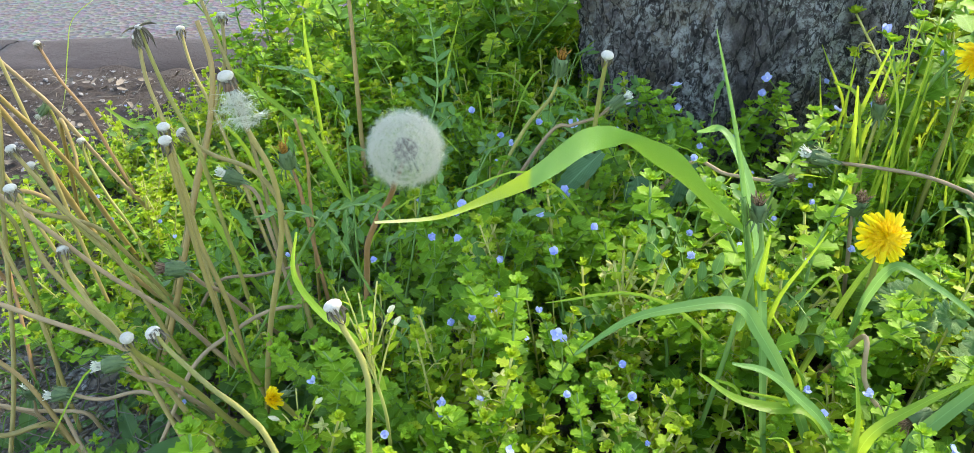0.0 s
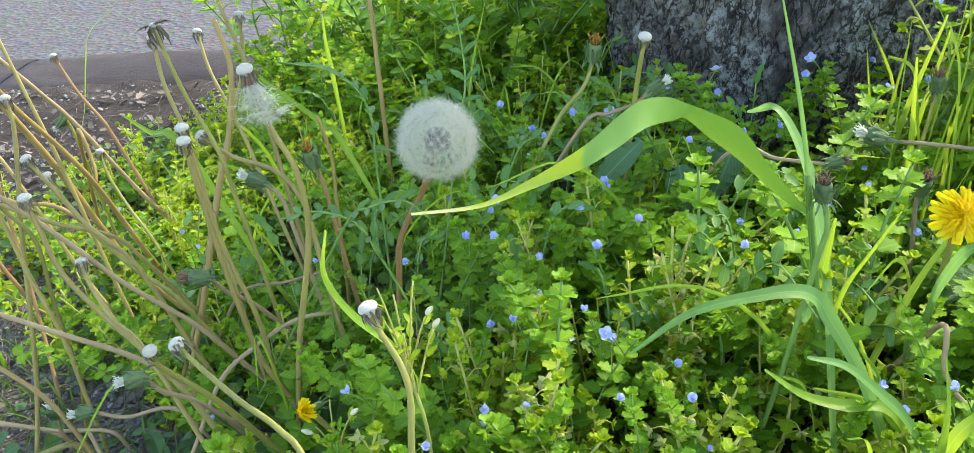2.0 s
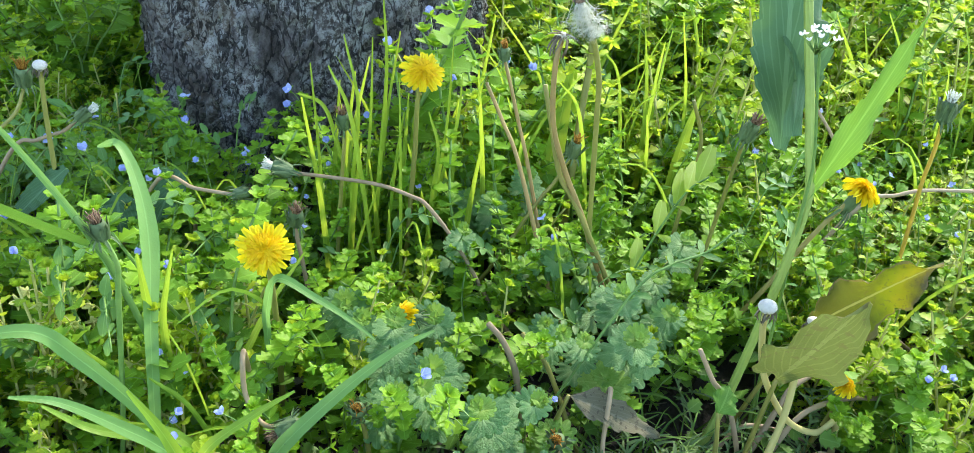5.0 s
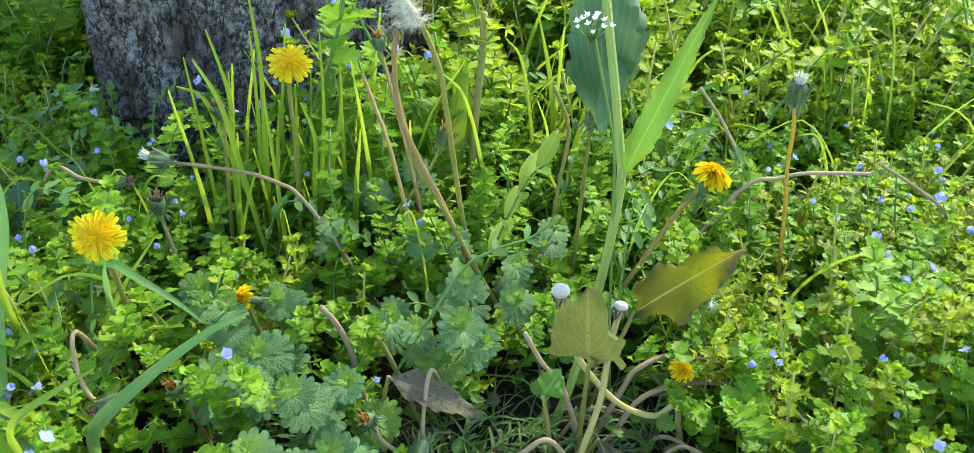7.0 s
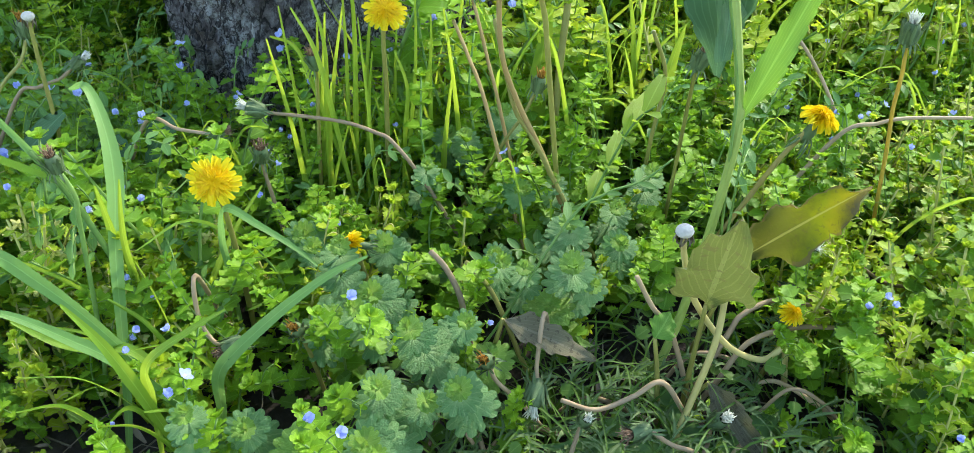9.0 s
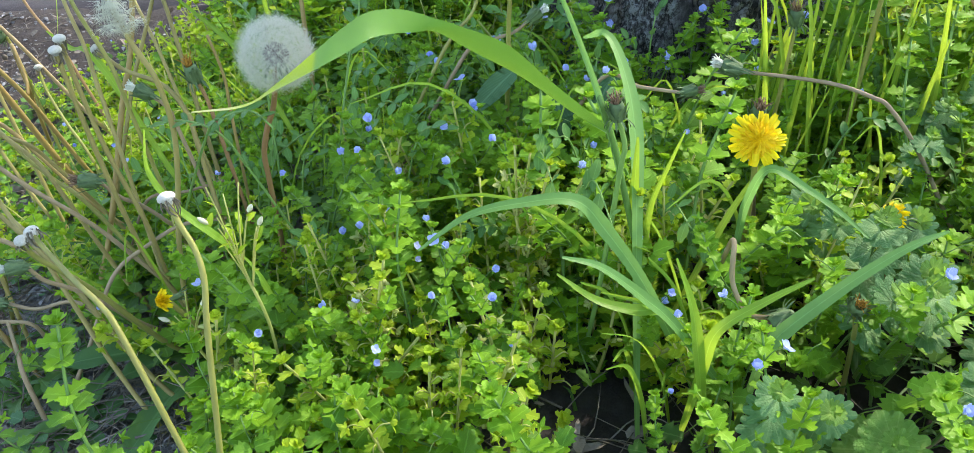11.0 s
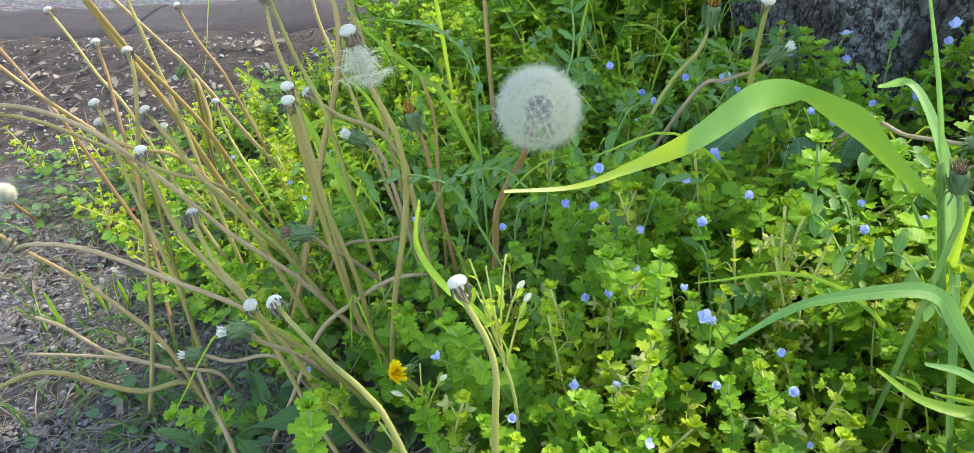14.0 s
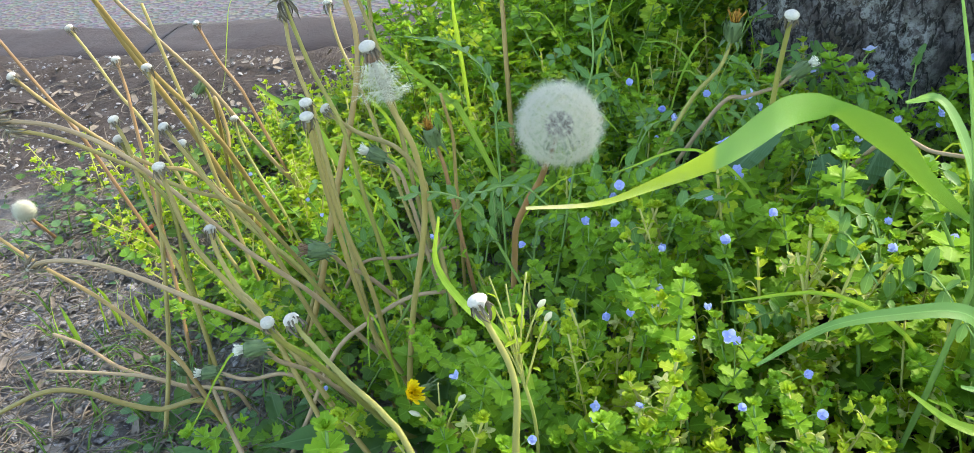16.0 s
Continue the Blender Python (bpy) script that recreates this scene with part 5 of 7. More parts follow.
def hero_grass():
    """The tall grass whose upper leaf bends over in a wide arch."""
    foot = Vector((0.172, 0.395, ground(0.172, 0.395) - 0.003))
    ob = thing("arching_grass", foot, "tall grass stem with a long bent-over leaf, lit from above", "grass", "grass blades")
    stem = spline([Vector(p) - foot for p in (foot, (0.155, 0.386, 0.16), (0.139, 0.380, 0.232), (0.121, 0.362, 0.295), (0.101, 0.342, 0.352))], 7)
    part("culm", tube(Geo(), stem[:18], 0.0022, 0.0014, 8), GREEN_STEM, ob)
    g = Geo()
    ribbon(g, stem[12:], lambda s: 0.0018 * (1 - s) ** 0.7 + 0.0003, 0.5, (0.5, -1, 0.3), 4)
    part("upright_leaf", g, GRASS_BLUE, ob)
    rim = ((-0.0310, 0.304, 0.2903), (-0.0064, 0.300, 0.2952), (0.0108, 0.293, 0.3071), (0.0288, 0.288, 0.3211), (0.0398, 0.293, 0.3282), (0.0480, 0.299, 0.3310), (0.0580, 0.308, 0.3280), (0.0660, 0.316, 0.3220), (0.0760, 0.326, 0.3140), (0.0930, 0.342, 0.2990), (0.1120, 0.362, 0.2710), (0.1310, 0.378, 0.2460), (0.1410, 0.386, 0.2320))
    edge = ((-0.0300, 0.299, 0.2923), (-0.0064, 0.295, 0.2962), (0.0108, 0.288, 0.3061), (0.0288, 0.283, 0.3161), (0.0398, 0.288, 0.3202), (0.0480, 0.294, 0.3230), (0.0550, 0.303, 0.3210), (0.0610, 0.311, 0.3180), (0.0670, 0.321, 0.3140), (0.0800, 0.337, 0.2980), (0.0980, 0.357, 0.2770), (0.1190, 0.373, 0.2520), (0.1370, 0.381, 0.2350))
    far, near = (spline([Vector(p) - foot for p in reversed(q)], 7) for q in (rim, edge))
    n, cols, v, uv, f = len(far), 8, [], [], []
    for i in range(n):
        wide = float(np.linalg.norm(far[i] - near[i]))
        for j in range(cols + 1):
            c = j / cols
            v.append(near[i] * (1 - c) + far[i] * c - np.array((0, 0, 0.10 * wide * (1 - (2 * c - 1) ** 2))))
            uv.append((c, i / (n - 1)))
    for i in range(n - 1):
        for j in range(cols):
            p = i * (cols + 1) + j
            f += [(p, p + 1, p + cols + 2), (p, p + cols + 2, p + cols + 1)]
    g = Geo().add(v, f, uv)
    part("arching_leaf", g, arch_material(), ob, "long leaf bent over, sunlit yellow painted towards its dry tip")
    g = Geo()
    ribbon(g, spline([Vector(p) - foot for p in ((0.158, 0.386, 0.165), (0.160, 0.380, 0.195), (0.166, 0.372, 0.222), (0.172, 0.366, 0.245))], 6), lambda s: 0.0020 * (1 - s) ** 0.7 + 0.0003, 0.4, (0.3, -1, 0.2), 4)
    part("side_leaf", g, GRASS, ob)


def grass_clump(at, count, height, lean, seed, label, width=0.006):
    rng = random.Random(seed)
    x, y = at
    foot = Vector((x, y, ground(x, y)))
    ob = thing("grass_clump", foot, label, "grass", "grass clumps")
    for _ in range(count):
        px, py = rng.gauss(0, 0.022), rng.gauss(0, 0.016)
        h = height * rng.uniform(0.6, 1.1)
        dx, dy = lean[0] * h + rng.gauss(0, 0.18) * h, lean[1] * h + rng.gauss(0, 0.18) * h
        pts = [(px, py, -0.003), (px + 0.2 * dx, py + 0.2 * dy, 0.4 * h), (px + 0.55 * dx, py + 0.55 * dy, 0.78 * h), (px + dx, py + dy, h * rng.uniform(0.9, 1.05))]
        w = width * rng.uniform(0.6, 1.1)
        a = rng.uniform(0, 6.3)
        part("grass_blade", ribbon(Geo(), spline(pts, 6), lambda s: 0.0004 + w / 2 * (1 - s) ** 0.6 * min(1, 0.5 + 2 * s), 0.35, (math.cos(a), math.sin(a) - 0.6, 0.2), 4), GRASS, ob)
    return ob


def jagged(length, width, seed, teeth=9, wave=0.06, curl=0.2, fold=0.2):
    """A big weed leaf with jagged, wavy margins, along +y."""
    rng = random.Random(seed)
    v, uv, f = [], [], []
    rows, cols = teeth * 4 + 1, 8
    for i in range(rows):
        t = i / (rows - 1)
        w = width / 2 * (math.sin(math.pi * (0.10 + 0.90 * t) ** 0.72) ** 0.8 if t < 1 else 0.02)
        w *= min(1.0, 0.12 + 4.0 * t)
        jag = 1 + 0.16 * ((i % 4) / 3 - 0.5) + rng.uniform(-0.03, 0.03)
        for j in range(cols + 1):
            c = 2 * j / cols - 1
            x = c * w * (jag if abs(c) > 0.8 else 1)
            z = fold * abs(c) * w - curl * length * t * t + wave * width * math.sin(t * 17 + c * 2) * c * c + 0.006 * width * math.sin(t * 90 - 60 * abs(c))
            v.append((x, t * length + (0.012 * length * abs(c) if i % 4 == 3 else 0), z))
            uv.append((0.5 + 0.5 * c, t))
    k = cols + 1
    for i in range(rows - 1):
        for j in range(cols):
            p = i * k + j
            f += [(p, p + 1, p + k + 1), (p, p + k + 1, p + k)]
    return np.array(v), np.array(f), np.array(uv)


def along(at, tip, up):
    """A pose at a place with +y towards tip and +z near up."""
    y = (Vector(tip) - Vector(at)).normalized()
    x = y.cross(Vector(up)).normalized()
    z = x.cross(y)
    return Matrix.Translation(Vector(at)) @ Matrix((x, y, z)).transposed().to_4x4()


def sow_thistle():
    """The tall weed: ribbed stem, big upper leaves, and old leaves below."""
    foot = Vector((0.455, 0.345, ground(0.455, 0.345) - 0.004))
    ob = thing("sow_thistle", foot, "tall sow thistle with a ribbed stem and large jagged leaves", "weed")
    L = lambda *p: Vector(p) - foot
    stem = spline([(0, 0, 0), L(0.474, 0.352, 0.141), L(0.487, 0.354, 0.250), L(0.486, 0.366, 0.292), L(0.476, 0.392, 0.375), L(0.470, 0.40, 0.44)], 7)
    g = Geo()
    tube(g, stem, 0.0026, 0.0020, 28)
    v = g.v[0]
    ring = np.arange(len(v) - 2) % 28
    mid = np.repeat(stem, 28, axis=0)
    v[:-2] = mid + (v[:-2] - mid) * (1 + 0.10 * np.cos(ring * math.pi / 2))[:, None]
    part("stem", g, plain_material("thistle_stem", THISTLE_STEM_A, THISTLE_STEM_B, 80, 0.5, thin=0.15), ob, "pale green ribbed stem")
    # Lit and shaded leaves get separate materials, with the light put into their colours.
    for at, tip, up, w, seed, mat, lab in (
            (L(0.487, 0.356, 0.262), L(0.519, 0.346, 0.362), (-0.35, -0.85, 0.3), 0.0135, 3, THISTLE, "upper leaf coloured as lit"),
            (L(0.484, 0.385, 0.276), L(0.484, 0.430, 0.420), (-0.30, -0.9, 0.25), 0.036, 4, BLUE_LEAF, "bluish leaf coloured as shaded"),
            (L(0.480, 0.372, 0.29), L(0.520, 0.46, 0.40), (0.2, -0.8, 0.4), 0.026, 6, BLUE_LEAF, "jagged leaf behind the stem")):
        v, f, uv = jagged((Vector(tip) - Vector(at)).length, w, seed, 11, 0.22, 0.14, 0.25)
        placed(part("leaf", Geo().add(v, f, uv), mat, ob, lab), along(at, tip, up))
    return ob


def withered_leaf(at, tip, up, length, width, seed, label, material=None, curl=0.25, fold=0.3, stalk_to=None, wave=0.10):
    """A loose or hanging old leaf; stalk_to: where its stalk meets the ground."""
    foot = Vector(stalk_to) if stalk_to else Vector(at)
    ob = thing("withered_leaf", foot, label, "leaf", "old leaves")
    v, f, uv = jagged(length, width, seed, 7, wave, curl, fold)
    placed(part("blade", Geo().add(v, f, uv), material or WITHERED, ob), along(Vector(at) - foot, Vector(tip) - foot, up))
    if stalk_to:
        part("leaf_stalk", tube(Geo(), spline([(0, 0, 0), (Vector(at) - foot) * 0.5 + Vector((0, 0, 0.006)), Vector(at) - foot], 6), 0.0018, 0.0012, 6), OLIVE, ob)
    return ob


def shepherds_purse(points):
    """A thin stem with a knot of tiny white flowers."""
    foot, line = rooted(points)
    ob = thing("shepherds_purse", foot, "thin green stem topped by a cluster of tiny white flowers", "wildflower")
    part("stem", tube(Geo(), line, 0.0010, 0.0007, 5), GREEN_STEM, ob)
    rng = random.Random(9)
    for k in range(16):
        a, q = 2.4 * k, 0.0095 * math.sqrt((k + 1) / 16)
        d = Vector((q * math.cos(a), q * math.sin(a) * 0.8, 0.006 * (1 - k / 16) - 0.002))
        g = Geo()
        for j in range(4):
            v, f, uv = leaf_shape(0.0024, 0.0017, 2, 0.02, 0, -0.2, 0.2)
            g.add(v, f, uv, pose(0, 0, 0, 35, 0, 90 * j))
        placed(part("flower", g, WHITE_PETAL, ob, "tiny white flower"), Matrix.Translation(Vector(line[-1]) + d) @ pose(0, 0, 0, rng.uniform(-30, 30), rng.uniform(-30, 30), 0))
        part("flower_stalk", tube(Geo(), np.array([line[-1] - np.array((0, 0, 0.008)), np.array(Vector(line[-1]) + d)]), 0.0003, 0.0003, 3), GREEN_STEM, ob)
    return ob


def vetch(points, pairs, leaflet, seed, material=None):
    """A vetch shoot: paired narrow leaflets along a thin arching stem."""
    foot, line = rooted(points)
    ob = thing("vetch", foot, "vetch shoot with paired narrow green leaflets", "wildflower", "vetch shoots")
    part("stem", tube(Geo(), line, 0.0010, 0.0006, 5), GREEN_STEM, ob)
    me = Geo().add(*leaf_shape(1.0, 0.34, 3, 0.0, 0.05, 0.12, 0.3, 0.9)).mesh("leaflet", material or VETCH)
    rng = random.Random(seed)
    tan, side, up = frames_along(line)
    for k in range(pairs):
        i = int((0.42 + 0.56 * k / pairs) * (len(line) - 1))
        for s in (-1, 1):
            d = side[i] * s + tan[i] * 0.55 + np.array((0, 0, rng.uniform(-0.1, 0.35)))
            placed(part("leaflet", me, None, ob), along(line[i], Vector(line[i]) + Vector(d), (0, -0.5, 1)) @ Matrix.Scale(leaflet * rng.uniform(0.8, 1.15), 4))
    return ob


def dandelion_rosette(at, count, length, seed):
    """Lobed leaves from one root, lying over the soil."""
    rng = random.Random(seed)
    x, y = at
    foot = Vector((x, y, ground(x, y)))
    ob = thing("dandelion_rosette", foot, "low rosette of toothed dark green dandelion leaves", "weed", "dandelion rosettes")
    for k in range(count):
        v, f, uv = jagged(length * rng.uniform(0.7, 1.15), length * 0.24, seed + k, 6, 0.12, 0.35, 0.35)
        placed(part("leaf", Geo().add(v, f, uv), DANDELION_LEAF, ob), pose(0, 0, 0.002, rng.uniform(12, 42), rng.uniform(-15, 15), 360 * k / count + rng.uniform(-20, 20)))
    return ob


def fine_weeds():
    """Feathery seedlings and thin grass on the dark spot and the bare strip."""
    rng = random.Random(61)
    g = Geo()
    for cx, cy, sx, sy, n in ((0.40, 0.275, 0.085, 0.06, 320), (-0.40, 0.50, 0.05, 0.05, 120), (-0.28, 0.40, 0.06, 0.05, 70), (-0.52, 0.72, 0.10, 0.08, 160), (0.72, 0.24, 0.12, 0.05, 300)):
        for _ in range(n):
            x, y = rng.gauss(cx, sx), rng.gauss(cy, sy)
            a, h = rng.uniform(0, 6.3), rng.uniform(0.015, 0.045)
            p = np.array((x, y, ground(x, y) - 0.001))
            d = np.array((math.cos(a), math.sin(a), 0)) * h * rng.uniform(0.4, 1.4)
            w = rng.uniform(0.0006, 0.0013)
            ribbon(g, spline([p, p + d * 0.4 + (0, 0, h * 0.7), p + d + (0, 0, h * 0.75)], 3), lambda s: w * (1 - 0.8 * s), 0.3, (0, -0.3, 1), 2)
    low = Geo()
    for cx, cy, sx, sy, n in ((-0.25, 0.38, 0.055, 0.055, 90), (-0.36, 0.46, 0.05, 0.05, 40), (-0.18, 0.29, 0.04, 0.03, 40), (-0.55, 0.73, 0.08, 0.05, 200)):
        for _ in range(n):
            x, y = rng.gauss(cx, sx), rng.gauss(cy, sy)
            size = rng.uniform(0.005, 0.011)
            low.add(LEAF[0] * size, LEAF[1], LEAF[2], pose(x, y, ground(x, y) + rng.uniform(0.003, 0.022), rng.uniform(-25, 35), rng.uniform(-25, 25), rng.uniform(0, 360)))
    whole("seedlings", low, BLUE_LEAF, "low greyish-green seedlings over the bare soil", "weeds", kind="stuff")
    g2 = Geo()
    for _ in range(200):
        x, y = rng.gauss(0.43, 0.07), rng.gauss(0.29, 0.055)
        a, h = rng.uniform(0, 6.3), rng.uniform(0.025, 0.060)
        p = np.array((x, y, ground(x, y) - 0.001))
        d = np.array((math.cos(a), math.sin(a), 0)) * h * rng.uniform(0.6, 1.6)
        w = rng.uniform(0.0006, 0.0012)
        ribbon(g2, spline([p, p + d * 0.3 + (0, 0, h * 0.6), p + d * 0.8 + (0, 0, h * 0.7), p + d * 1.2 + (0, 0, h * 0.45)], 3), lambda s: w * (1 - 0.8 * s), 0.3, (0, -0.3, 1), 2)
    g3 = Geo()
    for _ in range(130):
        x, y = rng.gauss(0.43, 0.075), rng.gauss(0.285, 0.05)
        a, ln = rng.uniform(0, 6.3), rng.uniform(0.035, 0.070)
        p = np.array((x, y, ground(x, y) - 0.001))
        d = np.array((math.cos(a), math.sin(a), 0)) * ln
        line = spline([p, p + d * 0.3 + (0, 0, ln * 0.45), p + d * 0.7 + (0, 0, ln * 0.55), p + d + (0, 0, ln * 0.35)], 5)
        tan, side, up = frames_along(line)
        ribbon(g3, line, lambda s: 0.0009 * (1 - 0.6 * s), 0.3, (0, -0.3, 1), 2)
        for i in range(4, len(line) - 1):
            for k in (-1, 1):
                if rng.random() < 0.45:
                    continue
                q = side[i] * k + tan[i] * rng.uniform(0.2, 1.3) + np.array((0, 0, rng.uniform(-0.3, 0.5)))
                e = line[i] + q * ln * rng.uniform(0.07, 0.24) * (1.15 - i / len(line))
                w = rng.uniform(0.0007, 0.0015)
                ribbon(g3, np.array([line[i], (line[i] + e) / 2 + (0, 0, 0.0010), e]), lambda s: w * (1 - 0.7 * s), 0.2, (0, -0.3, 1), 2)
    whole("feathery_leaves", g3, FEATHERY, "feathery dark green leaves sprawling over the dark soil", "weeds", kind="stuff")
    # Both weeds take the shade-darkened leaf colour too.
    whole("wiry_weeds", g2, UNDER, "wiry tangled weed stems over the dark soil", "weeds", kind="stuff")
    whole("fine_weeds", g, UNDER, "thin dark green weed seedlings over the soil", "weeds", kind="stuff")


def back_growth():
    """The taller tangle behind the tree and at the edges."""
    rng = random.Random(71)
    g, h2 = Geo(), Geo()
    n = 0
    while n < 190:
        x, y = rng.uniform(-0.25, 1.5), rng.uniform(0.62, 1.15)
        if (x < 0.25 and rng.random() < 0.85) or (x - 0.252) ** 2 + (y - 0.84) ** 2 < 0.19 ** 2:
            continue
        a, h = rng.uniform(0, 6.3), rng.uniform(0.08, 0.20)
        p = np.array((x, y, ground(x, y) - 0.002))
        d = np.array((math.cos(a), math.sin(a), 0)) * h * rng.uniform(0.1, 0.6)
        w = rng.uniform(0.0014, 0.0036)
        ribbon(g, spline([p, p + d * 0.3 + (0, 0, h * 0.6), p + d + (0, 0, h)], 4), lambda s: w * (1 - s) ** 0.6 + 0.0002, 0.3, (math.cos(a + 1.3), math.sin(a + 1.3), 0.3), 2)
        n += 1
    whole("back_grass", g, LIT_LEAF, "loose grass growing behind the flowers", "grass", kind="stuff")


# ---- where things stand ----
FLOWER_ZONES = [
    [(0.042, 0.5), (0.049, 0.508), (-0.018, 0.498), (-0.01, 0.485), (-0.028, 0.476), (-0.01, 0.451), (0.011, 0.44), (0.046, 0.435), (0.038, 0.476), (-0.013, 0.406), (-0.0, 0.402), (0.014, 0.41), (0.034, 0.406), (0.126, 0.432), (0.078, 0.362), (0.079, 0.332), (0.169, 0.318), (0.006, 0.347), (-0.016, 0.349), (0.046, 0.375), (0.084, 0.316), (0.164, 0.451), (-0.044, 0.327)],
    [(0.246, 0.571), (0.235, 0.545), (0.209, 0.526), (0.194, 0.501), (0.231, 0.491), (0.202, 0.447), (0.26, 0.436), (0.257, 0.698), (0.276, 0.774), (0.016, 0.603), (-0.003, 0.593), (-0.012, 0.645), (0.156, 0.378), (0.163, 0.301), (-0.056, 1.089), (-0.383, 0.996), (-0.452, 0.951)],
    [(-0.138, 0.519), (-0.184, 0.384), (-0.257, 0.601), (-0.266, 0.676), (-0.083, 0.357), (-0.363, 0.686), (-0.338, 0.647), (-0.279, 0.615), (-0.068, 0.46)],
    [(0.76, 0.576), (0.618, 0.292), (0.617, 0.267), (0.586, 0.261), (0.556, 0.301), (0.572, 0.307), (0.561, 0.218), (0.626, 0.234), (0.663, 0.293), (0.68, 0.346), (0.645, 0.359), (0.752, 0.467), (0.783, 0.486), (0.734, 0.509), (0.663, 0.456), (0.684, 0.522), (0.682, 0.551), (0.644, 0.611), (0.631, 0.566)],
    [(0.696, 0.644), (0.705, 0.706), (0.797, 0.634), (0.803, 0.666), (0.825, 0.556), (0.853, 0.644), (0.841, 0.663), (0.706, 0.619), (0.488, 0.659), (0.313, 0.539), (0.382, 0.464), (0.282, 0.316), (0.356, 0.335), (0.278, 0.235), (0.204, 0.3), (0.223, 0.442), (0.322, 0.703), (0.37, 0.365), (0.409, 0.369), (0.207, 0.281), (0.26, 0.244), (0.716, 0.405), (0.663, 0.425)],
]
TALL_SHOOTS = [
    (0.202, 0.58, 0.176), (0.212, 0.62, 0.197), (0.244, 0.6, 0.2), (0.241, 0.64, 0.236), (0.128, 0.6, 0.196), (0.294, 0.6, 0.224), (0.138, 0.62, 0.211), (0.217, 0.56, 0.171), (0.078, 0.56, 0.215), (0.259, 0.5, 0.187), (0.132, 0.62, 0.204),
    (0.138, 0.6, 0.208), (0.235, 0.63, 0.234), (0.224, 0.6, 0.199), (0.192, 0.62, 0.196), (0.298, 0.66, 0.237), (0.311, 0.62, 0.207), (0.043, 0.58, 0.203), (0.069, 0.5, 0.177), (0.143, 0.52, 0.207), (0.133, 0.47, 0.181), (0.076, 0.47, 0.195),
    (0.33, 0.62, 0.275), (0.35, 0.60, 0.265), (0.37, 0.63, 0.285), (0.39, 0.60, 0.255), (0.345, 0.64, 0.29), (0.36, 0.65, 0.29), (0.32, 0.645, 0.28), (0.385, 0.65, 0.28), (0.30, 0.63, 0.26), (0.41, 0.63, 0.275), (0.335, 0.585, 0.24), (0.375, 0.58, 0.25),
]
HENBIT_SPOTS = [
    (0.267, 0.448, 0.178), (0.316, 0.426, 0.178), (0.273, 0.384, 0.178), (0.311, 0.375, 0.178), (0.289, 0.338, 0.178), (0.291, 0.287, 0.178), (0.302, 0.265, 0.178), (0.349, 0.399, 0.178), (0.382, 0.379, 0.178), (0.371, 0.528, 0.178),
    (0.372, 0.486, 0.178), (0.327, 0.33, 0.178), (0.255, 0.339, 0.178), (0.342, 0.288, 0.178), (0.418, 0.457, 0.178), (0.43, 0.397, 0.178), (0.42, 0.363, 0.178), (0.397, 0.429, 0.178), (0.479, 0.48, 0.178), (0.333, 0.354, 0.178),
    (0.297, 0.308, 0.178), (0.262, 0.417, 0.178), (0.385, 0.423, 0.178), (0.405, 0.393, 0.178), (0.282, 0.26, 0.178), (0.234, 0.298, 0.178), (0.203, 0.289, 0.178), (0.345, 0.567, 0.178), (0.403, 0.55, 0.178), (0.445, 0.454, 0.178),
    (0.464, 0.421, 0.178), (0.314, 0.477, 0.178),
]
BRIGHT_SPOTS = [
    (0.256, 0.29, 0.165), (0.348, 0.326, 0.165), (0.403, 0.35, 0.165), (0.203, 0.274, 0.165),
]
THISTLE_OLD = leaf_material("old_thistle_leaf", (0.085, 0.110, 0.028), (0.135, 0.165, 0.045), (0.20, 0.26, 0.06), 0.30, 0.65, veins=0.25, blotch=(0.09, 0.075, 0.035), patch=150)


def broad_leaf(at, tip, up, length, width, seed):
    """One smooth, bluish blade on a stalk from the ground."""
    foot = Vector((at[0], at[1] + 0.01, ground(at[0], at[1] + 0.01) - 0.003))
    ob = thing("broad_leaf", foot, "broad smooth bluish-green leaf hanging among the speedwell", "leaf", "broad leaves")
    v, f, uv = leaf_shape(length, width, 7, 0.01, 0.0, 0.14, 0.22, 0.85)
    placed(part("blade", Geo().add(v, f, uv), BLUE_LEAF, ob), along(Vector(at) - foot, Vector(tip) - foot, up))
    part("leaf_stalk", tube(Geo(), spline([(0, 0, 0), (Vector(at) - foot) * 0.6 + Vector((0, 0.004, 0)), Vector(at) - foot], 6), 0.0013, 0.0009, 6), GREEN_STEM, ob)


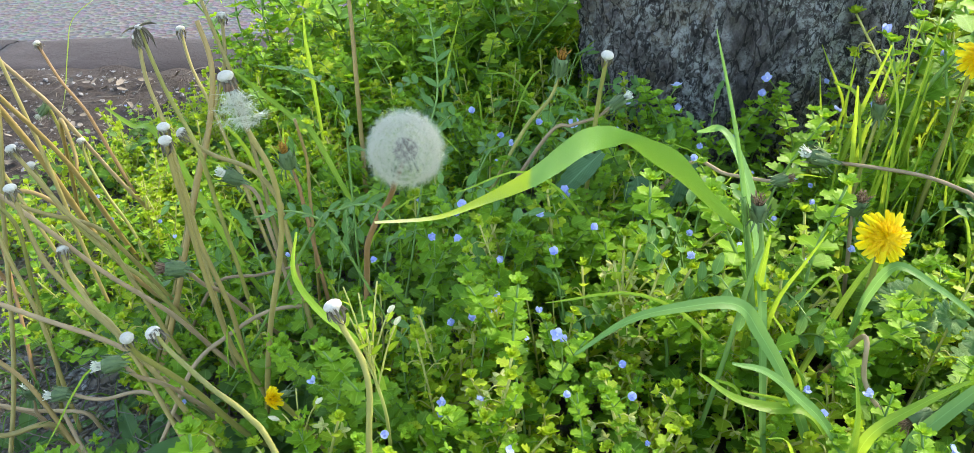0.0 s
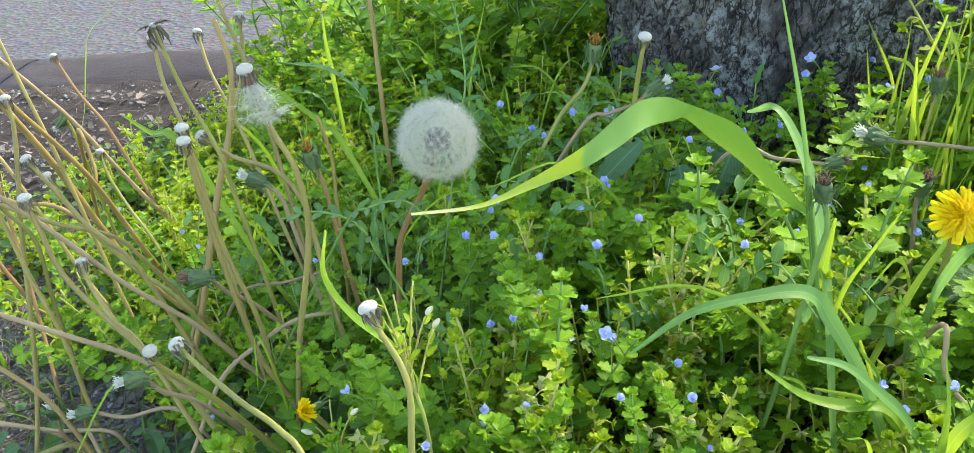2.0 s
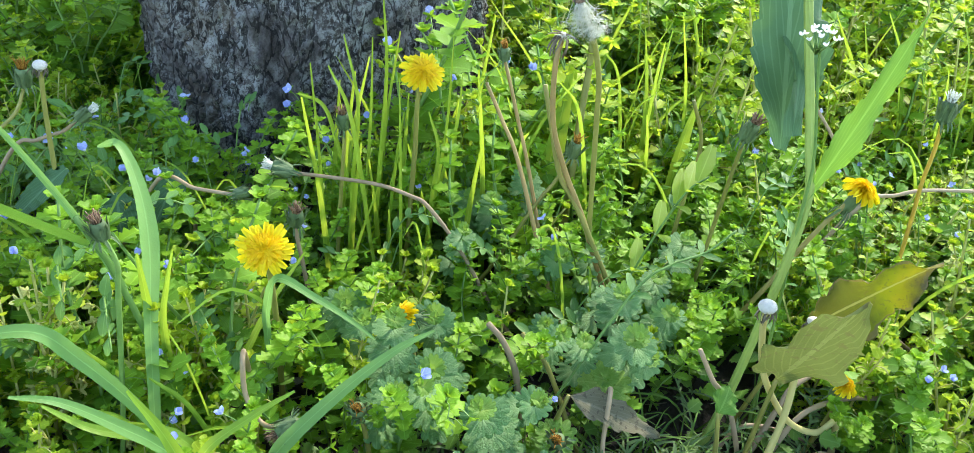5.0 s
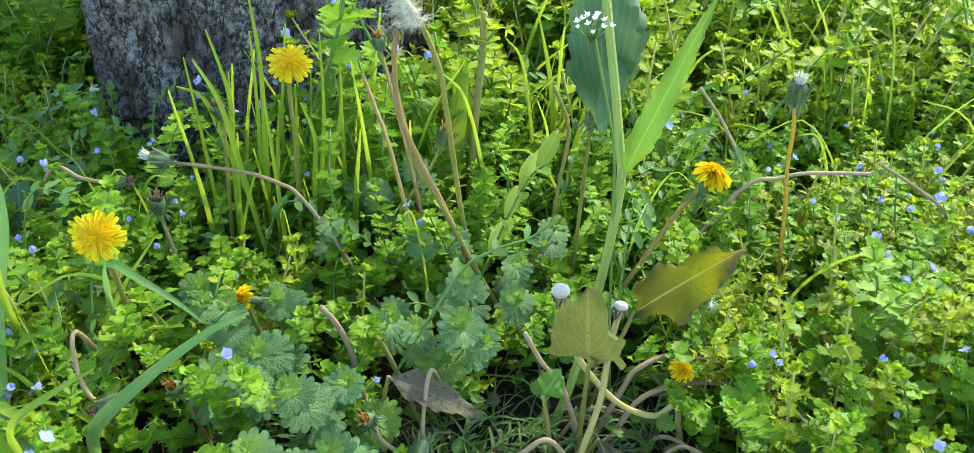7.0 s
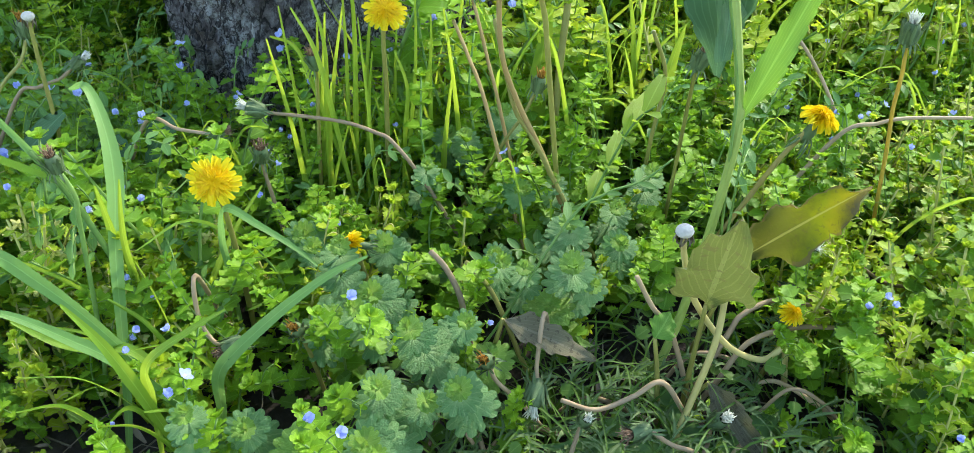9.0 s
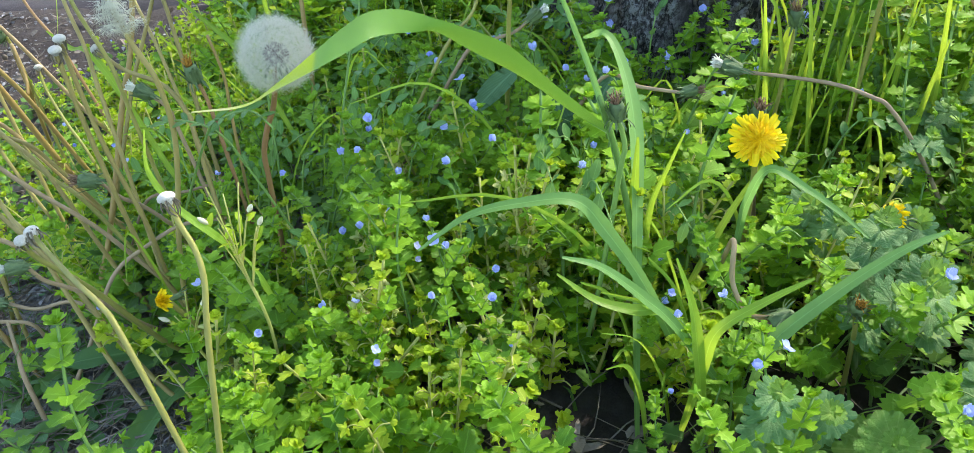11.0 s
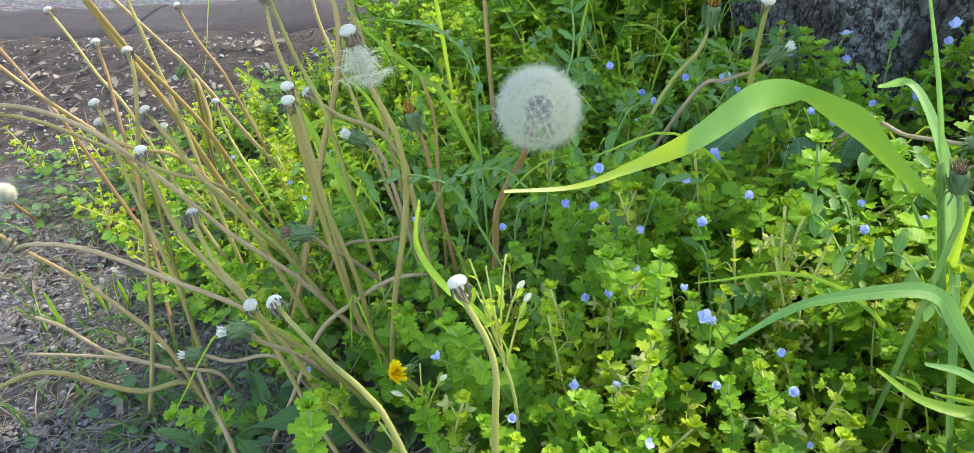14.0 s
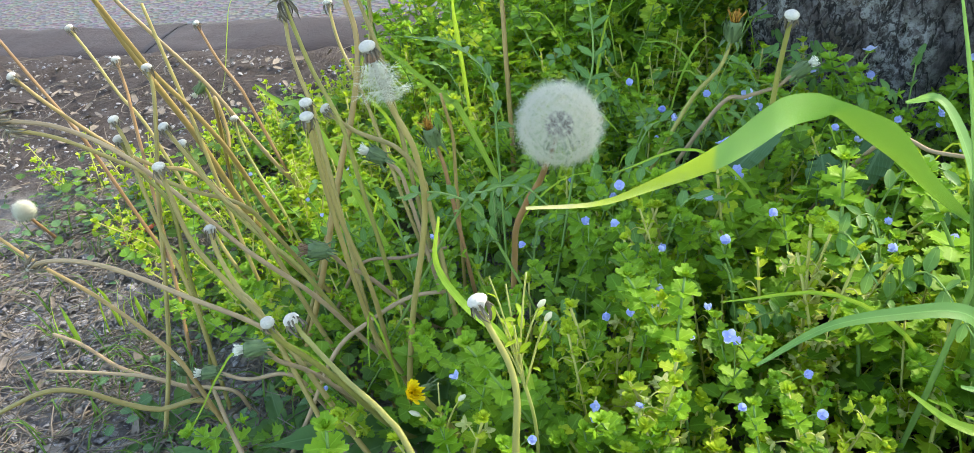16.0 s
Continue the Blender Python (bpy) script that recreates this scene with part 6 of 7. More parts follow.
def bud_sprig(at, top, count, seed):
    """A bright chickweed sprig: a fan of thin shoots that end in cream-coloured buds."""
    rng = random.Random(seed)
    x, y = at
    foot = Vector((x, y, ground(x, y) - 0.003))
    ob = thing("chickweed_sprig", foot, "bright yellow-green chickweed sprig with small cream buds", "wildflower", "chickweed sprigs")
    h = top - foot.z
    stem = spline([(0, 0, 0), (0.004, 0, 0.45 * h), (0, -0.004, 0.72 * h)], 6)
    part("stem", tube(Geo(), stem, 0.0011, 0.0009, 5), YELLOW_STEM, ob)
    for k in range(count):
        a = 2.4 * k + rng.uniform(-0.3, 0.3)
        d = Vector((math.cos(a) * 0.013, math.sin(a) * 0.010, h * rng.uniform(0.14, 0.30)))
        p0 = Vector(stem[-1 - k % 3])
        p1 = p0 + d
        part("shoot", tube(Geo(), spline([p0, p0 + d * 0.6 + Vector((0, 0, 0.003)), p1], 4), 0.0005, 0.0004, 4), YELLOW_STEM, ob)
        if k % 4 == 0:
            bud = lathe(Geo(), [(0.0001, -0.003), (0.0011, -0.0015), (0.0014, 0.0008), (0.0008, 0.003), (0.0001, 0.004)], 9)
            placed(part("bud", bud, CREAM, ob, "cream-coloured bud"), turn(p1, (d.x, d.y - 0.004, d.z * 0.5), 0))
        for _ in range(2):
            v, f, uv = leaf_shape(rng.uniform(0.006, 0.009), 0.0034, 3, 0.02, 0.05, 0.15, 0.3)
            placed(part("leaf", Geo().add(v, f, uv), SPEEDWELL_YELLOW, ob), pose(*(p0 + d * rng.uniform(0.3, 0.9)), rng.uniform(20, 60), rng.uniform(-20, 20), rng.uniform(0, 360)))


def stray_seed(x, y, z):
    """A single parachute caught among the leaves, on the thin stem that holds it."""
    foot = Vector((x, y, ground(x, y) - 0.003))
    ob = thing("dandelion_seed", foot, "single white dandelion seed caught among the weeds", "seed")
    hair, ach, top = Geo(), Geo(), Vector((0, 0, z)) - Vector((0, 0, foot.z))
    pappus_seed(hair, ach, turn(top - Vector((0, 0, 0.006)), (0.2, -0.6, 0.7)), 0.007, random.Random(6), 26, 0.0085, 0.00012, 60)
    part("pappus", hair, PAPPUS, ob, "white hairs")
    part("achene", ach, ACHENE, ob, "brown achene")
    part("grass_stem", tube(Geo(), spline([(0, 0, 0), top * 0.5 + Vector((0.003, 0, 0)), top - Vector((0, 0, 0.005))], 5), 0.0006, 0.0004, 4), GREEN_STEM, ob)


def red_leaf(x, y):
    ob = thing("red_leaf", (x, y, ground(x, y)), "small red-brown dead leaf on bare soil", "leaf", "old leaves")
    v, f, uv = leaf_shape(0.05, 0.014, 3, 0.08, 0.05, 0.1, 0.4)
    placed(part("blade", Geo().add(v, f, uv), RED_LEAF, ob), pose(0.01, -0.02, 0.010, 4, 10, -25))


build_ground()
build_kerb()
build_tree()
build_gravel()
build_mat()
build_tangle()
fine_weeds()
back_growth()
build_speedwell()
build_ripe()
build_henbit()
hero_grass()
sow_thistle()
seed_clock([(-0.032, 0.408, 0.268), (-0.044, 0.420, 0.235), (-0.053, 0.426, 0.218), (-0.062, 0.433, 0.196), (-0.066, 0.440, 0.173)])
ragged_clock([(-0.121, 0.420, 0.304), (-0.115, 0.420, 0.275), (-0.107, 0.420, 0.251), (-0.106, 0.420, 0.222), (-0.112, 0.420, 0.191), (-0.124, 0.420, 0.147), (-0.133, 0.420, 0.104)], (0.35, -0.35, -1))
bare_stalk([(-0.163, 0.426, 0.266), (-0.162, 0.425, 0.242), (-0.160, 0.424, 0.204), (-0.156, 0.422, 0.162), (-0.151, 0.421, 0.126), (-0.141, 0.420, 0.102)])
bare_stalk([(-0.171, 0.445, 0.265), (-0.169, 0.443, 0.236), (-0.164, 0.440, 0.193), (-0.154, 0.437, 0.146), (-0.151, 0.435, 0.104)])
bare_stalk([(-0.186, 0.500, 0.236), (-0.168, 0.493, 0.225), (-0.139, 0.483, 0.218), (-0.124, 0.475, 0.201), (-0.121, 0.470, 0.187)])
drooping_head([(-0.197, 0.500, 0.304), (-0.187, 0.495, 0.265), (-0.174, 0.490, 0.231), (-0.168, 0.485, 0.195), (-0.161, 0.480, 0.148)], "olive")
bare_stalk([(-0.213, 0.530, 0.288), (-0.210, 0.521, 0.263), (-0.200, 0.510, 0.235), (-0.194, 0.500, 0.209)], "straw", 0.0014)
bare_stalk([(-0.185, 0.560, 0.289), (-0.178, 0.551, 0.267), (-0.178, 0.542, 0.245), (-0.185, 0.529, 0.212), (-0.193, 0.520, 0.189)], "ochre", 0.0020, False)
bare_stalk([(-0.190, 0.620, 0.273), (-0.188, 0.603, 0.245), (-0.197, 0.581, 0.212), (-0.207, 0.560, 0.180)], "straw", 0.0015)
bare_stalk([(-0.233, 0.645, 0.255), (-0.225, 0.631, 0.231), (-0.211, 0.615, 0.208), (-0.198, 0.600, 0.184)], "straw", 0.0014)
bare_stalk([(-0.205, 0.620, 0.298), (-0.193, 0.607, 0.266), (-0.180, 0.593, 0.234), (-0.172, 0.580, 0.202)], "straw", 0.0016, False)
bare_stalk([(-0.344, 0.655, 0.156), (-0.338, 0.646, 0.138), (-0.321, 0.632, 0.113), (-0.304, 0.620, 0.092)], "olive", 0.0014)
bare_stalk([(-0.255, 0.423, 0.239), (-0.251, 0.419, 0.222), (-0.243, 0.412, 0.198), (-0.224, 0.405, 0.173), (-0.207, 0.399, 0.156), (-0.184, 0.390, 0.128)], "straw")
drooping_head([(-0.341, 0.420, 0.271), (-0.310, 0.425, 0.264), (-0.282, 0.430, 0.245), (-0.256, 0.437, 0.209), (-0.231, 0.443, 0.170), (-0.198, 0.450, 0.130)], "pink")
drooping_head([(-0.375, 0.460, 0.246), (-0.349, 0.467, 0.235), (-0.320, 0.477, 0.212), (-0.289, 0.486, 0.188), (-0.258, 0.494, 0.171), (-0.245, 0.500, 0.145)])
bare_stalk([(-0.443, 0.550, 0.243), (-0.424, 0.552, 0.219), (-0.389, 0.555, 0.184), (-0.361, 0.558, 0.165), (-0.323, 0.560, 0.151)], "ochre")
bare_stalk([(-0.464, 0.650, 0.243), (-0.447, 0.643, 0.219), (-0.429, 0.634, 0.192), (-0.412, 0.628, 0.172), (-0.397, 0.620, 0.147)], "straw", 0.0015)
bare_stalk([(-0.342, 0.530, 0.307), (-0.341, 0.548, 0.270), (-0.338, 0.563, 0.236), (-0.331, 0.577, 0.206), (-0.324, 0.589, 0.176), (-0.320, 0.600, 0.146)], "ochre", 0.0020, False)
bare_stalk([(-0.376, 0.580, 0.280), (-0.372, 0.598, 0.228), (-0.367, 0.608, 0.197), (-0.360, 0.620, 0.155)], "ochre", 0.0026, False)
bare_stalk([(-0.394, 0.620, 0.280), (-0.392, 0.624, 0.270), (-0.380, 0.638, 0.237), (-0.369, 0.649, 0.209), (-0.358, 0.660, 0.179)], "pink", 0.0017, False)
closed_head([(-0.366, 0.660, 0.187), (-0.363, 0.660, 0.173), (-0.362, 0.660, 0.156)], "white", "olive", 0.8, (-0.5, -0.3, -0.5))
closed_head([(0.432, 0.275, 0.128), (0.445, 0.272, 0.118), (0.459, 0.270, 0.111)], "brown", "brown", 1.0, (-0.9, -0.3, 0.2))
closed_head([(0.397, 0.280, 0.133), (0.393, 0.277, 0.120), (0.391, 0.275, 0.111)], "white", "brown", 0.8, (0.1, -0.5, 0.8))
bare_stalk([(-0.356, 0.600, 0.276), (-0.345, 0.591, 0.234), (-0.337, 0.585, 0.202), (-0.331, 0.580, 0.176)], "straw", 0.0015, False)
bare_stalk([(-0.319, 0.530, 0.254), (-0.316, 0.524, 0.239), (-0.318, 0.510, 0.205), (-0.320, 0.500, 0.182)], "straw", 0.0015)
bare_stalk([(-0.409, 0.620, 0.226), (-0.401, 0.609, 0.203), (-0.397, 0.600, 0.185)], "rust", 0.0014)
bare_stalk([(-0.296, 0.495, 0.228), (-0.285, 0.492, 0.210), (-0.269, 0.488, 0.184), (-0.247, 0.484, 0.161), (-0.235, 0.480, 0.136)], "straw")
bare_stalk([(-0.291, 0.500, 0.213), (-0.281, 0.498, 0.190), (-0.265, 0.495, 0.163), (-0.247, 0.492, 0.143), (-0.228, 0.490, 0.124)], "olive", 0.0015)
bare_stalk([(-0.334, 0.500, 0.231), (-0.328, 0.496, 0.215), (-0.324, 0.490, 0.193), (-0.315, 0.481, 0.154), (-0.302, 0.470, 0.110), (-0.296, 0.460, 0.062)], "straw", 0.0015)
bare_stalk([(-0.336, 0.500, 0.217), (-0.324, 0.495, 0.194), (-0.308, 0.490, 0.173), (-0.307, 0.482, 0.128), (-0.304, 0.473, 0.073), (-0.308, 0.470, 0.049)], "olive", 0.0015)
bare_stalk([(-0.247, 0.437, 0.189), (-0.241, 0.428, 0.178), (-0.226, 0.415, 0.163), (-0.205, 0.400, 0.151)], "straw", 0.0015)
drooping_head([(-0.345, 0.400, 0.186), (-0.333, 0.401, 0.190), (-0.313, 0.404, 0.188), (-0.290, 0.407, 0.179), (-0.259, 0.411, 0.159), (-0.223, 0.417, 0.134), (-0.204, 0.420, 0.109)], "pink")
bare_stalk([(-0.471, 0.500, 0.139), (-0.429, 0.484, 0.126), (-0.375, 0.465, 0.114), (-0.330, 0.446, 0.101), (-0.297, 0.430, 0.087)], "ochre", 0.0016, False)
bare_stalk([(-0.464, 0.500, 0.043), (-0.434, 0.492, 0.041), (-0.404, 0.482, 0.032), (-0.381, 0.475, 0.030), (-0.328, 0.460, 0.033)], "pink", 0.0017, False)
bare_stalk([(-0.433, 0.400, 0.058), (-0.396, 0.410, 0.072), (-0.373, 0.417, 0.068), (-0.352, 0.426, 0.049), (-0.331, 0.433, 0.038), (-0.304, 0.440, 0.042)], "straw", 0.0019, False)
bare_stalk([(-0.289, 0.440, 0.052), (-0.256, 0.401, 0.059), (-0.229, 0.370, 0.070)], "pink", 0.0016, False)
bare_stalk([(-0.454, 0.470, 0.032), (-0.407, 0.465, 0.038), (-0.360, 0.460, 0.042), (-0.323, 0.455, 0.040), (-0.282, 0.450, 0.043)], "pink", 0.0014, False)
bare_stalk([(-0.150, 0.337, 0.207), (-0.138, 0.327, 0.203), (-0.115, 0.308, 0.200), (-0.093, 0.290, 0.200), (-0.078, 0.276, 0.190)], "olive", 0.0014, True, 0.95)
bare_stalk([(-0.051, 0.300, 0.251), (-0.047, 0.296, 0.243), (-0.040, 0.290, 0.232), (-0.037, 0.284, 0.220), (-0.038, 0.275, 0.198)], "olive", 0.0014, True, 0.95)
bare_stalk([(-0.178, 0.360, 0.185), (-0.178, 0.364, 0.172), (-0.172, 0.370, 0.157), (-0.161, 0.380, 0.130)], "olive", 0.0017)
closed_head([(-0.314, 0.450, 0.058), (-0.316, 0.450, 0.043), (-0.312, 0.450, 0.034)], "white", "pink", 0.9, (0.05, -0.2, 1))
closed_head([(-0.272, 0.430, 0.080), (-0.252, 0.430, 0.075), (-0.219, 0.430, 0.081)], "white", "brown", 0.9, (-1, -0.2, 0.1))
closed_head([(-0.191, 0.370, 0.160), (-0.190, 0.377, 0.144), (-0.181, 0.390, 0.124)], "white", "brown", 0.9, (-1, -0.4, 0.15))
closed_head([(-0.177, 0.440, 0.173), (-0.172, 0.449, 0.155), (-0.163, 0.460, 0.138)], "brown", "brown", 1.0, (-0.9, -0.3, 0.3))
closed_head([(-0.147, 0.480, 0.212), (-0.139, 0.480, 0.203), (-0.136, 0.480, 0.185)], "white", "brown", 0.95, (-0.8, -0.2, 0.6))
bare_stalk([(-0.111, 0.460, 0.131), (-0.135, 0.447, 0.135), (-0.157, 0.434, 0.127), (-0.179, 0.420, 0.112)], "brown", 0.0014, False)
bare_stalk([(-0.121, 0.490, 0.142), (-0.153, 0.495, 0.130), (-0.188, 0.500, 0.119)], "brown", 0.0012, False)
bare_stalk([(0.154, 0.588, 0.142), (0.149, 0.580, 0.115), (0.144, 0.570, 0.075)], "pink", 0.0016, False)
bare_stalk([(-0.119, 0.520, 0.236), (-0.115, 0.520, 0.207), (-0.117, 0.520, 0.175)], "ochre", 0.0012, False)
bare_stalk([(-0.546, 0.660, 0.235), (-0.523, 0.653, 0.200), (-0.494, 0.645, 0.156), (-0.478, 0.640, 0.125)], "rust", 0.0017, False)
bare_stalk([(-0.443, 0.800, 0.192), (-0.426, 0.791, 0.158), (-0.407, 0.784, 0.131), (-0.399, 0.780, 0.115)], "rust", 0.0017)
closed_head([(-0.115, 0.481, 0.221), (-0.112, 0.481, 0.210), (-0.110, 0.480, 0.194)], "orange", "rust", 1.0, (-0.15, -0.1, 1))
bare_stalk([(-0.322, 0.600, 0.157), (-0.326, 0.611, 0.168), (-0.341, 0.630, 0.186)], "ochre", 0.0016, False)
bare_stalk([(0.083, 0.535, 0.270), (0.080, 0.538, 0.244), (0.078, 0.540, 0.219)], "olive", 0.0016, True, 1.0)
closed_head([(0.056, 0.586, 0.238), (0.049, 0.580, 0.222), (0.029, 0.570, 0.200)], "orange", "olive", 1.1, (0.12, -0.1, 1))
closed_head([(0.091, 0.560, 0.225), (0.081, 0.560, 0.217), (0.064, 0.560, 0.211), (0.047, 0.560, 0.203)], "white", "brown", 0.9, (0.8, 0, 0.55))
bare_stalk([(-0.115, 0.720, 0.260), (-0.113, 0.709, 0.226), (-0.112, 0.700, 0.199)], "ochre", 0.0020, False)
closed_head([(0.141, 0.375, 0.246), (0.143, 0.375, 0.241), (0.145, 0.375, 0.230), (0.143, 0.375, 0.216)], "brown", "green", 0.85, (-0.1, -0.1, 1))
closed_head([(0.225, 0.508, 0.208), (0.252, 0.499, 0.208), (0.279, 0.491, 0.206), (0.298, 0.484, 0.201), (0.309, 0.480, 0.195), (0.329, 0.470, 0.168)], "white", "brown", 1.1, (-0.9, 0.1, 0.35))
closed_head([(0.189, 0.500, 0.198), (0.164, 0.516, 0.195), (0.140, 0.530, 0.195)], "brown", "brown", 0.8, (0.9, 0, 0.2))
dandelion([(0.211, 0.392, 0.225), (0.213, 0.394, 0.205), (0.214, 0.398, 0.173), (0.214, 0.400, 0.150)], (0.05, -0.85, 0.44), 0.78)
dandelion([(0.309, 0.524, 0.268), (0.307, 0.526, 0.245), (0.307, 0.529, 0.213), (0.306, 0.530, 0.193)], (0.1, -0.70, 0.72), 0.80)
dandelion([(0.284, 0.384, 0.183), (0.286, 0.387, 0.164), (0.290, 0.390, 0.141)], (-0.75, -0.35, 0.55), 0.66, "olive", True)
dandelion([(0.563, 0.408, 0.232), (0.556, 0.411, 0.220), (0.546, 0.416, 0.198)], (0.28, -0.22, 0.93), 0.78, "straw", tall=1.5)
dandelion([(0.530, 0.331, 0.149), (0.530, 0.333, 0.124), (0.524, 0.335, 0.096)], (0.1, -0.55, 0.9), 0.66, "olive", True)
dandelion([(-0.105, 0.356, 0.148), (-0.101, 0.358, 0.138), (-0.095, 0.360, 0.125)], (-0.55, -0.75, 0.3), 0.55, "olive", True)
closed_head([(0.253, 0.330, 0.167), (0.256, 0.332, 0.153), (0.258, 0.335, 0.137)], "orange", "olive", 0.85, (-0.1, -0.6, 0.8))
closed_head([(0.491, 0.432, 0.259), (0.492, 0.435, 0.247), (0.493, 0.440, 0.226)], "brown", "olive", 1.05, (0.3, -0.1, 1))
drooping_head([(0.379, 0.460, 0.314), (0.376, 0.458, 0.296), (0.378, 0.455, 0.262), (0.389, 0.453, 0.230), (0.405, 0.450, 0.195)], "ochre", 0.0018)
closed_head([(0.370, 0.550, 0.267), (0.374, 0.542, 0.251), (0.379, 0.532, 0.228), (0.385, 0.520, 0.202)], "orange", "ochre", 0.8, (-0.1, -0.05, 1))
bare_stalk([(0.450, 0.600, 0.276), (0.448, 0.593, 0.245), (0.444, 0.586, 0.212), (0.441, 0.580, 0.181)], "olive", 0.0030, False)
ragged_clock([(0.377, 0.440, 0.345), (0.387, 0.444, 0.329), (0.401, 0.453, 0.294), (0.407, 0.460, 0.259)], (0.2, -0.3, -0.6), "olive")
bare_stalk([(0.448, 0.309, 0.229), (0.451, 0.311, 0.212), (0.463, 0.315, 0.179), (0.489, 0.319, 0.141), (0.514, 0.322, 0.124), (0.527, 0.324, 0.130), (0.531, 0.325, 0.116)], "pale", 0.0019, True, 1.1)
bare_stalk([(0.482, 0.315, 0.212), (0.477, 0.310, 0.190), (0.473, 0.303, 0.158), (0.460, 0.294, 0.116), (0.454, 0.290, 0.096)], "pale", 0.0020, True, 0.9)
closed_head([(0.610, 0.415, 0.276), (0.616, 0.419, 0.256), (0.621, 0.424, 0.229), (0.630, 0.430, 0.196)], "white", "amber", 1.1, (0.05, 0, 1))
closed_head([(0.474, 0.290, 0.111), (0.472, 0.285, 0.099), (0.466, 0.280, 0.090)], "white", "brown", 1.0, (0.3, -0.5, 0.8))
closed_head([(0.379, 0.310, 0.135), (0.379, 0.315, 0.143), (0.385, 0.330, 0.166)], "white", "brown", 1.15, (-0.25, -0.6, -0.6))
closed_head([(0.352, 0.310, 0.152), (0.356, 0.310, 0.138), (0.369, 0.310, 0.121)], "orange", "brown", 0.9, (-0.3, -0.5, 0.7))
closed_head([(0.224, 0.330, 0.164), (0.208, 0.338, 0.156), (0.199, 0.348, 0.168), (0.199, 0.360, 0.186)], "brown", "pink", 0.95, (-0.75, -0.3, -0.25))
closed_head([(0.226, 0.460, 0.198), (0.227, 0.460, 0.185), (0.229, 0.460, 0.171)], "brown", "brown", 1.0, (0.1, -0.3, 1))
closed_head([(0.260, 0.530, 0.228), (0.259, 0.530, 0.210), (0.257, 0.530, 0.186)], "brown", "olive", 0.95, (-0.1, -0.1, 1))
closed_head([(0.408, 0.500, 0.217), (0.399, 0.500, 0.198), (0.388, 0.500, 0.182)], "orange", "olive", 1.0, (0.25, -0.1, 1))
closed_head([(0.624, 0.300, 0.105), (0.619, 0.300, 0.096), (0.614, 0.300, 0.083)], "brown", "brown", 0.8, (0.6, -0.4, 0.3))
closed_head([(0.552, 0.370, 0.134), (0.560, 0.370, 0.134), (0.571, 0.370, 0.117)], "brown", "brown", 0.8, (-0.8, -0.3, 0.4))
bare_stalk([(0.597, 0.520, 0.243), (0.614, 0.511, 0.220), (0.630, 0.500, 0.190)], "brown", 0.0014, False)
bare_stalk([(0.581, 0.360, 0.120), (0.549, 0.354, 0.137), (0.527, 0.349, 0.145), (0.507, 0.343, 0.141), (0.500, 0.340, 0.131)], "brown", 0.0017, False)
bare_stalk([(0.611, 0.350, 0.108), (0.576, 0.344, 0.122), (0.540, 0.337, 0.133), (0.508, 0.330, 0.131)], "brown", 0.0016, False)
bare_stalk([(0.700, 0.450, 0.205), (0.657, 0.455, 0.205), (0.637, 0.457, 0.201), (0.613, 0.460, 0.192)], "brown", 0.0015, False)
bare_stalk([(0.438, 0.340, 0.179), (0.449, 0.336, 0.158), (0.458, 0.334, 0.148), (0.466, 0.330, 0.126)], "brown", 0.0016, False)
bare_stalk([(0.326, 0.370, 0.184), (0.334, 0.367, 0.174), (0.341, 0.363, 0.158), (0.344, 0.360, 0.142)], "brown", 0.0019, False)
bare_stalk([(0.346, 0.370, 0.175), (0.359, 0.365, 0.158), (0.368, 0.360, 0.137)], "olive", 0.0016, False)
bare_stalk([(0.388, 0.290, 0.140), (0.408, 0.293, 0.127), (0.429, 0.297, 0.130), (0.446, 0.300, 0.136)], "brown", 0.0015, False)
bare_stalk([(0.341, 0.290, 0.113), (0.324, 0.296, 0.143), (0.302, 0.300, 0.122)], "brown", 0.0013, False)
bare_stalk([(0.423, 0.260, 0.116), (0.404, 0.260, 0.122), (0.385, 0.260, 0.120)], "brown", 0.0013, False)
bare_stalk([(0.599, 0.380, 0.142), (0.625, 0.380, 0.124), (0.657, 0.380, 0.116)], "brown", 0.0013, False)
bare_stalk([(0.707, 0.450, 0.211), (0.729, 0.435, 0.199), (0.748, 0.420, 0.182)], "brown", 0.0013, False)
bare_stalk([(0.506, 0.300, 0.103), (0.520, 0.295, 0.127), (0.542, 0.290, 0.114)], "brown", 0.0012, False)
bare_stalk([(0.479, 0.480, 0.265), (0.491, 0.480, 0.233), (0.487, 0.480, 0.189)], "olive", 0.0015, False)
bare_stalk([(0.356, 0.540, 0.255), (0.364, 0.522, 0.236), (0.373, 0.500, 0.212)], "ochre", 0.0015, False)
bare_stalk([(0.375, 0.470, 0.281), (0.380, 0.463, 0.256), (0.387, 0.456, 0.226), (0.400, 0.450, 0.204)], "olive", 0.0017, False)
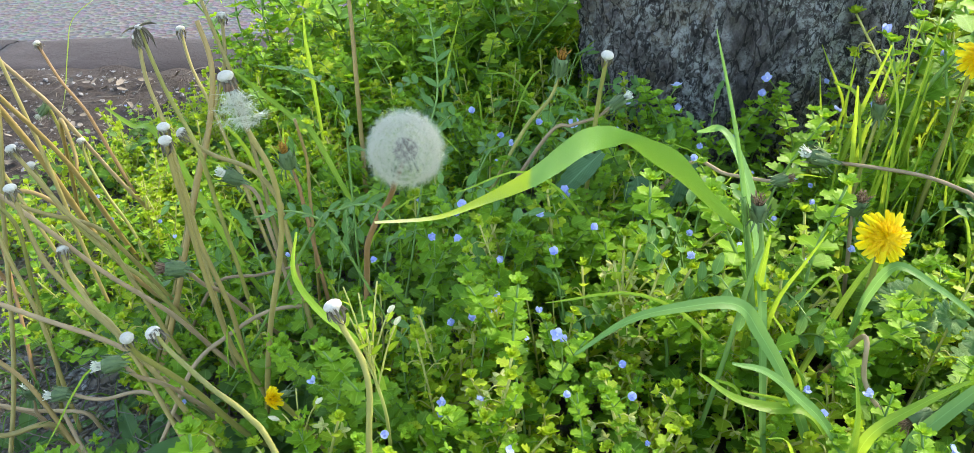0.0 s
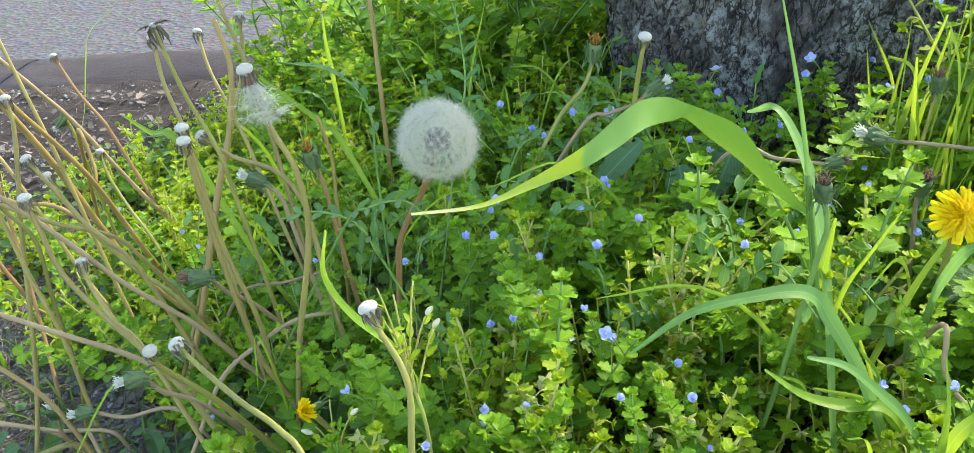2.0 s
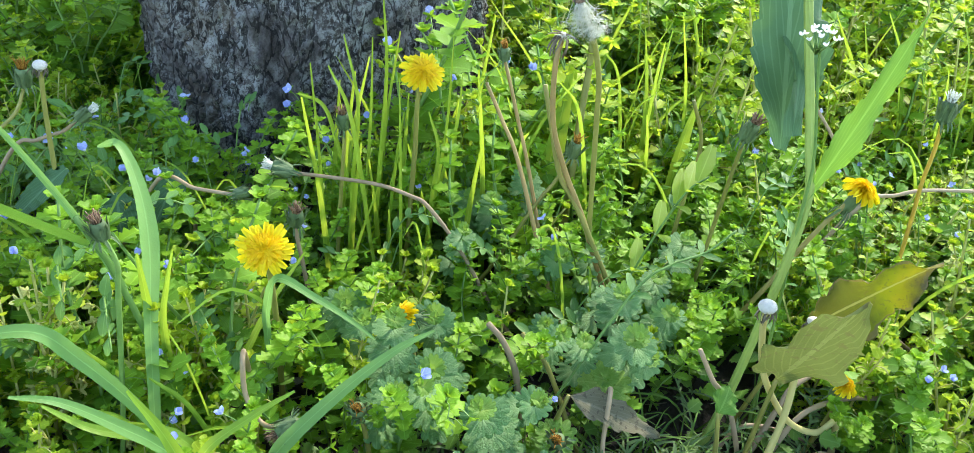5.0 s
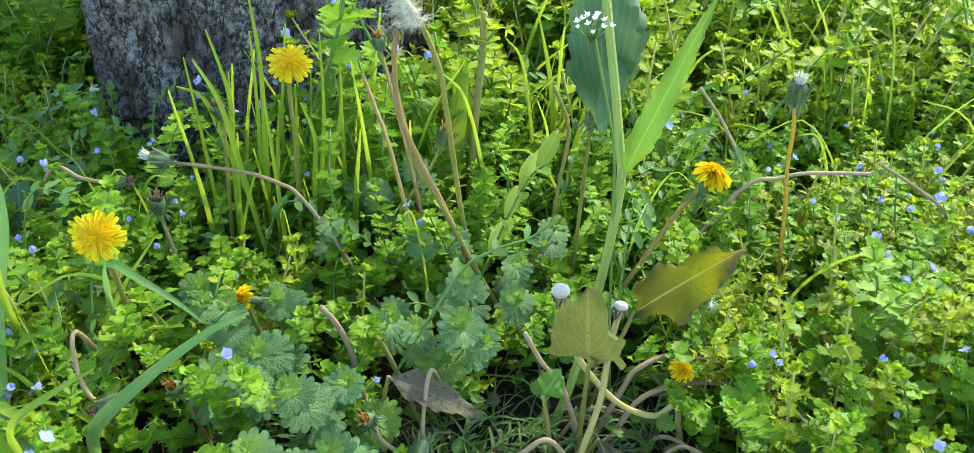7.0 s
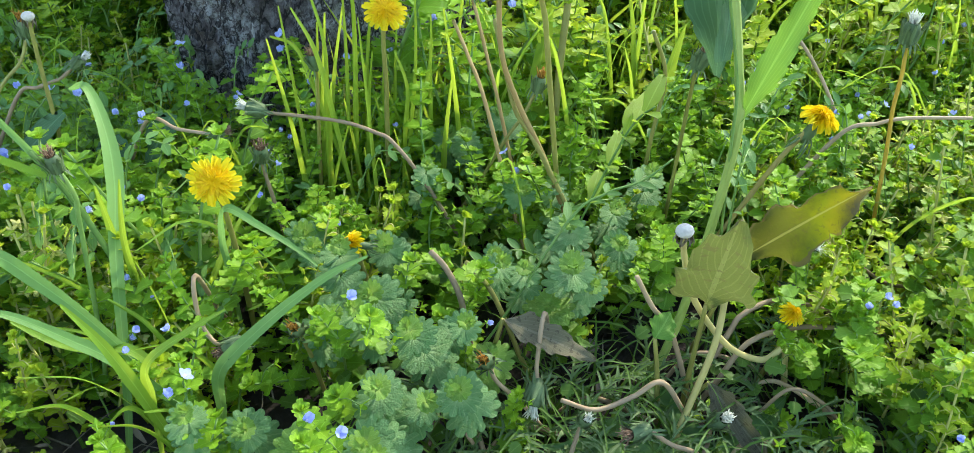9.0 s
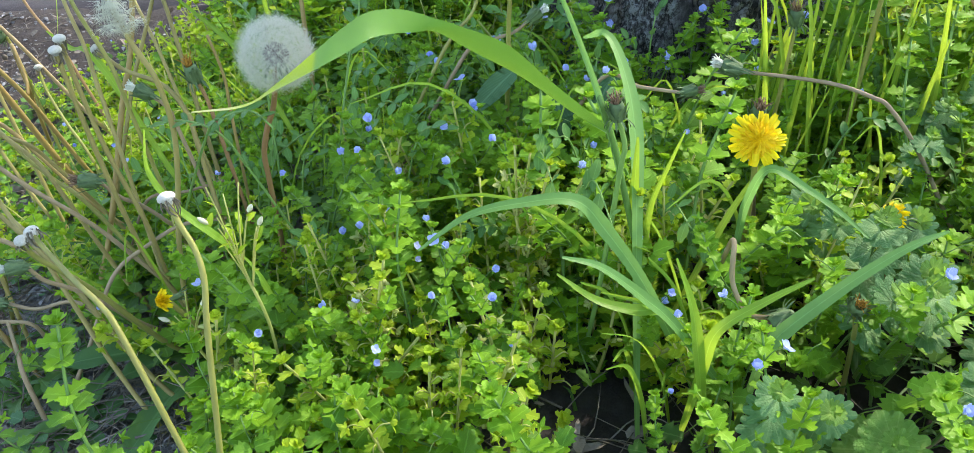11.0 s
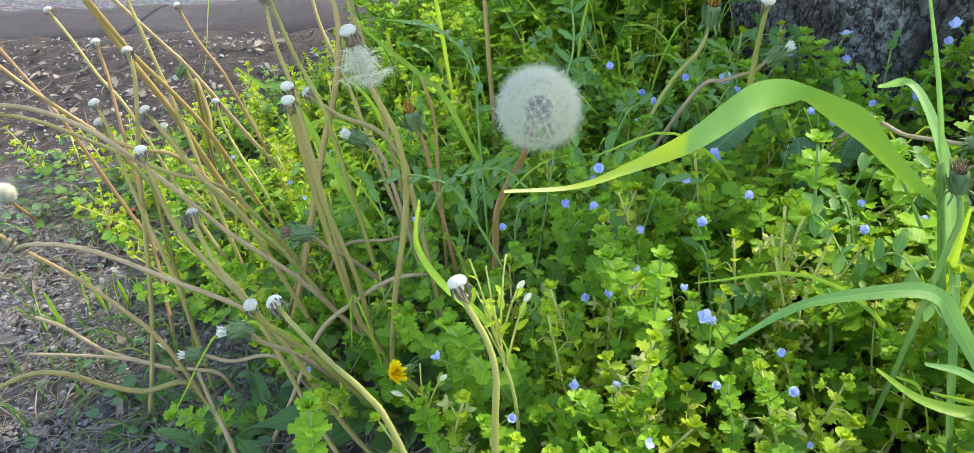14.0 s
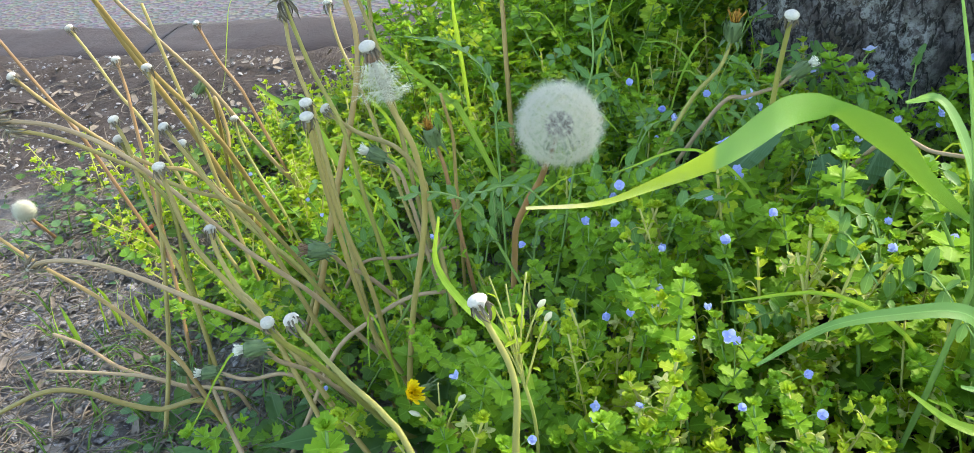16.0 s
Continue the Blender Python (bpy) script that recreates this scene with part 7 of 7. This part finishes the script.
for x0, y0, x1, y1, rise, tone in (
        (0.330, 0.352, 0.352, 0.290, 0.030, "brown"), (0.345, 0.300, 0.420, 0.318, 0.016, "pink"), (0.372, 0.262, 0.440, 0.298, 0.018, "olive"), (0.395, 0.330, 0.470, 0.312, 0.014, "brown"), (0.468, 0.262, 0.535, 0.300, 0.020, "brown"),
        (0.500, 0.318, 0.565, 0.300, 0.026, "pink"), (0.420, 0.250, 0.490, 0.240, 0.014, "pink"), (0.340, 0.262, 0.395, 0.240, 0.016, "brown"), (0.520, 0.262, 0.590, 0.285, 0.022, "olive"), (0.455, 0.335, 0.545, 0.345, 0.028, "brown")):
    gz = ground((x0 + x1) / 2, (y0 + y1) / 2)
    bare_stalk([(x0, y0, ground(x0, y0) + 0.004), (0.7 * x0 + 0.3 * x1, 0.7 * y0 + 0.3 * y1 + 0.006, gz + rise), (0.35 * x0 + 0.65 * x1, 0.35 * y0 + 0.65 * y1 - 0.004, gz + 0.8 * rise), (x1, y1, ground(x1, y1) + 0.003)], tone, 0.0015, False)
grass_blade([(0.050, 0.315, 0.213), (0.073, 0.319, 0.229), (0.097, 0.322, 0.234), (0.121, 0.325, 0.233), (0.135, 0.328, 0.214), (0.154, 0.331, 0.180), (0.175, 0.335, 0.130)], 0.0062, "broad bluish grass leaf arched over the speedwell", (-0.2, -0.5, 0.8), GRASS_BLUE)
grass_blade([(0.126, 0.455, 0.255), (0.139, 0.447, 0.259), (0.149, 0.429, 0.240), (0.153, 0.409, 0.217), (0.153, 0.380, 0.186)], 0.0092, "short bluish grass leaf curling over", (0.6, -0.7, 0.4), GRASS_BLUE)
grass_blade([(0.292, 0.345, 0.202), (0.273, 0.339, 0.197), (0.248, 0.330, 0.184), (0.221, 0.320, 0.165), (0.211, 0.317, 0.152), (0.208, 0.319, 0.128)], 0.0066, "broad green grass leaf leaning over the henbit", (0.2, -0.6, 0.8), GRASS_BLUE)
grass_blade([(0.264, 0.360, 0.187), (0.251, 0.366, 0.197), (0.234, 0.372, 0.208), (0.217, 0.381, 0.214), (0.210, 0.388, 0.190), (0.209, 0.392, 0.165)], 0.0042, "grass leaf running out from under the dandelion", (0, -0.5, 1), GRASS_BLUE)
grass_blade([(0.115, 0.300, 0.221), (0.132, 0.303, 0.213), (0.152, 0.307, 0.192), (0.167, 0.310, 0.173)], 0.0052, "green grass leaf low among the weeds", (0, -0.5, 1), GRASS_BLUE)
grass_blade([(0.231, 0.420, 0.204), (0.213, 0.410, 0.181), (0.198, 0.400, 0.156)], 0.003)
grass_blade([(0.112, 0.335, 0.184), (0.130, 0.333, 0.170), (0.148, 0.332, 0.164), (0.169, 0.330, 0.161)], 0.0055, "thin grass leaf across the speedwell")
grass_blade([(0.152, 0.385, 0.231), (0.152, 0.388, 0.206), (0.152, 0.390, 0.183)], 0.0045)
grass_blade([(0.224, 0.310, 0.202), (0.205, 0.306, 0.193), (0.184, 0.302, 0.178), (0.180, 0.305, 0.150)], 0.0048, "green grass leaf leaning over the henbit")
grass_blade([(-0.072, 0.335, 0.266), (-0.076, 0.334, 0.244), (-0.068, 0.334, 0.224), (-0.055, 0.338, 0.204), (-0.049, 0.352, 0.176), (-0.048, 0.366, 0.140)], 0.0034)
grass_blade([(0.161, 0.290, 0.228), (0.170, 0.295, 0.199), (0.176, 0.300, 0.167)], 0.0055)
grass_blade([(0.629, 0.340, 0.194), (0.643, 0.345, 0.165), (0.661, 0.350, 0.130)], 0.009)
grass_blade([(-0.285, 0.600, 0.211), (-0.261, 0.586, 0.202), (-0.232, 0.570, 0.196)], 0.0045)
grass_blade([(-0.205, 0.640, 0.232), (-0.170, 0.622, 0.211), (-0.140, 0.607, 0.192), (-0.128, 0.600, 0.183)], 0.0042)
grass_blade([(-0.462, 0.980, 0.187), (-0.506, 0.991, 0.156), (-0.528, 1.000, 0.115)], 0.006)
grass_blade([(-0.161, 0.740, 0.236), (-0.162, 0.740, 0.210), (-0.161, 0.740, 0.187)], 0.003)
grass_blade([(0.286, 0.540, 0.313), (0.288, 0.540, 0.262), (0.283, 0.540, 0.184)], 0.0042, "upright grass blade beside the tree, coloured as backlit", (0.8, -0.8, 0.1), LIT_LEAF)
grass_blade([(0.260, 0.520, 0.295), (0.268, 0.520, 0.249), (0.264, 0.520, 0.197)], 0.0033, "upright grass blade beside the tree, coloured as backlit", (0.8, -0.8, 0.1), LIT_LEAF)
grass_blade([(0.250, 0.515, 0.277), (0.262, 0.515, 0.247), (0.269, 0.515, 0.200)], 0.0037, "upright grass blade beside the tree, coloured as backlit", (0.8, -0.8, 0.1), LIT_LEAF)
grass_blade([(0.330, 0.530, 0.290), (0.328, 0.530, 0.230), (0.322, 0.530, 0.177)], 0.0037, "upright grass blade beside the tree, coloured as backlit", (0.8, -0.8, 0.1), LIT_LEAF)
grass_blade([(0.341, 0.550, 0.257), (0.339, 0.550, 0.221), (0.328, 0.550, 0.171)], 0.0042, "upright grass blade beside the tree, coloured as backlit", (0.8, -0.8, 0.1), LIT_LEAF)
grass_blade([(0.314, 0.520, 0.243), (0.321, 0.520, 0.216), (0.318, 0.520, 0.183)], 0.0037, "upright grass blade beside the tree, coloured as backlit", (0.8, -0.8, 0.1), LIT_LEAF)
grass_blade([(0.281, 0.560, 0.280), (0.280, 0.560, 0.236), (0.277, 0.560, 0.178)], 0.0028, "upright grass blade beside the tree, coloured as backlit", (0.8, -0.8, 0.1), LIT_LEAF)
grass_blade([(0.299, 0.530, 0.239), (0.295, 0.530, 0.212), (0.292, 0.530, 0.184)], 0.0028, "upright grass blade beside the tree, coloured as backlit", (0.8, -0.8, 0.1), LIT_LEAF)
grass_blade([(0.231, 0.540, 0.249), (0.247, 0.540, 0.240), (0.256, 0.540, 0.209)], 0.0028, "upright grass blade beside the tree, coloured as backlit", (0.8, -0.8, 0.1), LIT_LEAF)
grass_blade([(0.436, 0.600, 0.250), (0.430, 0.591, 0.210), (0.420, 0.580, 0.158)], 0.022, "bright wavy upright leaf, coloured as lit from behind", (0.4, -1, 0.1), LIT_LEAF, 0.2, "leaf", 0.4)
grass_blade([(0.539, 0.580, 0.229), (0.530, 0.575, 0.199), (0.524, 0.570, 0.166)], 0.014, "bright upright leaf, coloured as lit from behind", (0.3, -1, 0.1), LIT_LEAF, 0.2, "leaf", 0.4)
rng = random.Random(23)
for _ in range(26):
    x, y, h = rng.uniform(0.245, 0.365), rng.uniform(0.50, 0.60), rng.uniform(0.07, 0.21)
    gz, dx = ground(x, y), rng.gauss(0, 0.014)
    grass_blade([(x + dx, y, gz + h), (x + 0.4 * dx, y, gz + 0.6 * h), (x, y, gz + 0.02)], rng.uniform(0.0026, 0.0046), "upright grass blade beside the tree, coloured as backlit", (rng.uniform(-1, 1), -0.7, 0.1), LIT_LEAF)
shepherds_purse([(0.462, 0.347, 0.351), (0.470, 0.349, 0.324), (0.480, 0.350, 0.287), (0.484, 0.352, 0.253)])
withered_leaf((0.500, 0.340, 0.188), (0.548, 0.316, 0.250), (-0.25, -0.85, 0.45), 0.078, 0.031, 31, "yellowing blotched leaf with a browned curling margin", curl=-0.10, fold=0.45, wave=0.26, stalk_to=(0.487, 0.365, ground(0.487, 0.365) - 0.003))
withered_leaf((0.467, 0.310, 0.181), (0.434, 0.229, 0.293), (-0.25, -0.55, 0.45), 0.125, 0.037, 32, "dull green drooping leaf with a browned midrib", THISTLE_OLD, 0.04, 0.20, (0.470, 0.322, ground(0.470, 0.322) - 0.003))
withered_leaf((0.362, 0.33, 0.164), (0.415, 0.315, 0.143), (0, -0.45, 1), 0.058, 0.018, 33, "grey-brown dead leaf lying over the stems", DEAD, 0.1, 0.3, (0.350, 0.342, ground(0.350, 0.342) - 0.003))
withered_leaf((0.478, 0.31, 0.122), (0.501, 0.265, 0.1), (-0.6, -0.5, 0.7), 0.055, 0.016, 34, "curled brown dead leaf on the dark soil", DEAD, 0.1, 0.6, (0.470, 0.320, ground(0.470, 0.320) - 0.003))
withered_leaf((0.446, 0.32, 0.15), (0.458, 0.33, 0.158), (0, -0.7, 0.7), 0.020, 0.016, 35, "small ragged green leaf on a stalk", THISTLE, 0.3, 0.2, (0.456, 0.320, ground(0.456, 0.320) - 0.003))
broad_leaf((0.084, 0.540, 0.200), (0.047, 0.520, 0.174), (-0.3, -0.7, 0.6), 0.046, 0.017, 41)
broad_leaf((0.110, 0.545, 0.178), (0.114, 0.515, 0.150), (0.1, -0.8, 0.5), 0.032, 0.024, 42)
broad_leaf((0.150, 0.560, 0.185), (0.130, 0.530, 0.160), (-0.2, -0.7, 0.6), 0.040, 0.022, 43)
bud_sprig((-0.048, 0.345), 0.230, 10, 51)
bud_sprig((-0.093, 0.352), 0.152, 7, 53)
red_leaf(-0.538, 0.7)
stray_seed(0.552, 0.362, 0.176)
seed_clock([(-0.623, 0.679, 0.045), (-0.620, 0.683, 0.030), (-0.616, 0.690, 0.012)], 0.024, "small pale dandelion seed head low over the bare soil")
withered_leaf((-0.152, 0.402, ground(-0.152, 0.402) + 0.008), (-0.122, 0.382, ground(-0.122, 0.382) + 0.012), (0, -0.3, 1), 0.034, 0.020, 36, "pale grey dead leaf lying on the soil", LITTER, 0.05, 0.15)
vetch([(-0.146, 0.550, 0.262), (-0.116, 0.542, 0.259), (-0.097, 0.535, 0.249), (-0.088, 0.529, 0.231), (-0.087, 0.520, 0.202)], 7, 0.016, 3)
vetch([(-0.038, 0.620, 0.274), (-0.033, 0.602, 0.252), (-0.031, 0.581, 0.227), (-0.037, 0.560, 0.203)], 5, 0.014, 5)
vetch([(-0.121, 0.420, 0.222), (-0.101, 0.423, 0.224), (-0.083, 0.426, 0.214), (-0.073, 0.430, 0.189)], 6, 0.012, 6)
vetch([(-0.039, 0.400, 0.231), (-0.052, 0.406, 0.238), (-0.072, 0.414, 0.230), (-0.088, 0.420, 0.215)], 6, 0.011, 7)
vetch([(0.461, 0.370, 0.235), (0.444, 0.367, 0.224), (0.423, 0.364, 0.219), (0.402, 0.360, 0.205)], 3, 0.013, 8)
vetch([(0.506, 0.380, 0.238), (0.503, 0.375, 0.217), (0.501, 0.370, 0.190)], 4, 0.013, 9)
# Looks sunlit through the brighter leaf colour.
vetch([(0.462, 0.412, 0.246), (0.452, 0.416, 0.234), (0.440, 0.420, 0.203)], 5, 0.027, 11, LIT_LEAF)
for spot, count, length, seed in (((-0.20, 0.36), 9, 0.06, 1), ((-0.33, 0.44), 6, 0.055, 20), ((-0.235, 0.425), 10, 0.055, 200), ((-0.262, 0.395), 8, 0.050, 220), ((-0.12, 0.42), 8, 0.10, 40), ((0.47, 0.27), 9, 0.09, 60), ((0.16, 0.56), 8, 0.11, 80), ((0.62, 0.50), 8, 0.12, 100), ((-0.03, 0.33), 7, 0.08, 120), ((0.30, 0.47), 7, 0.10, 140), ((-0.22, 0.52), 8, 0.10, 160), ((0.72, 0.33), 7, 0.10, 180)):
    dandelion_rosette(spot, count, length, seed)
for spot, count, height, lean, seed, width in (((0.50, 0.62), 9, 0.18, (0.1, -0.1), 1, 0.004), ((0.62, 0.70), 9, 0.20, (-0.1, 0), 2, 0.004), ((0.42, 0.60), 8, 0.17, (0, 0), 3, 0.004), ((0.80, 0.62), 8, 0.20, (-0.2, 0), 4, 0.004), ((-0.05, 0.88), 14, 0.18, (0.1, 0), 5, 0.004), ((0.18, 0.335), 10, 0.10, (-0.3, -0.4), 6, 0.0034), ((-0.44, 0.56), 12, 0.05, (0, 0), 7, 0.004)):
    grass_clump(spot, count, height, lean, seed, "clump of upright green grass blades", width)
